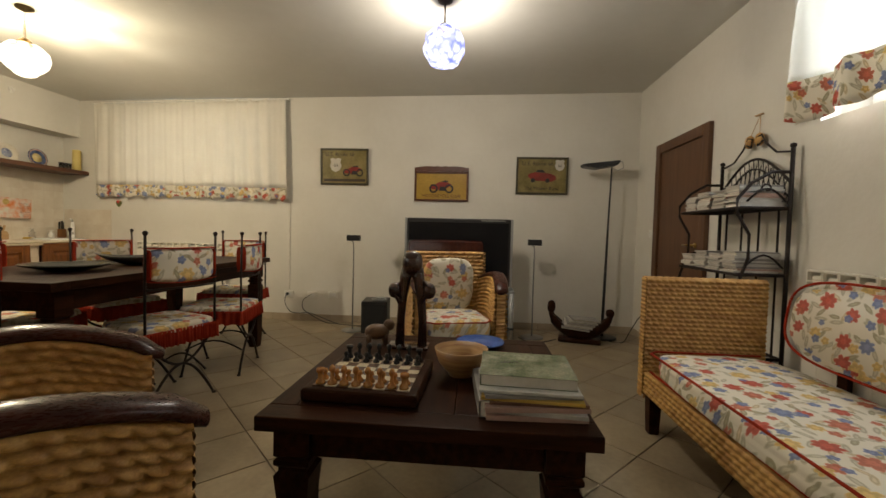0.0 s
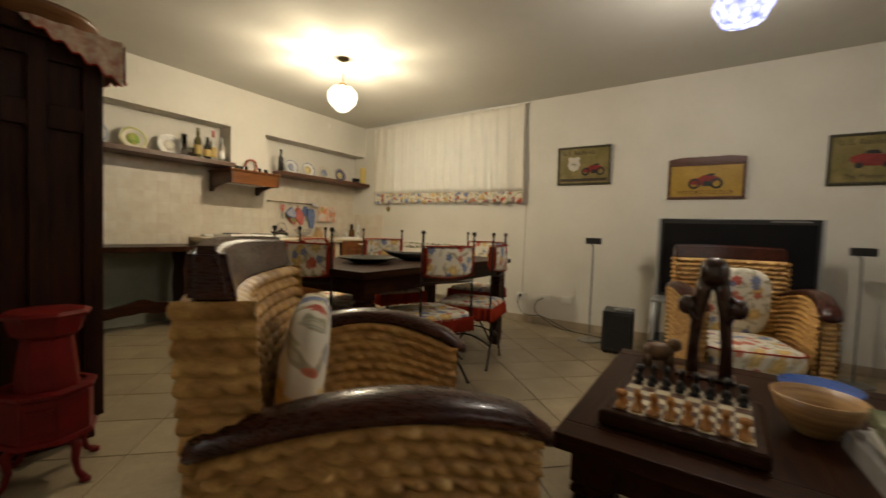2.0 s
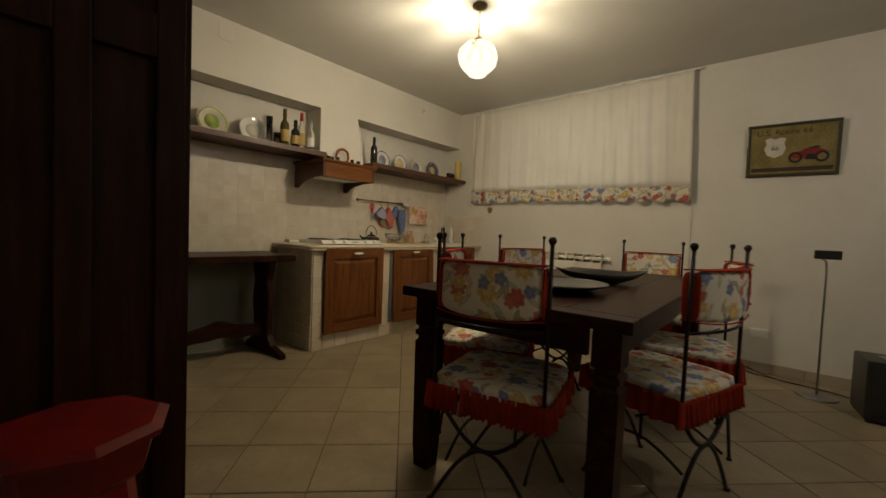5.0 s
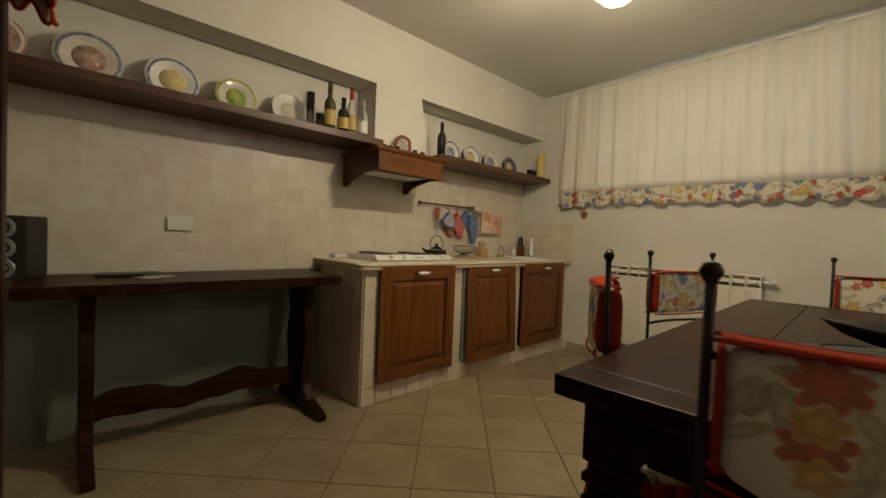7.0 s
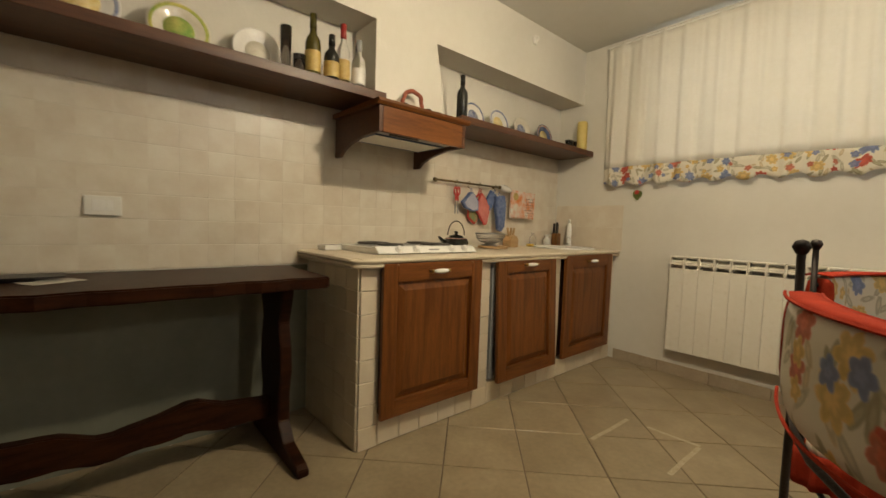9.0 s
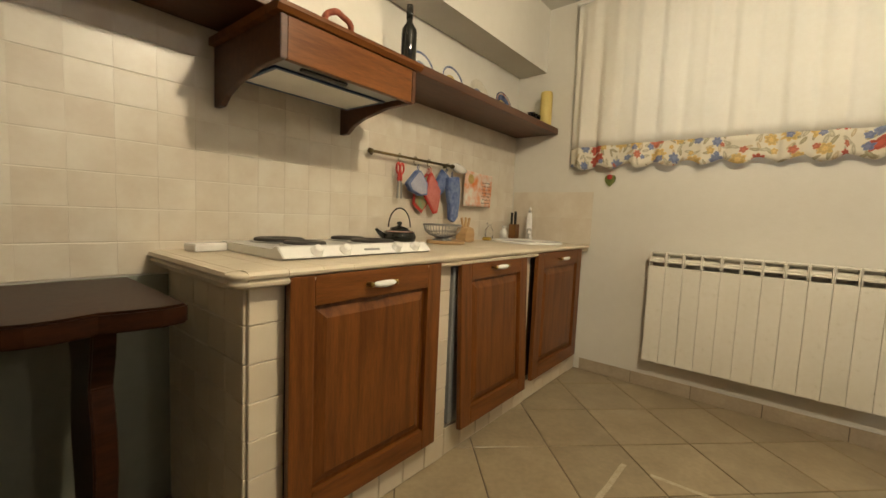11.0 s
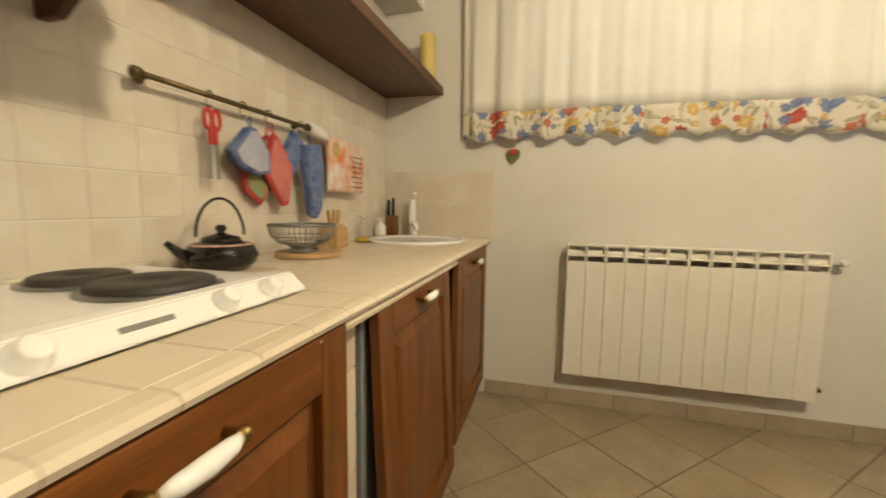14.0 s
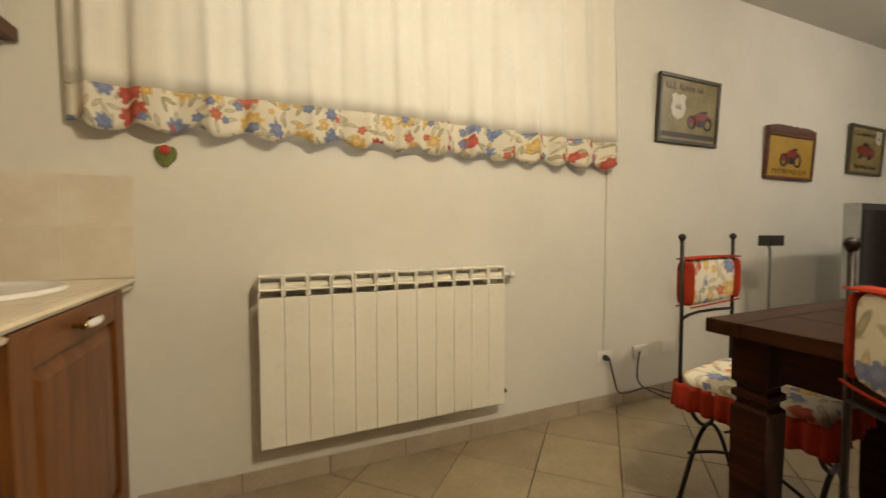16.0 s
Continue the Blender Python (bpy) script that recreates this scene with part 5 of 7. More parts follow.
def doily():
    e = thing("lace_doily", pose(-4.092, 1.058, ZW, 0, 0, -2.2), "cream lace cloth with red trim hanging over the wardrobe", "doily")
    lace = mat("cream_lace", (0.60, 0.50, 0.38), (0.42, 0.22, 0.16), 30, 0.95, 0.5, 160, spec=0.1)
    bm = B()

    def at(u, v):
        a = 2 * math.pi * u
        ext = 0.24 + 0.018 * math.sin(16 * a)
        x, y = ext * v * math.cos(a), ext * v * math.sin(a)
        px, py = min(x, 0.215), min(y, 0.245)
        drop = max(0, x - 0.215) + max(0, y - 0.245)
        return (px + (0.006 if x > 0.215 else 0), py + (0.006 if y > 0.245 else 0), 0.003 - drop * 0.95)

    def side(u, v):
        a = 0.5 + 0.5 * math.sin(u * 34)
        return (0.219 + 0.006 * math.sin(u * 20) + 0.004, -0.06 + 0.30 * u, 0.002 - v * (0.02 + 0.16 * u + 0.02 * a))

    def front(u, v):
        a = 0.5 + 0.5 * math.sin(u * 34)
        return (0.21 - 0.40 * u, 0.257 + 0.006 * math.sin(u * 20), 0.002 - v * (0.16 - 0.06 * u + 0.02 * a))

    sheet(bm, at, 64, 8)
    sheet(bm, side, 60, 6, 0.002)
    sheet(bm, front, 60, 6, 0.002)
    part("cloth", bm, lace, e, smooth=True)
    bm = B()
    tube(bm, [tuple(Vector(side(i / 60, 1))) for i in range(61)], 0.004, 5)
    tube(bm, [tuple(Vector(front(i / 60, 1))) for i in range(61)], 0.004, 5)
    part("trim", bm, REDCLOTH, e, "red crochet trim")


doily()


def far_doily():
    e = thing("lace_doily", pose(-5.04, 1.095, ZW, 0, 0, -2.2), "cream lace cloth with red trim over the wardrobe's far end", "doily")
    lace = bpy.data.materials["cream_lace"]
    edge = lambda u, v: (0.12 - 0.26 * u, 0.268 + 0.008 * math.sin(u * 20) * v, 0.003 - v * (0.10 + 0.14 * u + 0.02 * math.sin(u * 34)))
    end = lambda u, v: (-0.152 + 0.006 * math.sin(u * 20) * v, 0.268 - 0.3 * u, 0.003 - v * (0.24 - 0.12 * u + 0.02 * math.sin(u * 34)))
    bm = B()
    sheet(bm, edge, 50, 6, 0.002)
    sheet(bm, end, 50, 6, 0.002)
    box(bm, -0.152, -0.03, 0.0005, 0.12, 0.268, 0.003)
    part("cloth", bm, lace, e)
    bm = B()
    tube(bm, [edge(i / 60, 1) for i in range(61)], 0.006, 5)
    tube(bm, [end(i / 60, 1) for i in range(61)], 0.006, 5)
    part("trim", bm, REDCLOTH, e, "red crochet trim")


far_doily()
bm = B()
lathe(bm, [(0, 0), (0.15, 0), (0.215, 0.055), (0.22, 0.075), (0.213, 0.078), (0.145, 0.012), (0, 0.012)], 40)
ob = part("wooden_bowl", bm, mat("turned_wood", (0.20, 0.09, 0.03), (0.13, 0.05, 0.018), 8, 0.35, stretch=(1, 1, 8)), None, smooth=True)
ob.matrix_world = pose(-4.10, 1.045, ZW + 0.006)
tagged(ob, "large shallow brown wooden bowl on top of the wardrobe", "bowl")


def stove():
    e = thing("wood_stove", pose(-3.715, 1.0, 0, 0, 0, -22), "small ornate red enamelled stove on curved legs", "stove")

    def octa(profile, seg=8):
        bm = B()
        lathe(bm, profile, seg, pose(0, 0, 0, 0, 0, 22.5))
        return bm

    part("body", octa([(0, 0.17), (0.135, 0.17), (0.142, 0.19), (0.142, 0.335), (0.135, 0.35), (0.10, 0.36), (0.085, 0.50), (0.078, 0.56), (0, 0.56)]), REDIRON, e)
    part("skirt_rim", octa([(0.135, 0.345), (0.155, 0.352), (0.155, 0.362), (0.12, 0.368)]), REDIRON, e)
    part("base_rim", octa([(0.13, 0.165), (0.155, 0.17), (0.152, 0.186), (0.135, 0.19)]), REDIRON, e)
    part("top_collar", octa([(0.078, 0.555), (0.105, 0.575), (0.115, 0.615), (0.12, 0.64), (0, 0.64)]), REDIRON, e)
    part("top_plate", octa([(0, 0.64), (0.135, 0.64), (0.138, 0.652), (0.12, 0.662), (0, 0.666)]), REDIRON, e)
    for a in (45, 135, 225, 315):
        bm = B()
        tube(bm, [(0.10, 0, 0.175), (0.14, 0, 0.14), (0.13, 0, 0.08), (0.145, 0, 0.035), (0.178, 0, 0.012)], [0.02, 0.018, 0.013, 0.012, 0.014], 8, m=pose(0, 0, 0, 0, 0, a))
        lathe(bm, [(0, 0), (0.018, 0.004), (0.018, 0.016), (0, 0.024)], 10, pose(0.178 * math.cos(radians(a)), 0.178 * math.sin(radians(a)), 0))
        part("leg", bm, REDIRON, e, smooth=True)
    bm = B()
    box(bm, -0.04, -0.005, 0.22, 0.04, 0.004, 0.31, 0.004, m=pose(0.135, 0, 0, 0, 0, 90))
    part("door", bm, REDIRON, e)
    return e


stove()


def intercom():
    e = thing("intercom", pose(-3.855, 0.755, 1.395) @ Matrix.Scale(1.3, 4), "cream wall intercom handset with a coiled cord", "intercom")
    bm = B()
    box(bm, -0.045, 0.001, 0.06, 0.045, 0.035, 0.29, 0.01)
    part("base", bm, PLASTIC, e)
    bm = B()
    tube(bm, [(0.01, 0.045, 0.285), (0.01, 0.068, 0.25), (0.01, 0.062, 0.18), (0.01, 0.068, 0.10), (0.01, 0.045, 0.065)], [0.024, 0.026, 0.018, 0.026, 0.024], 12)
    part("handset", bm, PLASTIC, e, smooth=True)
    bm = B()
    tube(bm, [(0.01 + 0.009 * math.cos(i * 1.1), 0.035 + 0.022 * math.sin(math.pi * i / 110) + 0.006 * math.sin(i * 1.1), 0.06 - 0.11 * math.sin(math.pi * i / 110)) for i in range(111)], 0.0035, 5)
    part("cord", bm, PLASTIC, e, smooth=True)


intercom()
TABLE = pose(-4.014, 2.082, 0, 0, 0, 0.6)
XA, XB2, YA, YB2 = 0.0, 0.922, 0.0, 1.92


def dining_table():
    e = thing("dining_table", TABLE, "long dark-stained wooden dining table", "table")
    for i in range(4):
        a = XA + (XB2 - XA) * i / 4
        bm = B()
        box(bm, a + 0.0006, YA + 0.09, 0.748, a + (XB2 - XA) / 4 - 0.0006, YB2 - 0.09, 0.788, 0.003)
        part("plank", bm, DARK, e)
    for a, b in ((YA, YA + 0.0895), (YB2 - 0.0895, YB2)):
        bm = B()
        box(bm, XA, a, 0.748, XB2, b, 0.788, 0.004)
        part("breadboard_end", bm, DARKX, e)
    x0, x1, y0, y1 = XA + 0.06, XB2 - 0.06, YA + 0.07, YB2 - 0.07
    for q in ((x0, y0 + 0.09, x0 + 0.022, y1 - 0.09), (x1 - 0.022, y0 + 0.09, x1, y1 - 0.09), (x0 + 0.09, y0, x1 - 0.09, y0 + 0.022), (x0 + 0.09, y1 - 0.022, x1 - 0.09, y1)):
        bm = B()
        box(bm, q[0], q[1], 0.645, q[2], q[3], 0.747)
        part("apron", bm, DARK, e)
    for x in (x0 - 0.02, x1 - 0.07):
        for y in (y0 - 0.02, y1 - 0.07):
            bm = B()
            lathe(bm, [(0, 0), (0.05, 0), (0.058, 0.10), (0.0635, 0.55), (0.05, 0.56), (0.05, 0.572), (0.0635, 0.58), (0.0635, 0.595), (0.05, 0.602), (0.05, 0.614), (0.0635, 0.622), (0.0635, 0.747), (0, 0.747)], 4, pose(x + 0.045, y + 0.045, 0, 0, 0, 45))
            part("leg", bm, DARK, e)


dining_table()
ZD = 0.789


def dining_chair():
    """Facing +y; the two back rods stand at y = -0.20."""
    e = thing("dining_chair", pose(0, 0, 0), "wrought iron dining chair with floral cushions and red ruffles", "chair", "chairs round the table")
    for s in (-1, 1):
        bm = B()
        tube(bm, [(s * 0.205, -0.20, 0.42), (s * 0.205, -0.20, 0.70), (s * 0.205, -0.205, 1.0)], 0.007, 8)
        lathe(bm, [(0, -0.016), (0.008, -0.013), (0.0145, 0), (0.010, 0.011), (0, 0.0145)], 14, pose(s * 0.205, -0.205, 1.008))
        part("back_rod", bm, IRON, e, smooth=True)
    bm = B()
    tube(bm, [(-0.205, -0.20, 0.70), (-0.1, -0.225, 0.70), (0, -0.235, 0.70), (0.1, -0.225, 0.70), (0.205, -0.20, 0.70)], 0.006, 8)
    part("back_rail", bm, IRON, e, smooth=True)
    bm = B()
    tube(bm, [(-0.205, -0.20, 0.90), (-0.1, -0.225, 0.90), (0, -0.235, 0.90), (0.1, -0.225, 0.90), (0.205, -0.20, 0.90)], 0.006, 8)
    part("back_rail", bm, IRON, e, smooth=True)
    bm = B()
    tube(bm, [(-0.205, -0.2, 0.425), (0.205, -0.2, 0.425), (0.205, 0.2, 0.425), (-0.205, 0.2, 0.425)], 0.008, 8, True)
    part("seat_frame", bm, IRON, e)
    for y in (-0.19, 0.19):
        bm = B()
        tube(bm, [(p[0], y, p[1]) for p in arc(-0.21, 0.0, 0.21, 0.0, 0.245, 16)], 0.008, 8)
        tube(bm, [(p[0], y, p[1]) for p in arc(-0.205, 0.42, 0.205, 0.42, -0.175, 16)], 0.008, 8)
        part("leg_arch", bm, IRON, e, smooth=True)
        for s in (-1, 1):
            bm = B()
            lathe(bm, [(0, 0), (0.013, 0.001), (0.012, 0.010), (0, 0.016)], 10, pose(s * 0.21, y, 0))
            part("foot", bm, IRON, e, smooth=True)
    for s in (-1, 1):
        bm = B()
        tube(bm, [(s * 0.15, -0.19 + 0.38 * i / 8, 0.17 + 0.07 * math.sin(math.pi * i / 8)) for i in range(9)], 0.006, 8)
        part("stretcher", bm, IRON, e, smooth=True)

    def curved(x0, x1, y0, y1, z0, z1, n=20):
        bm = B()
        t = bmesh.new()
        bmesh.ops.create_cube(t, size=2)
        bmesh.ops.subdivide_edges(t, edges=t.edges[:], cuts=9, use_grid_fill=True)
        for v in t.verts:
            p = v.co.copy()
            k = (abs(p.x) ** 7 + abs(p.y) ** 3 + abs(p.z) ** 7) ** (1 / 7)
            q = Vector((p.x / max(k, 1), p.y, p.z / max(k, 1)))
            x = (x0 + x1) / 2 + q.x * (x1 - x0) / 2
            bow = -0.032 * (1 - q.x * q.x)
            sag = -0.012 * (1 - q.x * q.x) if q.z < 0 else 0
            r = (1 - abs(q.z) ** 6 * 0.5) * (1 - abs(q.x) ** 10 * 0.3)
            v.co = Vector((x, (y0 + y1) / 2 + q.y * r * (y1 - y0) / 2 + bow, (z0 + z1) / 2 + q.z * (z1 - z0) / 2 + sag))
        return add(bm, t)

    pad = part("back_cushion", curved(-0.190, 0.190, -0.225, -0.175, 0.745, 0.925), FLORALV, e, "floral cotton back cushion with red ends", True)
    for s in (-1, 1):
        bm = B()
        pillow(bm, s * 0.189 - 0.006, -0.228, 0.75, s * 0.189 + 0.006, -0.165, 0.918, 8, 5)
        part("end_panel", bm, REDCLOTH, pad, "red cotton end", True)
    bm = B()
    sheet(bm, lambda u, v: (-0.19 + 0.38 * u, -0.222 + 0.045 * v - 0.032 * (1 - (2 * u - 1) ** 2), 0.9275 + 0.002 * math.sin(math.pi * v)), 16, 3, 0.003)
    part("top_panel", bm, REDCLOTH, pad, "red cotton top", True)
    bm = B()
    for z in (0.925, 0.745):
        tube(bm, [(x, -0.1725 - 0.032 * (1 - (x / 0.198) ** 2), z - (0.012 * (1 - (x / 0.198) ** 2) if z < 0.8 else 0)) for x in [-0.198 + 0.396 * i / 16 for i in range(17)]], 0.0035, 6)
        tube(bm, [(x, -0.2255 - 0.032 * (1 - (x / 0.198) ** 2), z - (0.012 * (1 - (x / 0.198) ** 2) if z < 0.8 else 0)) for x in [-0.198 + 0.396 * i / 16 for i in range(17)]], 0.003, 6)
    part("piping", bm, REDCLOTH, pad, "red piping")
    bm = B()
    pillow(bm, -0.222, -0.215, 0.432, 0.222, 0.225, 0.495, 14, 6)
    seat = part("seat_cushion", bm, FLORAL, e, "floral cotton seat cushion", True)
    bm = B()
    n = 150
    per = [(-0.1, -0.212), (-0.222, -0.212), (-0.222, 0.225), (0.222, 0.225), (0.222, -0.212), (0.1, -0.212), (-0.1, -0.212)]
    pts = []
    for a, b in zip(per, per[1:]):
        for i in range(50):
            pts.append(Vector((a[0] + (b[0] - a[0]) * i / 50, a[1] + (b[1] - a[1]) * i / 50, 0)))
    t = bmesh.new()
    grid = []
    for j in range(6):
        row = []
        for i, p in enumerate(pts):
            nrm = Vector((p.x / 0.222, (p.y - 0.05) / 0.2, 0))
            nrm = Vector((math.copysign(1, p.x), 0, 0)) if abs(p.x) > 0.2215 else Vector((0, math.copysign(1, p.y), 0))
            wv = (0.4 + 0.6 * j / 5) * (0.011 * math.sin(i * 1.15) + 0.005 * math.sin(i * 0.43))
            row.append(t.verts.new(p + nrm * (0.006 + wv + 0.004 * j / 5) + Vector((0, 0, 0.464 - 0.019 * j + 0.004 * math.sin(i * 0.7) * j / 5))))
        grid.append(row)
    for a, b in zip(grid, grid[1:]):
        for i in range(len(a) - 1):
            t.faces.new((a[i], a[i + 1], b[i + 1], b[i]))
    bmesh.ops.recalc_face_normals(t, faces=t.faces)
    bmesh.ops.solidify(t, geom=t.faces[:], thickness=0.0015)
    part("ruffle", add(bm, t), REDCLOTH, seat, "gathered red ruffle", True)
    return e


def chair_pose(pl, pr):
    ax = Vector((pr[0] - pl[0], pr[1] - pl[1], 0)).normalized()
    f = Vector((-ax.y, ax.x, 0))
    c = Vector(((pl[0] + pr[0]) / 2, (pl[1] + pr[1]) / 2, 0)) + f * 0.2
    return pose(c.x, c.y, 0, 0, 0, math.degrees(math.atan2(ax.y, ax.x)))


SEATS = [((-3.756, 2.008), (-3.345, 2.10)), ((-4.25, 2.828), (-4.06, 2.403)), ((-4.118, 3.678), (-4.279, 3.247)), ((-3.345, 4.345), (-3.735, 4.285)), ((-3.02, 2.50), (-2.885, 2.90)), ((-2.90, 3.20), (-2.99, 3.61))]
first = dining_chair()
first.matrix_world = chair_pose(*SEATS[0])
for s in SEATS[1:]:
    copy_thing(first, chair_pose(*s))


def dark_dish(m, w, l, h, label):
    bm = B()
    t = bmesh.new()
    rings = []
    for k, z in ((0.45, 0.0), (0.75, h * 0.35), (1.0, h), (0.96, h), (0.70, h * 0.42), (0.40, 0.012)):
        ring = []
        for i in range(36):
            a = 2 * math.pi * i / 36
            tip = 1 + 0.10 * abs(math.cos(a)) ** 6
            ring.append(t.verts.new((l * k * tip * math.cos(a), w * k * math.sin(a) * (1 - 0.25 * abs(math.cos(a)) ** 3), z + (0.02 * abs(math.cos(a)) ** 4 * k))))
        rings.append(ring)
    for a, b in zip(rings, rings[1:]):
        for i in range(36):
            t.faces.new((a[i], a[(i + 1) % 36], b[(i + 1) % 36], b[i]))
    t.faces.new(rings[0][::-1])
    t.faces.new(rings[-1])
    ob = part("dish", add(bm, t), BLACK, None, smooth=True)
    ob.matrix_world = m
    tagged(ob, label, "dish")


dark_dish(pose(-3.50, 3.03, ZD, 0, 0, 35), 0.14, 0.22, 0.055, "deep black leaf-shaped dish on the dining table")
bm = B()
lathe(bm, [(0, 0), (0.09, 0), (0.19, 0.03), (0.205, 0.036), (0.203, 0.040), (0.18, 0.036), (0.09, 0.007), (0, 0.006)], 40)
ob = part("platter", bm, mat("dark_glass_platter", (0.02, 0.022, 0.022), (0.035, 0.035, 0.034), 9, 0.12), None, smooth=True)
ob.matrix_world = pose(-3.52, 2.56, ZD)
tagged(ob, "wide shallow dark platter on the dining table", "platter")

# ---------------------------------------------------------------- living area


def coffee_table():
    e = thing("coffee_table", pose(-1.394, 2.10, 0), "square dark wooden coffee table with stout legs", "coffee table")
    s, h = 0.50, 0.50
    for i in range(5):
        a = -s + 0.09 + (2 * s - 0.18) * i / 5
        bm = B()
        box(bm, a + 0.0006, -s + 0.09, h - 0.045, a + (2 * s - 0.18) / 5 - 0.0006, s - 0.09, h, 0.002)
        part("plank", bm, DARK, e)
    for q in ((-s, -s, s, -s + 0.0895), (-s, s - 0.0895, s, s)):
        bm = B()
        box(bm, q[0], q[1], h - 0.045, q[2], q[3], h, 0.004)
        part("frame_rail", bm, DARKX, e)
    for q in ((-s, -s + 0.09, -s + 0.0895, s - 0.09), (s - 0.0895, -s + 0.09, s, s - 0.09)):
        bm = B()
        box(bm, q[0], q[1], h - 0.045, q[2], q[3], h, 0.004)
        part("frame_rail", bm, DARK, e)
    for q in ((-0.36, -0.435, 0.36, -0.41), (-0.36, 0.41, 0.36, 0.435), (-0.435, -0.36, -0.41, 0.36), (0.41, -0.36, 0.435, 0.36)):
        bm = B()
        box(bm, q[0], q[1], h - 0.145, q[2], q[3], h - 0.046)
        part("apron", bm, DARK, e)
    for x in (-1, 1):
        for y in (-1, 1):
            bm = B()
            lathe(bm, [(0, 0), (0.062, 0), (0.068, 0.22), (0.078, 0.30), (0.062, 0.312), (0.062, 0.322), (0.078, 0.334), (0.078, 0.348), (0.066, 0.354), (0.078, 0.362), (0.078, h - 0.046), (0, h - 0.046)], 4, pose(x * 0.405, y * 0.405, 0, 0, 0, 45))
            part("leg", bm, DARK, e)


coffee_table()
ZK = 0.501


def chess_set():
    e = thing("chess_board", pose(-1.612, 1.895, ZK, 0, 0, -2) @ Matrix.Scale(0.95, 4), "wooden chess board box with padded dark rim", "chess board")
    bm = B()
    box(bm, -0.20, -0.20, 0, 0.20, 0.20, 0.045, 0.016, 3)
    part("box", bm, DARKX, e)
    ivory, brown = mat("ivory_square", (0.62, 0.54, 0.38), (0.52, 0.44, 0.30), 20, 0.3), mat("brown_square", (0.10, 0.045, 0.02), (0.07, 0.03, 0.015), 20, 0.3)
    for i in range(8):
        for j in range(8):
            bm = B()
            a, b = -0.168 + i * 0.042, -0.168 + j * 0.042
            box(bm, a + 0.0004, b + 0.0004, 0.0452, a + 0.0416, b + 0.0416, 0.048)
            part("square", bm, ivory if (i + j) % 2 else brown, e)
    amber = mat("amber_resin", (0.42, 0.16, 0.04), (0.55, 0.30, 0.10), 30, 0.25)
    shapes = {"pawn": [(0, 0), (0.013, 0), (0.013, 0.006), (0.006, 0.014), (0.006, 0.022), (0.010, 0.027), (0.007, 0.037), (0, 0.039)],
              "rook": [(0, 0), (0.016, 0), (0.016, 0.008), (0.009, 0.016), (0.009, 0.036), (0.014, 0.040), (0.014, 0.052), (0, 0.052)],
              "bishop": [(0, 0), (0.016, 0), (0.016, 0.008), (0.008, 0.016), (0.006, 0.040), (0.011, 0.046), (0.009, 0.060), (0, 0.068)]}
    meshes = {}
    for k, prof in shapes.items():
        for nm, mt in (("amber", amber), ("black", BLACK)):
            bm = B()
            lathe(bm, prof, 12)
            meshes[k, nm] = mesh_of("chess_piece", bm, mt, True)
    order = ["rook", "bishop", "bishop", "bishop", "bishop", "bishop", "bishop", "rook"]
    for side, nm in ((0, "amber"), (7, "black")):
        for i in range(8):
            for row, kind in ((side, order[i]), (1 if side == 0 else 6, "pawn")):
                ob = new("chess_piece", meshes[kind, nm])
                x, y = -0.147 + i * 0.042, -0.147 + row * 0.042
                ob.matrix_world = e.matrix_world @ pose(x, y, 0.048)
                tagged(ob, ("amber" if nm == "amber" else "black") + " carved chess piece standing on the board", "chess piece", "chess pieces")


chess_set()
bm = B()
lathe(bm, [(0, 0), (0.045, 0), (0.05, 0.012), (0.085, 0.05), (0.104, 0.105), (0.099, 0.106), (0.078, 0.055), (0.04, 0.018), (0, 0.016)], 40)
ob = part("wooden_bowl", bm, mat("striped_wood", (0.46, 0.28, 0.11), (0.26, 0.12, 0.045), 7, 0.35, stretch=(0.6, 0.6, 9), fine=0.3), None, smooth=True)
ob.matrix_world = pose(-1.305, 2.035, ZK)
tagged(ob, "turned striped pale wooden bowl on the coffee table", "bowl")
bm = B()
lathe(bm, [(0, 0), (0.07, 0), (0.118, 0.018), (0.116, 0.023), (0.07, 0.007), (0, 0.006)], 36)
ob = part("blue_plate", bm, glaze("cobalt_glaze", (0.04, 0.09, 0.32), (0.06, 0.13, 0.42)), None, smooth=True)
ob.matrix_world = pose(-1.225, 2.47, ZK)
tagged(ob, "shallow cobalt blue ceramic plate on the coffee table", "plate")


def book(m, w, l, h, cover, label, pages=PAPER, soft=False):
    e = thing("book", m, label, "book", "books and magazines")
    bm = B()
    box(bm, -w / 2 + 0.003, -l / 2 + 0.003, 0.0015, w / 2 - 0.003, l / 2 - 0.003, h - 0.0015)
    part("page_block", bm, pages, e)
    bm = B()
    box(bm, -w / 2, -l / 2, 0, w / 2, l / 2, 0.0013)
    box(bm, -w / 2, -l / 2, h - 0.0013, w / 2, l / 2, h)
    box(bm, -w / 2 - 0.0015, -l / 2, 0, -w / 2, l / 2, h, 0.0005)
    part("cover", bm, cover, e)
    return e


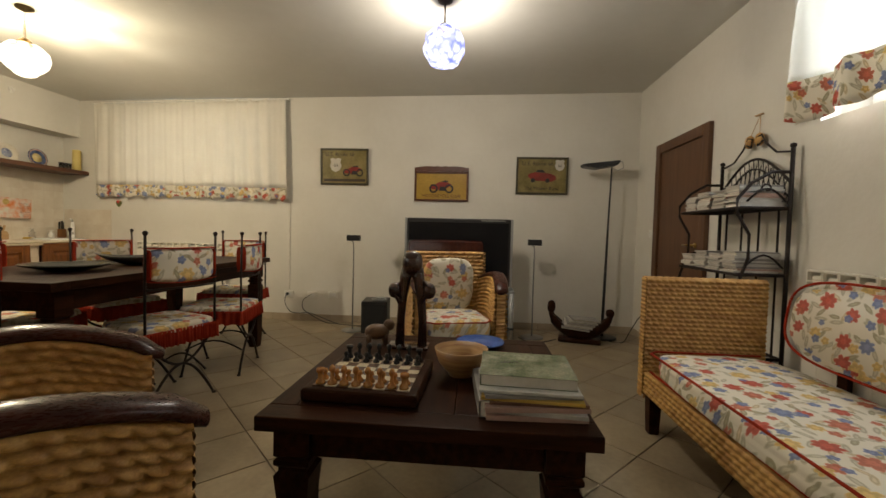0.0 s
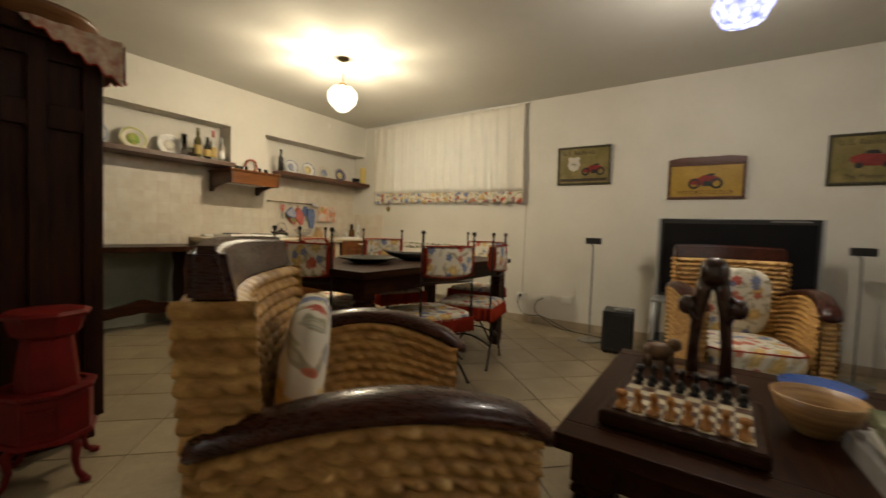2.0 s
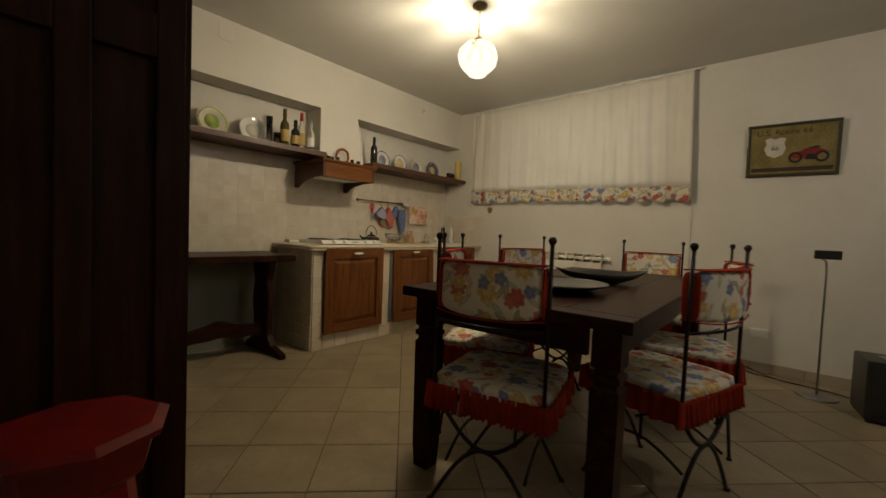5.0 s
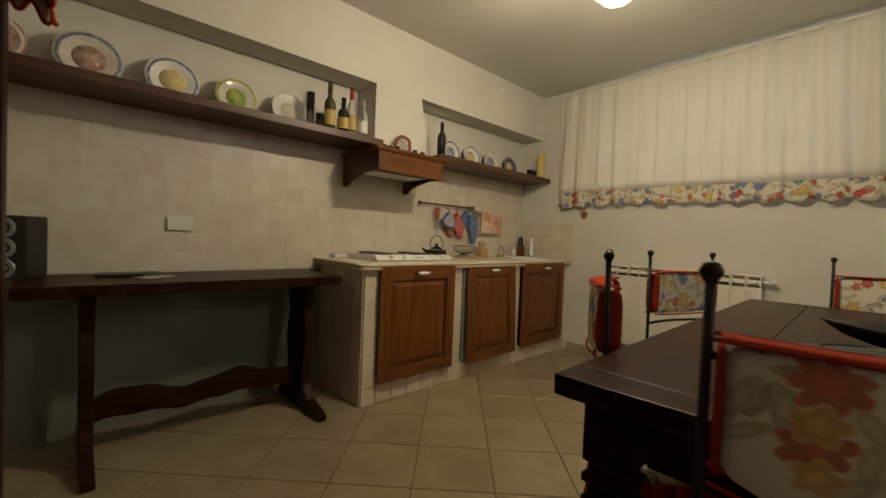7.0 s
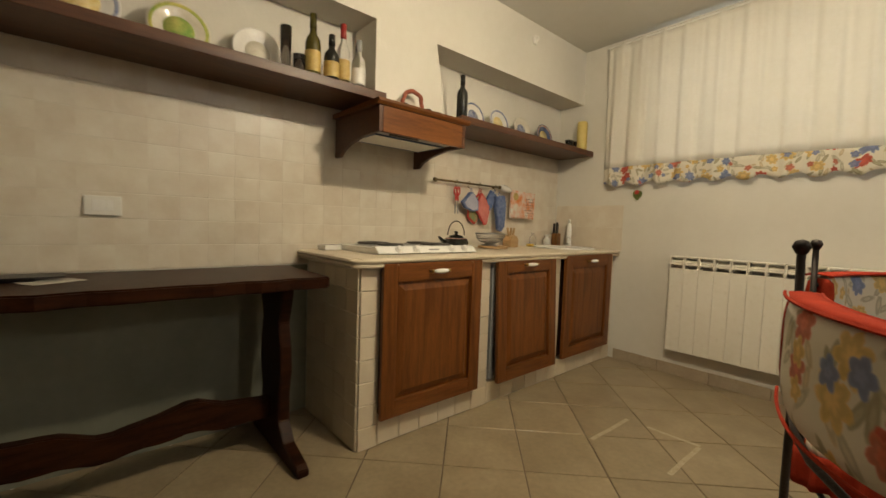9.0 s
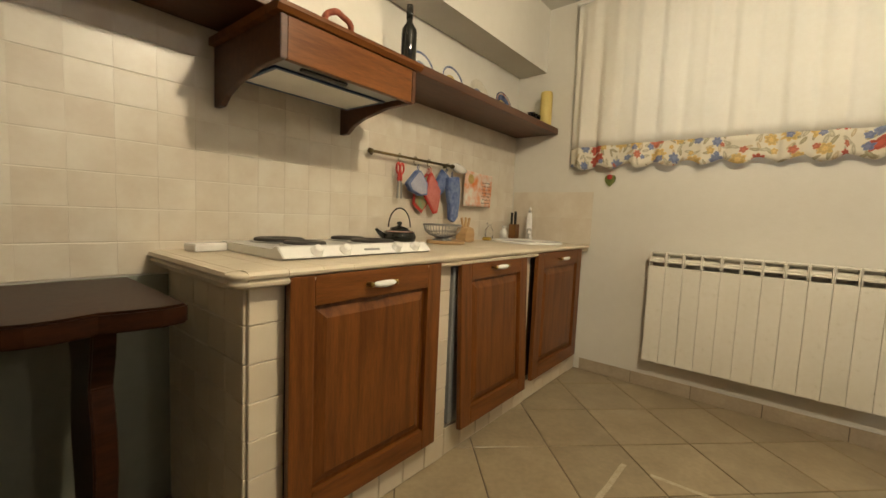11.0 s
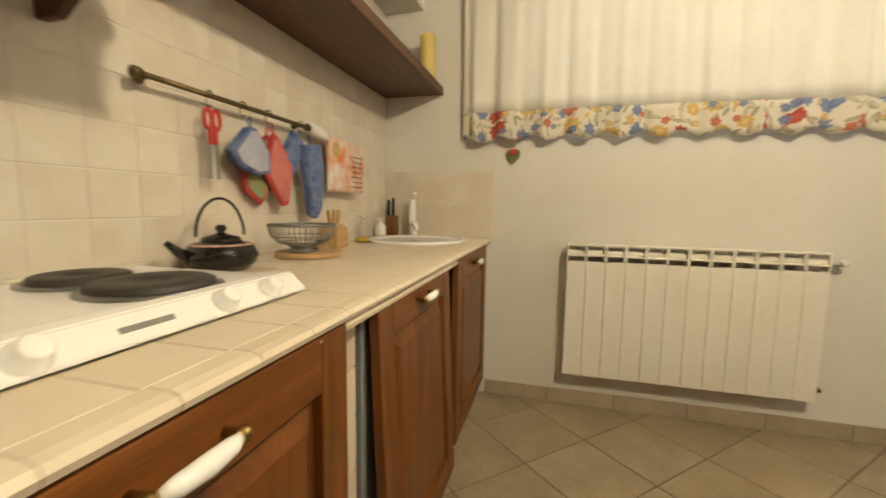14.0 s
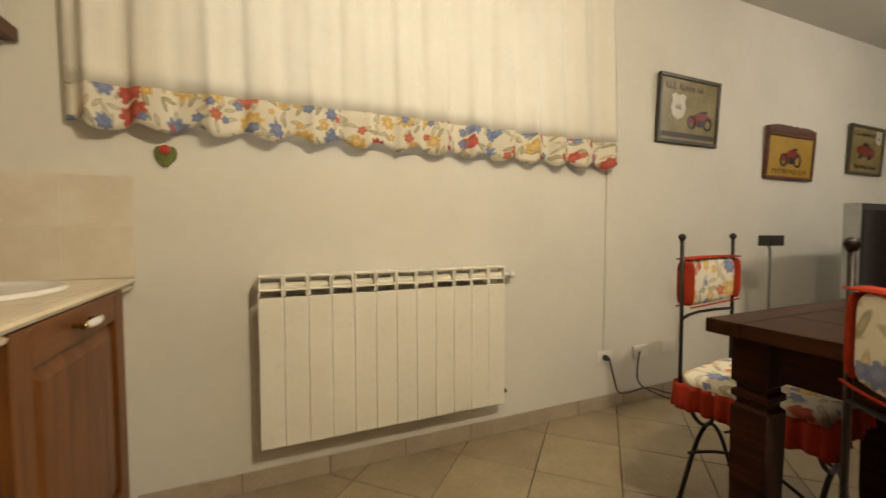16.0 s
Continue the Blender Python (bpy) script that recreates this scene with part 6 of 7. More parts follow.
COVERS = [mat("cover_%s" % k, a, b, s, 0.35) for k, a, b, s in (("pink", (0.50, 0.34, 0.28), (0.42, 0.27, 0.22), 9), ("white", (0.62, 0.60, 0.55), (0.5, 0.48, 0.44), 20), ("yellow", (0.60, 0.40, 0.08), (0.5, 0.32, 0.06), 9), ("brown", (0.17, 0.08, 0.05), (0.12, 0.055, 0.035), 9), ("grey", (0.32, 0.30, 0.28), (0.22, 0.21, 0.2), 16))]
PHOTO = mat("garden_photo_cover", (0.05, 0.09, 0.03), (0.30, 0.30, 0.20), 14, 0.2, fine=0.6)
z = ZK
for w, l, h, c, a, lab in ((0.24, 0.30, 0.012, 0, 3, "pink covered magazine in the stack"), (0.23, 0.30, 0.010, 1, -4, "white magazine in the stack"), (0.25, 0.31, 0.012, 0, 6, "pale pink magazine in the stack"), (0.22, 0.29, 0.008, 3, 1, "brown covered brochure in the stack"), (0.23, 0.30, 0.008, 2, -3, "yellow covered magazine in the stack"), (0.22, 0.29, 0.010, 4, 5, "grey magazine in the stack"), (0.23, 0.30, 0.007, 1, -2, "white folded newspaper in the stack")):
    book(pose(-1.075 + 0.012 * math.sin(a), 1.79, z, 0, 0, 90 + a), l * 0.8, l, h * 1.25, COVERS[c], lab)
    z += h * 1.25 + 0.0004
book(pose(-1.085, 1.825, z, 0, 0, -3), 0.29, 0.25, 0.034, PHOTO, "thick book with a garden photograph on its cover")
book(pose(-1.228, 1.83, ZK, 0, 0, 4), 0.04, 0.30, 0.05, COVERS[4], "grey bound volume beside the stack")
bm = B()
box(bm, -0.045, -0.012, 0, 0.045, 0.012, 0.02, 0.006)
ob = part("remote_control", bm, SILVER)
ob.matrix_world = pose(-1.17, 2.09, ZK, 0, 0, 20)
tagged(ob, "small silver remote control on the coffee table", "remote")


def carving():
    bm = B()
    for s in (-1, 1):
        tube(bm, [(s * 0.05, 0, 0.0), (s * 0.048, 0.01, 0.12), (s * 0.04, 0, 0.22), (s * 0.03, 0, 0.30), (s * 0.02, 0, 0.345)], [0.022, 0.018, 0.020, 0.026, 0.03], 10)
        pillow(bm, s * 0.075 - 0.030, -0.03, 0.215, s * 0.075 + 0.030, 0.03, 0.285, 8, 2.2)
        tube(bm, [(s * 0.03, 0, 0.30), (s * 0.085, -0.01, 0.26), (s * 0.045, -0.03, 0.20)], [0.015, 0.013, 0.012], 8)
    pillow(bm, -0.045, -0.045, 0.315, 0.045, 0.045, 0.425, 12, 2.3)
    box(bm, -0.10, -0.05, 0, 0.08, 0.05, 0.012, 0.005)
    ob = part("carved_figure", bm, STATUEW, None, smooth=True)
    ob.matrix_world = pose(-1.556, 2.38, ZK) @ Matrix.Scale(1.08, 4)
    tagged(ob, "dark carved wooden figurine on the coffee table", "figurine")


carving()
bm = B()
pillow(bm, -0.06, -0.04, 0.02, 0.06, 0.04, 0.095, 10, 2.2)
pillow(bm, 0.03, -0.025, 0.06, 0.085, 0.025, 0.115, 8, 2.2)
for x, y in ((-0.04, -0.025), (-0.04, 0.025), (0.04, -0.025), (0.04, 0.025)):
    tube(bm, [(x, y, 0.0), (x, y, 0.05)], 0.012, 8)
ob = part("carved_animal", bm, mat("mottled_wood", (0.20, 0.11, 0.05), (0.07, 0.03, 0.015), 20, 0.4), None, smooth=True)
ob.matrix_world = pose(-1.73, 2.42, ZK, 0, 0, 20)
tagged(ob, "mottled carved wooden animal on the coffee table", "figurine")


def armchair(m, label, w):
    """Facing +y, about 0.74 m wide."""
    e = thing("wicker_armchair", m, label, "armchair", "wicker armchairs")
    for s in (-1, 1):
        def top(u):
            return 0.685 + 0.062 * math.sin(math.pi * min(1, u * 1.05)) - 0.005 * u ** 4

        def outer(u, v, s=s):
            y = -0.24 + 0.52 * u
            bulge = 0.05 * math.sin(math.pi * min(1, u * 1.05)) * (v ** 1.5)
            return (s * (w - 0.015 + bulge), y, 0.10 + (top(u) - 0.10) * v), (s, 0, 0)

        def inner(u, v, s=s):
            y = -0.24 + 0.52 * u
            bulge = 0.05 * math.sin(math.pi * min(1, u * 1.05)) * (v ** 1.5)
            return (s * (w - 0.075 + bulge), y, 0.10 + (top(u) - 0.10) * v), (-s, 0, 0)

        def front(u, v, s=s):
            return (s * (w - 0.075 + 0.06 * u), 0.28, 0.10 + (top(1) - 0.10) * v), (0, 1, 0)

        bm = B()
        woven(bm, outer, 0.52, 0.60, 0.026, 0.040, 0.024)
        woven(bm, inner, 0.52, 0.60, 0.026, 0.040, 0.020)
        woven(bm, front, 0.07, 0.57, 0.024, 0.035, 0.010)
        arm = part("arm", bm, STRAW, e, "plaited water hyacinth arm")
        bm = B()
        pts = []
        for i in range(22):
            u = i / 21
            y = -0.25 + 0.56 * u
            pts.append((s * (w - 0.045 + 0.05 * math.sin(math.pi * min(1, u * 1.05))), y, 0.10 + (top(u) - 0.10) + 0.012 - (0.028 * ((u - 0.9) / 0.1) if u > 0.9 else 0)))
        tube(bm, pts, [0.046] * 20 + [0.044, 0.034], 12, flat=0.42)
        part("armrest", bm, RIM, arm, "curved polished dark wooden armrest", True)

    def back(u, v, dy):
        return (-w + 0.03 + (2 * w - 0.06) * u, -0.175 + dy - 0.055 * v - 0.045 * math.sin(math.pi * u) * v, 0.10 + 0.81 * v)

    bm = B()
    woven(bm, lambda u, v: (back(u, v, -0.03), (0, -1, 0.1)), 0.50, 0.77, 0.027, 0.044, 0.024)
    woven(bm, lambda u, v: (back(u, v, 0.03), (0, 1, -0.1)), 0.50, 0.77, 0.027, 0.044, 0.024)
    for s in (0, 1):
        woven(bm, lambda u, v, s=s: ((back(s, v, -0.056 + 0.112 * u)), ((1, 0, 0) if s else (-1, 0, 0))), 0.112, 0.77, 0.027, 0.04, 0.016)
    bk = part("backrest", bm, STRAW, e, "plaited water hyacinth backrest")
    bm = B()
    t = bmesh.new()
    rows = []
    for i in range(19):
        u = i / 18
        x, y, z0 = back(u, 1.0, 0)
        hgt = 0.084 + 0.006 * math.sin(math.pi * u)
        rows.append([t.verts.new(c) for c in ((x * 1.03, y - 0.034, 0.902), (x * 1.03, y + 0.034, 0.902), (x * 1.03, y + 0.024 - 0.010, 0.905 + hgt), (x * 1.03, y - 0.024 - 0.010, 0.905 + hgt))])
    for a, b in zip(rows, rows[1:]):
        for k in range(4):
            t.faces.new((a[k], a[(k + 1) % 4], b[(k + 1) % 4], b[k]))
    t.faces.new(rows[0])
    t.faces.new(rows[-1][::-1])
    bmesh.ops.recalc_face_normals(t, faces=t.faces)
    bmesh.ops.bevel(t, geom=[k for k in t.edges if k.calc_face_angle(0) > 0.7], offset=0.012, segments=3, affect="EDGES")
    part("top_rail", add(bm, t), RIM, bk, "dark polished wooden top rail")
    bm = B()
    woven(bm, lambda u, v: ((-w + 0.075 + (2 * w - 0.15) * u, 0.262, 0.10 + 0.25 * v), (0, 1, 0)), 0.50, 0.25, 0.028, 0.07, 0.014)
    box(bm, -w + 0.07, -0.21, 0.11, w - 0.07, 0.258, 0.35)
    part("seat_base", bm, STRAW, e)
    bm = B()
    pillow(bm, -w + 0.085, -0.19, 0.345, w - 0.085, 0.30, 0.49, 18, 5)
    c = part("seat_cushion", bm, FLORAL, e, "floral cotton seat cushion with red piping", True)
    bm = B()
    for zz in (0.365, 0.468):
        tube(bm, [(-w + 0.098, -0.2, zz), (-w + 0.098, 0.24, zz), (-w + 0.15, 0.289, zz), (w - 0.15, 0.289, zz), (w - 0.098, 0.24, zz), (w - 0.098, -0.2, zz)], 0.005, 6)
    part("piping", bm, REDCLOTH, c, "red piping", True)
    bm = B()
    pillow(bm, -0.19, -0.045, -0.20, 0.19, 0.045, 0.20, 18, 3.6, m=pose(0.0, -0.135, 0.665, -6, 0, 0))
    part("back_cushion", bm, FLORALV, e, "loose square floral cushion", True)
    for s in (-1, 1):
        for y in (-0.20, 0.24):
            bm = B()
            lathe(bm, [(0, 0), (0.026, 0), (0.034, 0.12), (0, 0.12)], 4, pose(s * (w - 0.05), y, 0, 0, 0, 45))
            part("leg", bm, DARK, e)
    return e


armchair(pose(-2.207, 1.209, 0, 0, 0, -43), "plaited water hyacinth armchair with dark wooden trim and floral cushions", 0.315)
armchair(pose(-1.42, 3.36, 0, 0, 0, -164), "plaited water hyacinth armchair with floral cushions before the television", 0.315)


def sofa():
    """Facing -x along the east wall."""
    e = thing("wicker_sofa", pose(0, 0, 0), "plaited wicker sofa with floral cushions piped in red", "sofa")
    x0, x1, y0, y1 = -0.325, 0.36, 0.75, 2.76
    bm = B()
    woven(bm, lambda u, v: ((x0 + 0.62 * u, y1 - 0.0, 0.17 + 0.66 * v), (0, -1, 0)), 0.62, 0.66, 0.024, 0.034, 0.015)
    woven(bm, lambda u, v: ((x0 + 0.62 * u, y1 + 0.06, 0.17 + 0.66 * v), (0, 1, 0)), 0.62, 0.66, 0.022, 0.04, 0.010)
    woven(bm, lambda u, v: ((x0, y1 + 0.06 * u, 0.17 + 0.66 * v), (-1, 0, 0)), 0.06, 0.66, 0.022, 0.03, 0.008)
    woven(bm, lambda u, v: ((x0 + 0.62 * u, y1 + 0.06 * v, 0.83), (0, 0, 1)), 0.62, 0.06, 0.022, 0.04, 0.008)
    woven(bm, lambda u, v: ((x0 + 0.62, y1 + 0.06 * u, 0.17 + 0.66 * v), (1, 0, 0)), 0.06, 0.66, 0.022, 0.03, 0.008)
    part("arm_panel", bm, STRAW, e, "high plaited wicker end panel")
    bm = B()
    woven(bm, lambda u, v: ((x0 + 0.005, y0 + (y1 - y0 - 0.012) * u, 0.20 + 0.12 * v), (-1, 0, 0)), y1 - y0, 0.12, 0.022, 0.045, 0.010)
    box(bm, x0 + 0.004, y0, 0.205, x1, y1 - 0.012, 0.318)
    part("seat_rail", bm, STRAW, e)
    for x in (x0 + 0.03, x1 - 0.04):
        for y in (y0 + 0.05, y1 - 0.045):
            bm = B()
            lathe(bm, [(0, 0), (0.035, 0), (0.045, 0.203), (0, 0.203)], 4, pose(x + 0.01, y, 0, 0, 0, 45))
            part("leg", bm, DARK, e)
    bm = B()
    pillow(bm, x0 + 0.0, y0, 0.318, x1 - 0.06, y1 - 0.02, 0.445, 26, 7)
    c = part("seat_cushion", bm, FLORAL, e, "long floral cotton seat cushion", True)
    bm = B()
    tube(bm, [(x1 - 0.1, y1 - 0.026, 0.435), (x0 + 0.05, y1 - 0.026, 0.435), (x0 + 0.012, y1 - 0.06, 0.432), (x0 + 0.012, y0 + 0.05, 0.432)], 0.006, 6)
    tube(bm, [(x0 + 0.012, y1 - 0.06, 0.335), (x0 + 0.012, y0 + 0.05, 0.335)], 0.006, 6)
    part("piping", bm, REDCLOTH, c, "red piping")
    for ya, yb in ((1.66, 2.55), (0.74, 1.62)):
        outline = []
        for i in range(40):
            a = 2 * math.pi * i / 40
            ca, sa = math.cos(a), math.sin(a)
            outline.append(((ya + yb) / 2 + (yb - ya) / 2 * math.copysign(abs(ca) ** 0.55, ca), 0.70 + 0.185 * math.copysign(abs(sa) ** 0.6, sa)))
        bm = B()
        t = bmesh.new()
        prism(t, outline, -0.045, 0.045, "x")
        bmesh.ops.recalc_face_normals(t, faces=t.faces)
        bmesh.ops.bevel(t, geom=[k for k in t.edges if k.calc_face_angle(0) > 1.0], offset=0.03, segments=4, affect="EDGES")
        add(bm, t, pose(0.19, 0, 0, 0, 8, 0))
        k = part("back_cushion", bm, FLORALS, e, "oval floral back cushion", True)
        bm = B()
        tube(bm, [(-0.028, p[0] * 1.0, p[1]) for p in outline], 0.006, 6, True, m=pose(0.175, 0, 0, 0, 8, 0))
        part("piping", bm, REDCLOTH, k, "red piping", True)
    bm = B()
    for y in (0.85, 1.5, 1.7, 2.3):
        box(bm, 0.315, y, 0.32, 0.34, y + 0.05, 0.80, 0.004)
    box(bm, 0.313, 0.76, 0.55, 0.342, 2.55, 0.60, 0.004)
    part("back_frame", bm, DARK, e, "dark wooden back frame")


sofa()


def etagere():
    """Iron shelf stand against the east wall; local x from the wall into the room, y along the wall."""
    e = thing("iron_etagere", pose(XE - 0.045, 3.115, 0, 0, 0, 180), "black wrought iron shelf stand with magazines", "shelf stand")
    hw = 0.31
    for s in (-1, 1):
        bm = B()
        tube(bm, [(0, s * hw, 0), (0, s * hw, 1.55)], 0.011, 8)
        lathe(bm, [(0, 0), (0.015, 0.004), (0.015, 0.02), (0, 0.028)], 10, pose(0, s * hw, 1.55))
        part("rear_post", bm, IRON, e, smooth=True)
        bm = B()
        pts = [(0.24, s * hw, 0), (0.25, s * hw, 0.35), (0.25, s * hw, 0.80), (0.20, s * hw, 0.95), (0.20, s * hw, 1.08), (0.27, s * hw, 1.20), (0.27, s * hw, 1.27), (0.20, s * hw, 1.36), (0.10, s * hw, 1.42), (0.0, s * hw, 1.42)]
        tube(bm, pts, 0.009, 8)
        part("front_post", bm, IRON, e, smooth=True)
        bm = B()
        for k in range(3):
            a0 = 0.85 + 0.37 * k
            if k < 2:
                tube(bm, [(0.02 + 0.2 * i / 8, s * hw, 0.90 + 0.36 * k + 0.07 * math.sin(math.pi * i / 8)) for i in range(9)], 0.006, 6)
        tube(bm, [(0.12 + (0.03 - 0.0022 * i) * math.cos(i * 0.55), s * hw, 1.33 + (0.03 - 0.0022 * i) * math.sin(i * 0.55)) for i in range(13)], 0.005, 6)
        part("scroll", bm, IRON, e, smooth=True)
    for z in (0.40, 0.86, 1.225):
        bm = B()
        tube(bm, [(0.0, -hw, z), (0.25, -hw, z), (0.25, hw, z), (0.0, hw, z)], 0.009, 8, True)
        sh = part("shelf_frame", bm, IRON, e)
        for i in range(12):
            bm = B()
            y = -hw + 2 * hw * (i + 0.5) / 12
            tube(bm, [(0, y, z), (0.25, y, z)], 0.004, 6)
            part("shelf_bar", bm, IRON, sh)
    bm = B()
    tube(bm, [(0, p[0], p[1]) for p in arc(-hw, 1.36, hw, 1.36, 0.18, 20)], 0.008, 8)
    tube(bm, [(0, p[0], p[1]) for p in arc(-hw + 0.03, 1.30, hw - 0.03, 1.30, 0.18, 20)], 0.005, 6)
    for i in range(15):
        u = (i + 0.5) / 15
        y = -hw + 2 * hw * u
        tube(bm, [(0, y, 1.25), (0, y + 0.02, 1.30 + 0.09 * math.sin(math.pi * u)), (0, y, 1.36 + 0.18 * math.sin(math.pi * u))], 0.003, 5)
        tube(bm, [(0, y - 0.03, 1.25), (0, y + 0.03, 1.33 + 0.17 * math.sin(math.pi * u))], 0.003, 5)
    for s in (-1, 1):
        tube(bm, [(0, s * hw, 1.53), (0, s * 0.19, 1.55), (0, s * 0.10, 1.62), (0, s * 0.06, 1.68), (0, s * 0.02, 1.67), (0, s * 0.03, 1.62), (0, s * 0.07, 1.64)], 0.006, 6)
    part("crest", bm, IRON, e, "lattice arch with scrolled crest")
    for i in range(4):
        bm = B()
        y = -hw + 2 * hw * (i + 0.5) / 4
        tube(bm, [(0, y, 0), (0, y, 1.225)], 0.006, 6)
        part("back_bar", bm, IRON, e)


etagere()
for zz, ys in ((1.2345, (2.90, 3.02, 3.18, 3.33)), (0.8695, (2.90, 3.05, 3.20, 3.35))):
    for yy in ys:
        z = zz
        for k in range(random.choice((7, 9, 10))):
            h = random.choice((0.008, 0.011, 0.014))
            book(pose(0.285 + random.uniform(-0.012, 0.012), yy + random.uniform(-0.004, 0.004), z, 0, 0, 90 + random.uniform(-2.5, 2.5)), 0.13, 0.23, h, random.choice(COVERS[1:2] * 3 + COVERS[4:5] + COVERS[:1]), "white paged magazine stacked on the iron stand")
            z += h + 0.0004


def ornament():
    e = thing("hanging_ornament", pose(XE - 0.03, 3.14, 1.68), "small straw ornament hanging on cords from a nail", "ornament")
    bm = B()
    for s in (-1, 1):
        tube(bm, [(0.028, 0, 0.14), (0.0, s * 0.045, 0.0)], 0.002, 5)
    box(bm, 0.012, -0.03, 0.135, 0.029, 0.03, 0.143, 0.002)
    part("cords", bm, WOOD, e)
    bm = B()
    for s in (-1, 1):
        pillow(bm, -0.02, s * 0.045 - 0.032, -0.06, 0.02, s * 0.045 + 0.032, 0.02, 8, 2.2)
    part("straw_knots", bm, STRAW, e, smooth=True)


ornament()


def television():
    e = thing("television", pose(-1.43, 4.50, 0.515), "large black flat screen television with silver sides", "television")
    bm = B()
    box(bm, -0.51, -0.03, 0.02, 0.51, 0.045, 0.68, 0.008)
    part("casing", bm, BLACK, e)
    bm = B()
    box(bm, -0.49, -0.0335, 0.05, 0.49, -0.0305, 0.64, 0.001)
    part("screen", bm, SCREEN, e)
    for s in (-1, 1):
        bm = B()
        box(bm, s * 0.523 - 0.011, -0.032, 0.02, s * 0.523 + 0.011, 0.045, 0.68, 0.004)
        part("side_trim", bm, SILVER, e, "silver side trim")
    bm = B()
    box(bm, 0.22, -0.033, 0.657, 0.46, -0.0305, 0.668)
    part("maker_bar", bm, GREY, e, "plain grey maker's marks")
    bm = B()
    box(bm, -0.25, -0.10, -0.001, 0.25, 0.12, 0.018, 0.006)
    part("foot", bm, BLACK, e)


television()


def tv_stand():
    e = thing("tv_stand", pose(-1.43, 4.53, 0), "low grey metal and glass television stand", "tv stand")
    for z in (0.14, 0.49):
        bm = B()
        box(bm, -0.55, -0.20, z, 0.55, 0.22, z + 0.024, 0.005)
        part("shelf", bm, SILVER if z > 0.3 else mat("smoked_glass", (0.03, 0.035, 0.035), (0.04, 0.045, 0.045), 5, 0.08), e)
    for x in (-0.525, 0.525):
        for y in (-0.175, 0.195):
            bm = B()
            lathe(bm, [(0, 0), (0.024, 0), (0.024, 0.49), (0, 0.49)], 14, pose(x, y, 0))
            part("post", bm, SILVER, e, smooth=True)


tv_stand()
bm = B()
box(bm, -0.2, -0.15, 0, 0.2, 0.15, 0.07, 0.004)
ob = part("video_player", bm, SILVER)
ob.matrix_world = pose(-1.55, 4.53, 0.165)
tagged(ob, "silver video player on the stand's lower shelf", "player")


def satellite_speaker(x, y):
    e = thing("stand_speaker", pose(x, y, 0), "slim stand with a small black speaker on a wire-thin pole", "speaker", "stand speakers")
    bm = B()
    lathe(bm, [(0, 0), (0.115, 0), (0.115, 0.008), (0.10, 0.014), (0.012, 0.018), (0, 0.018)], 30)
    part("base", bm, GREY, e, smooth=True)
    bm = B()
    tube(bm, [(0, 0, 0.016), (0, 0, 0.88), (-0.005, 0, 0.93), (-0.03, 0, 0.95)], 0.0065, 8)
    part("pole", bm, GREY, e, smooth=True)
    bm = B()
    box(bm, -0.068, -0.035, 0.945, 0.068, 0.03, 1.005, 0.006)
    part("speaker_box", bm, BLACK, e)
    return e


satellite_speaker(-2.53, 4.63)
satellite_speaker(-0.66, 4.66)


def subwoofer():
    e = thing("subwoofer", pose(-2.235, 4.45, 0, 0, 0, 6), "black box subwoofer on the floor", "subwoofer")
    bm = B()
    box(bm, -0.125, -0.15, 0.015, 0.125, 0.15, 0.37, 0.012)
    part("cabinet", bm, BLACK, e)
    bm = B()
    box(bm, -0.105, -0.156, 0.05, 0.105, -0.1505, 0.34, 0.002)
    part("grille", bm, mat("grille_cloth", (0.01, 0.01, 0.01), (0.02, 0.02, 0.02), 120, 0.9), e)
    for x in (-0.095, 0.095):
        for y in (-0.12, 0.12):
            bm = B()
            lathe(bm, [(0, 0), (0.018, 0), (0.018, 0.016), (0, 0.016)], 12, pose(x, y, 0))
            part("foot", bm, BLACK, e)


subwoofer()
bm = B()
box(bm, -0.07, -0.05, 0, 0.07, 0.05, 0.012, 0.004)
box(bm, -0.03, -0.04, 0.012, 0.05, 0.04, 0.026, 0.006)
ob = part("small_device", bm, SILVER)
ob.matrix_world = pose(-2.20, 4.42, 0.371, 0, 0, 20)
tagged(ob, "small grey device lying on the subwoofer", "device")


def torchiere():
    e = thing("floor_lamp", pose(0.075, 4.78, 0), "tall black floor lamp with a tilted flat head", "lamp")
    bm = B()
    lathe(bm, [(0, 0), (0.14, 0), (0.14, 0.012), (0.12, 0.02), (0, 0.022)], 30)
    part("base", bm, BLACK, e, smooth=True)
    bm = B()
    tube(bm, [(0, 0, 0.02), (0.01, 0, 0.6), (0.02, 0, 1.2), (0.035, 0, 1.76)], [0.016, 0.014, 0.010, 0.008], 10)
    part("pole", bm, BLACK, e, smooth=True)
    bm = B()
    prism(bm, [(-0.27, 0.012), (-0.25, -0.015), (-0.12, -0.045), (0.07, -0.03), (0.10, 0.0), (0.10, 0.015)], -0.075, 0.075, "y", m=pose(0.0, 0, 1.80, 0, -6, 0), bevel=0.006)
    part("head", bm, BLACK, e, "flat black reflector head")
    bm = B()
    tube(bm, [(0.05, 0, 1.83), (0.14, 0, 1.82), (0.15, 0, 1.76), (0.10, 0, 1.73), (0.04, 0, 1.755)], 0.004, 6)
    part("handle", bm, GREY, e, "thin wire handle", True)


torchiere()


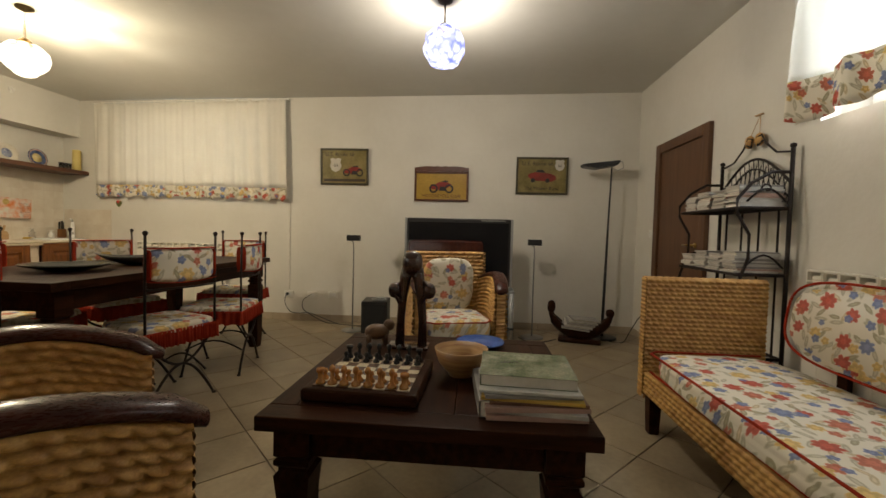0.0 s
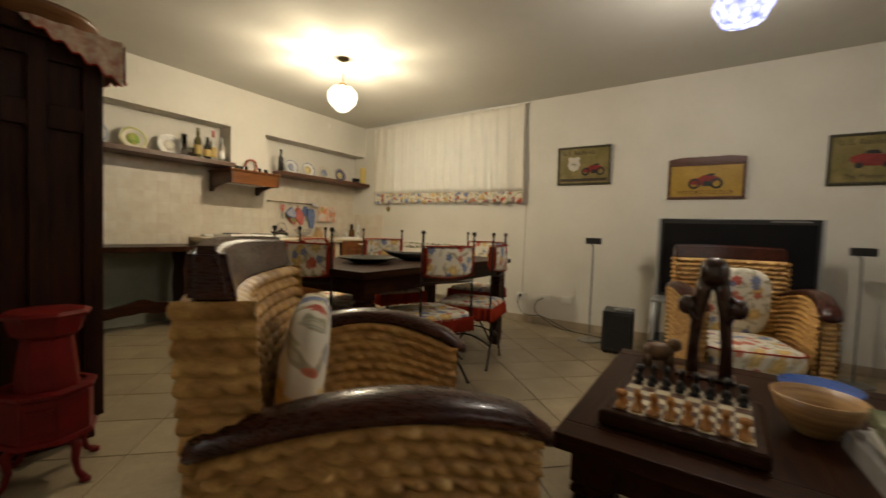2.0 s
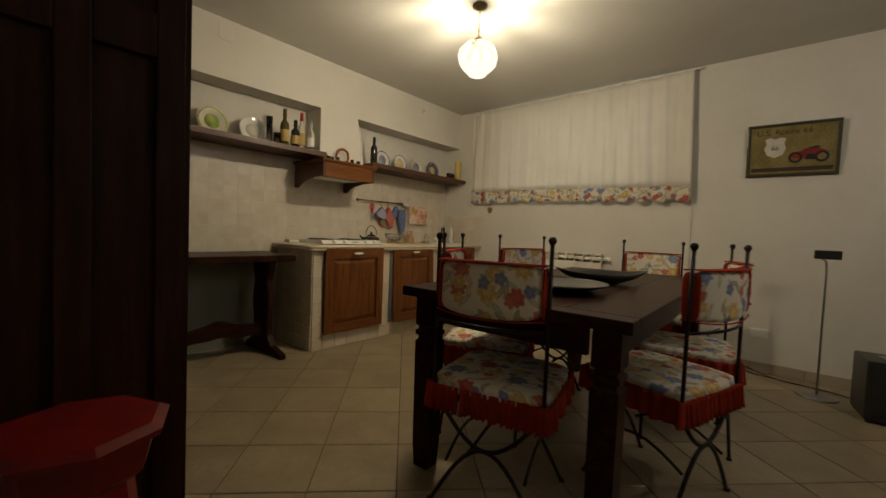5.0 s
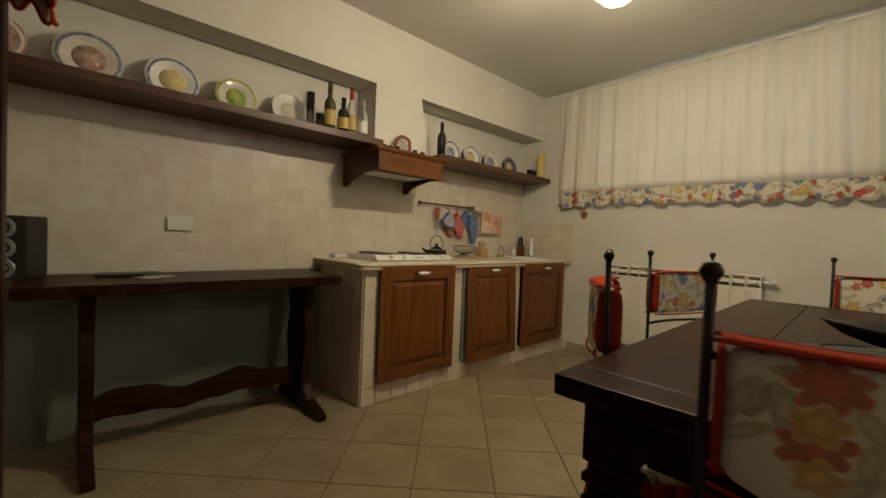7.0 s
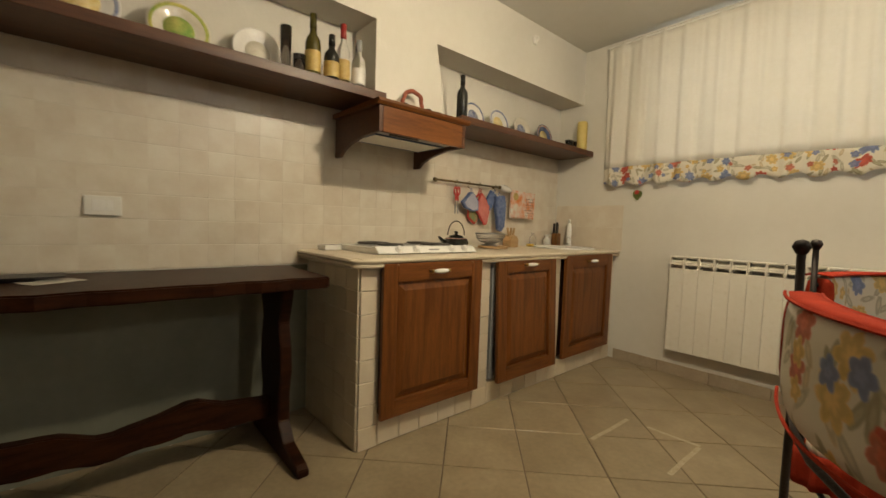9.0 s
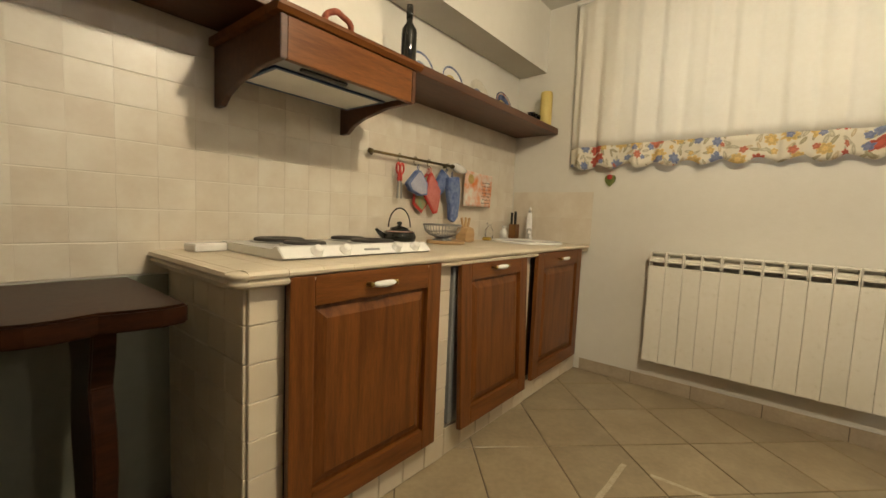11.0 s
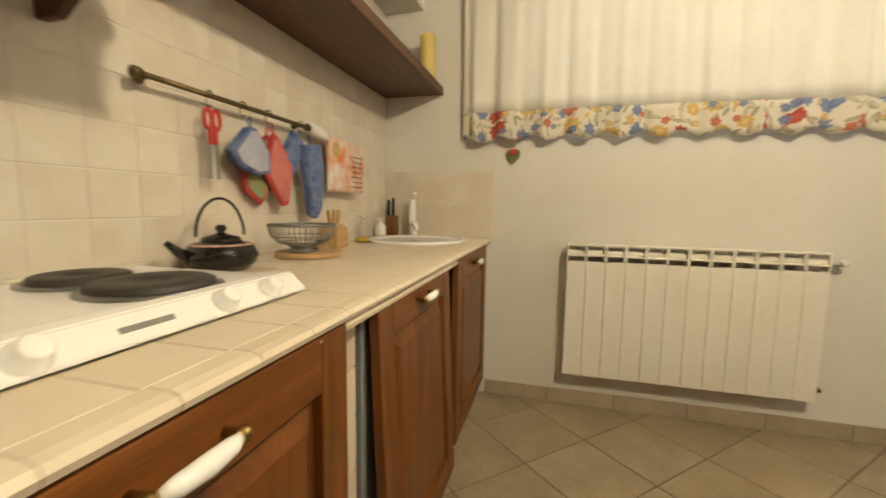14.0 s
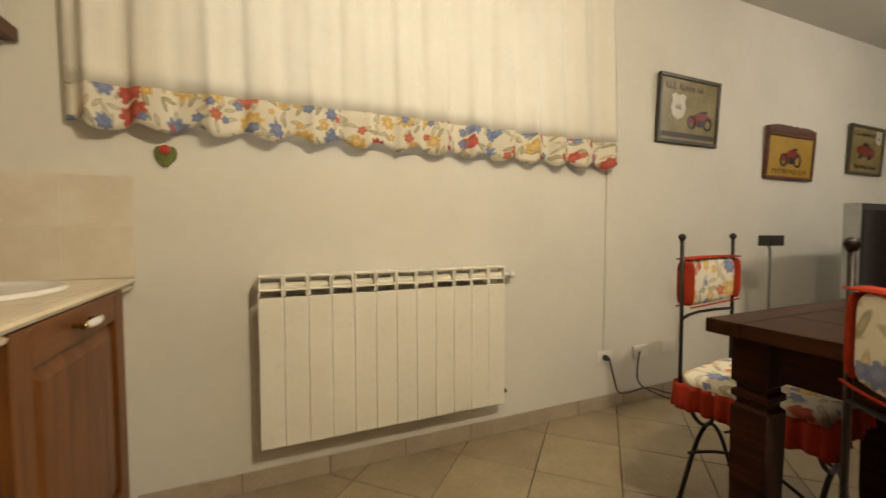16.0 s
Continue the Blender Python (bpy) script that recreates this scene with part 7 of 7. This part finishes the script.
def boat_rack():
    e = thing("magazine_rack", pose(-0.21, 4.56, 0, 0, 0, -14), "black carved wooden boat-shaped magazine rack", "magazine rack")
    bm = B()
    t = bmesh.new()
    rings = []
    for i in range(21):
        u = i / 20 * 2 - 1
        x = 0.28 * u
        wd = 0.10 * (1 - abs(u) ** 2.5 * 0.8)
        lift = 0.16 * abs(u) ** 2.2
        rings.append([t.verts.new(c) for c in ((x, -wd, 0.14 + lift), (x, -wd * 0.7, 0.05 + lift), (x, 0, 0.02 + lift), (x, wd * 0.7, 0.05 + lift), (x, wd, 0.14 + lift), (x, wd * 0.85, 0.14 + lift), (x, 0, 0.055 + lift), (x, -wd * 0.85, 0.14 + lift))])
    for a, b in zip(rings, rings[1:]):
        for k in range(8):
            t.faces.new((a[k], a[(k + 1) % 8], b[(k + 1) % 8], b[k]))
    t.faces.new(rings[0])
    t.faces.new(rings[-1][::-1])
    add(bm, t)
    box(bm, -0.20, -0.07, 0, 0.20, 0.07, 0.045, 0.015)
    part("hull", bm, DARK, e, smooth=True)
    for s in (-1, 1):
        bm = B()
        pillow(bm, s * 0.275 - 0.04, -0.035, 0.27, s * 0.275 + 0.04, 0.035, 0.40 if s < 0 else 0.35, 10, 2.4)
        tube(bm, [(s * 0.26, 0, 0.22), (s * 0.28, 0, 0.30)], 0.028, 8)
        part("carved_end", bm, DARK, e, smooth=True)


boat_rack()
for k in range(5):
    book(pose(-0.25 + 0.02 * k, 4.55, 0.165 + 0.016 * k, 14 - 3 * k, 4, -14 + 4 * k), 0.26, 0.20, 0.012, COVERS[1] if k % 2 else COVERS[4], "white paged magazine lying in the rack")


def sign(m, w, h, ground, frame_mat, lines, picture, label, crest=False, badge=None):
    """A painted wooden sign; local x across, z up, facing -y."""
    e = thing("wall_sign", m, label, "sign", "painted wall signs")
    bm = B()
    for q in ((-w / 2, -h / 2, w / 2, -h / 2 + 0.022), (-w / 2, h / 2 - 0.022, w / 2, h / 2), (-w / 2, -h / 2 + 0.0225, -w / 2 + 0.022, h / 2 - 0.0225), (w / 2 - 0.022, -h / 2 + 0.0225, w / 2, h / 2 - 0.0225)):
        box(bm, q[0], -0.026, q[1], q[2], -0.001, q[3], 0.004)
    part("frame", bm, frame_mat, e)
    bm = B()
    box(bm, -w / 2 + 0.02, -0.016, -h / 2 + 0.02, w / 2 - 0.02, -0.002, h / 2 - 0.02)
    part("painted_board", bm, ground, e)
    if crest:
        bm = B()
        out = [(-w / 2, h / 2 + 0.001)] + [(-w / 2 + w * i / 24, h / 2 + 0.04 + 0.018 * abs(math.sin(math.pi * i / 12)) + (0.012 if abs(i - 12) < 3 else 0)) for i in range(25)] + [(w / 2, h / 2 + 0.001)]
        prism(bm, out, -0.024, -0.001, "y", bevel=0.003)
        part("crest", bm, frame_mat, e)
    for text, x, z, size, mt in lines:
        c = bpy.data.curves.new("lettering", "FONT")
        c.body, c.size, c.align_x, c.align_y, c.extrude = text, size, "CENTER", "CENTER", 0.0006
        c.materials.append(mt)
        tmp = bpy.data.objects.new("tmp", c)
        scene.collection.objects.link(tmp)
        me = bpy.data.meshes.new_from_object(tmp.evaluated_get(bpy.context.evaluated_depsgraph_get()))
        bpy.data.objects.remove(tmp)
        ob = new("lettering", me)
        ob.parent = e
        ob.matrix_local = pose(x, -0.0172, z, 90, 0, 0)
    for nm, bm, mt in picture:
        part(nm, bm, mt, e)
    return e


def motorbike_shapes(s, ox, oz, redm):
    out = []
    for x in (-0.075, 0.075):
        bm = B()
        lathe(bm, [(0.036, -0.002), (0.042, 0.002), (0.030, 0.003), (0.026, 0), (0.036, -0.002)], 20, pose(ox + x * s, -0.018, oz - 0.03 * s, 90, 0, 0) @ Matrix.Scale(s, 4))
        out.append(("wheel", bm, BLACK))
    bm = B()
    prism(bm, [(ox + a * s, oz + b * s) for a, b in ((-0.12, -0.03), (-0.10, 0.01), (-0.05, 0.015), (-0.02, 0.035), (0.06, 0.03), (0.10, 0.01), (0.06, -0.02), (0.02, -0.04), (-0.05, -0.04))], -0.0185, -0.0165, "y")
    out.append(("tank", bm, redm))
    bm = B()
    prism(bm, [(ox + a * s, oz + b * s) for a, b in ((-0.01, 0.035), (0.035, 0.05), (0.07, 0.045), (0.05, 0.03))], -0.019, -0.0165, "y")
    prism(bm, [(ox + a * s, oz + b * s) for a, b in ((-0.02, -0.05), (0.04, -0.05), (0.03, -0.01), (-0.01, -0.01))], -0.0195, -0.0186, "y")
    out.append(("saddle_and_engine", bm, BLACK))
    return out


def car_shapes(ox, oz, redm):
    out = []
    bm = B()
    prism(bm, [(ox + a, oz + b) for a, b in ((-0.15, 0.0), (-0.145, 0.03), (-0.08, 0.05), (0.0, 0.045), (0.09, 0.035), (0.145, 0.01), (0.15, -0.03), (0.10, -0.05), (-0.10, -0.04))], -0.0185, -0.0165, "y")
    out.append(("car_body", bm, redm))
    bm = B()
    prism(bm, [(ox + a, oz + b) for a, b in ((-0.07, 0.05), (-0.05, 0.075), (0.01, 0.075), (0.035, 0.045))], -0.019, -0.0165, "y")
    for x in (-0.095, 0.06):
        lathe(bm, [(0, 0.0032), (0.022, 0.0032), (0.024, 0), (0, 0)], 18, pose(ox + x, -0.0165, oz - 0.038, 90, 0, 0))
    out.append(("roof_and_wheels", bm, BLACK))
    return out


def shield(ox, oz, s):
    bm = B()
    prism(bm, [(ox + a * s, oz + b * s) for a, b in ((0, -0.05), (0.03, -0.035), (0.042, -0.005), (0.033, 0.02), (0.04, 0.04), (0.02, 0.048), (0, 0.04), (-0.02, 0.048), (-0.04, 0.04), (-0.033, 0.02), (-0.042, -0.005), (-0.03, -0.035))], -0.0172, -0.0162, "y")
    return ("route_shield", bm, PAPER)


OLIVE = mat("olive_painted_board", (0.15, 0.115, 0.03), (0.25, 0.20, 0.07), 9, 0.35, fine=0.5)
MUSTARD = mat("mustard_painted_board", (0.42, 0.265, 0.038), (0.34, 0.20, 0.026), 6, 0.35, fine=0.3)
FRAMEB = mat("dark_green_frame", (0.035, 0.032, 0.016), (0.05, 0.04, 0.02), 14, 0.35)
FRAMER = mat("red_brown_frame", (0.11, 0.035, 0.016), (0.07, 0.022, 0.011), 14, 0.35)
INK = mat("dark_lettering", (0.03, 0.018, 0.010), (0.04, 0.022, 0.012), 20, 0.4)
CARRED = mat("painted_red", (0.26, 0.022, 0.014), (0.16, 0.014, 0.01), 14, 0.3)
GILT = mat("gilt_lettering", (0.40, 0.30, 0.12), (0.32, 0.22, 0.09), 14, 0.4)
sign(pose(-2.757, YN - 0.006, 1.77, 3, 0, 0), 0.55, 0.405, OLIVE, FRAMEB, [("U.S. Route 66", -0.05, 0.135, 0.06, INK), ("66", -0.10, 0.015, 0.05, INK)], [shield(-0.10, 0.02, 1.6)] + motorbike_shapes(1.0, 0.10, -0.035, CARRED), "olive painted sign with a motorbike and a route shield")
bm = B()
box(bm, -0.24, -0.0175, -0.165, 0.24, -0.0165, -0.135)
ob = [o for o in bpy.data.objects if o.name.startswith("wall_sign")][0]
part("caption_strip", bm, INK, ob)
sign(pose(-1.655, YN - 0.006, 1.565, 3, 0, 0), 0.60, 0.325, MUSTARD, FRAMER, [("MOTORCYCLE CLUB", 0.0, -0.105, 0.046, FRAMER)], motorbike_shapes(1.15, 0.0, 0.01, CARRED), "mustard yellow motorcycle club sign with a carved crest", True)
sign(pose(-0.56, YN - 0.006, 1.695, 3, 0, 0), 0.555, 0.40, OLIVE, FRAMEB, [("U.S. Route 66", -0.05, 0.13, 0.06, INK), ("66", 0.185, 0.11, 0.04, INK), ("The Mother Road", 0.0, -0.135, 0.05, INK)], [shield(0.185, 0.115, 1.25)] + car_shapes(0.0, -0.01, CARRED), "olive painted sign with a red car and a route shield")


def cable(pts, label):
    bm = B()
    fine = []
    P = [Vector(p) for p in pts]
    for i in range(len(P) - 1):
        a, b, c, d = P[max(i - 1, 0)], P[i], P[i + 1], P[min(i + 2, len(P) - 1)]
        for k in range(8):
            t = k / 8
            fine.append(0.5 * ((2 * b) + (c - a) * t + (2 * a - 5 * b + 4 * c - d) * t * t + (3 * b - a - 3 * c + d) * t ** 3))
    fine.append(P[-1])
    tube(bm, fine, 0.0045, 6)
    ob = part("cable", bm, BLACK, None, smooth=True)
    tagged(ob, label, "cable", "power cables")


cable([(-3.41, 4.95, 0.305), (-3.41, 4.92, 0.22), (-3.36, 4.93, 0.12), (-3.27, 4.94, 0.095), (-3.12, 4.94, 0.10), (-2.95, 4.93, 0.045), (-2.75, 4.86, 0.006), (-2.45, 4.80, 0.006), (-2.30, 4.70, 0.006)], "black power cable running from the socket along the skirting")
cable([(-3.13, 4.985, 0.305), (-3.20, 4.94, 0.25), (-3.20, 4.93, 0.15), (-3.08, 4.93, 0.07), (-2.9, 4.90, 0.006), (-2.6, 4.83, 0.006)], "black cable hanging from the double socket")
cable([(-0.80, 4.62, 0.006), (-0.72, 4.48, 0.006), (-0.55, 4.50, 0.006), (-0.42, 4.62, 0.006)], "black cable curling on the floor by the speaker")
cable([(0.08, 4.64, 0.006), (0.22, 4.60, 0.006), (0.30, 4.62, 0.12), (0.36, 4.55, 0.28), (0.44, 4.52, 0.33)], "black cable rising from the floor lamp to the wall")

def floor_tape(x0, y0, x1, y1):
    d = Vector((x1 - x0, y1 - y0, 0))
    bm = B()
    sheet(bm, lambda u, v: (d.length * u, 0.011 * (2 * v - 1) + 0.0012 * math.sin(9 * u), 0.0006), 12, 1, 0.0003)
    ob = part("floor_tape", bm, TAPE)
    ob.matrix_world = pose(x0, y0, 0.0004, 0, 0, math.degrees(math.atan2(d.y, d.x)))
    tagged(ob, "strip of whitish adhesive tape stuck on the floor tiles", "tape", "tape marks on the floor")


TAPE = mat("worn_tape", (0.50, 0.44, 0.33), (0.40, 0.33, 0.22), 30, 0.45, fine=0.4)
floor_tape(-5.066, 3.66, -5.052, 4.02)
floor_tape(-4.95, 4.015, -4.706, 4.027)
floor_tape(-4.706, 4.01, -4.713, 3.66)

# ---------------------------------------------------------------- floor tiles
P45, U0, V0 = 0.346, 0.0252, -0.0141
bm = B()
hp = P45 / 2 - 0.0025
box(bm, -hp, -hp, -0.006, hp, hp, 0.0, 0.0018, 1)
full = mesh_of("tile", bm, TILE)
spill = B()
count = 0
cells = []
for i in range(-30, 31):
    for j in range(-30, 31):
        u, v = U0 + (i + 0.5) * P45, V0 + (j + 0.5) * P45
        cx, cy = (u - v) / math.sqrt(2), (u + v) / math.sqrt(2)
        r = P45 / math.sqrt(2)
        if XW - r < cx < XE + r and YS - r < cy < YN + r:
            cells.append((cx, cy, XW + r <= cx <= XE - r and YS + r <= cy <= YN - r))
cells.sort(key=lambda c: abs(c[0] + 3.4) + abs(c[1] - 2.6))
for cx, cy, inside in cells:
    if inside and count < 290:
        ob = new("tile", full)
        ob.parent = FLOOR
        ob.matrix_world = pose(cx, cy, 0, 0, 0, 45)
        count += 1
    else:
        t = bmesh.new()
        t.from_mesh(full)
        bmesh.ops.transform(t, matrix=pose(cx, cy, 0, 0, 0, 45), verts=t.verts)
        if not inside:
            for co, no in (((XW, 0, 0), (-1, 0, 0)), ((XE, 0, 0), (1, 0, 0)), ((0, YN, 0), (0, 1, 0)), ((0, YS, 0), (0, -1, 0))):
                bmesh.ops.bisect_plane(t, geom=t.verts[:] + t.edges[:] + t.faces[:], plane_co=co, plane_no=no, clear_outer=True)
        if t.verts:
            add(spill, t)
        else:
            t.free()
ob = part("border_tiles", spill, TILE, FLOOR)
ob["kind"] = "stuff"
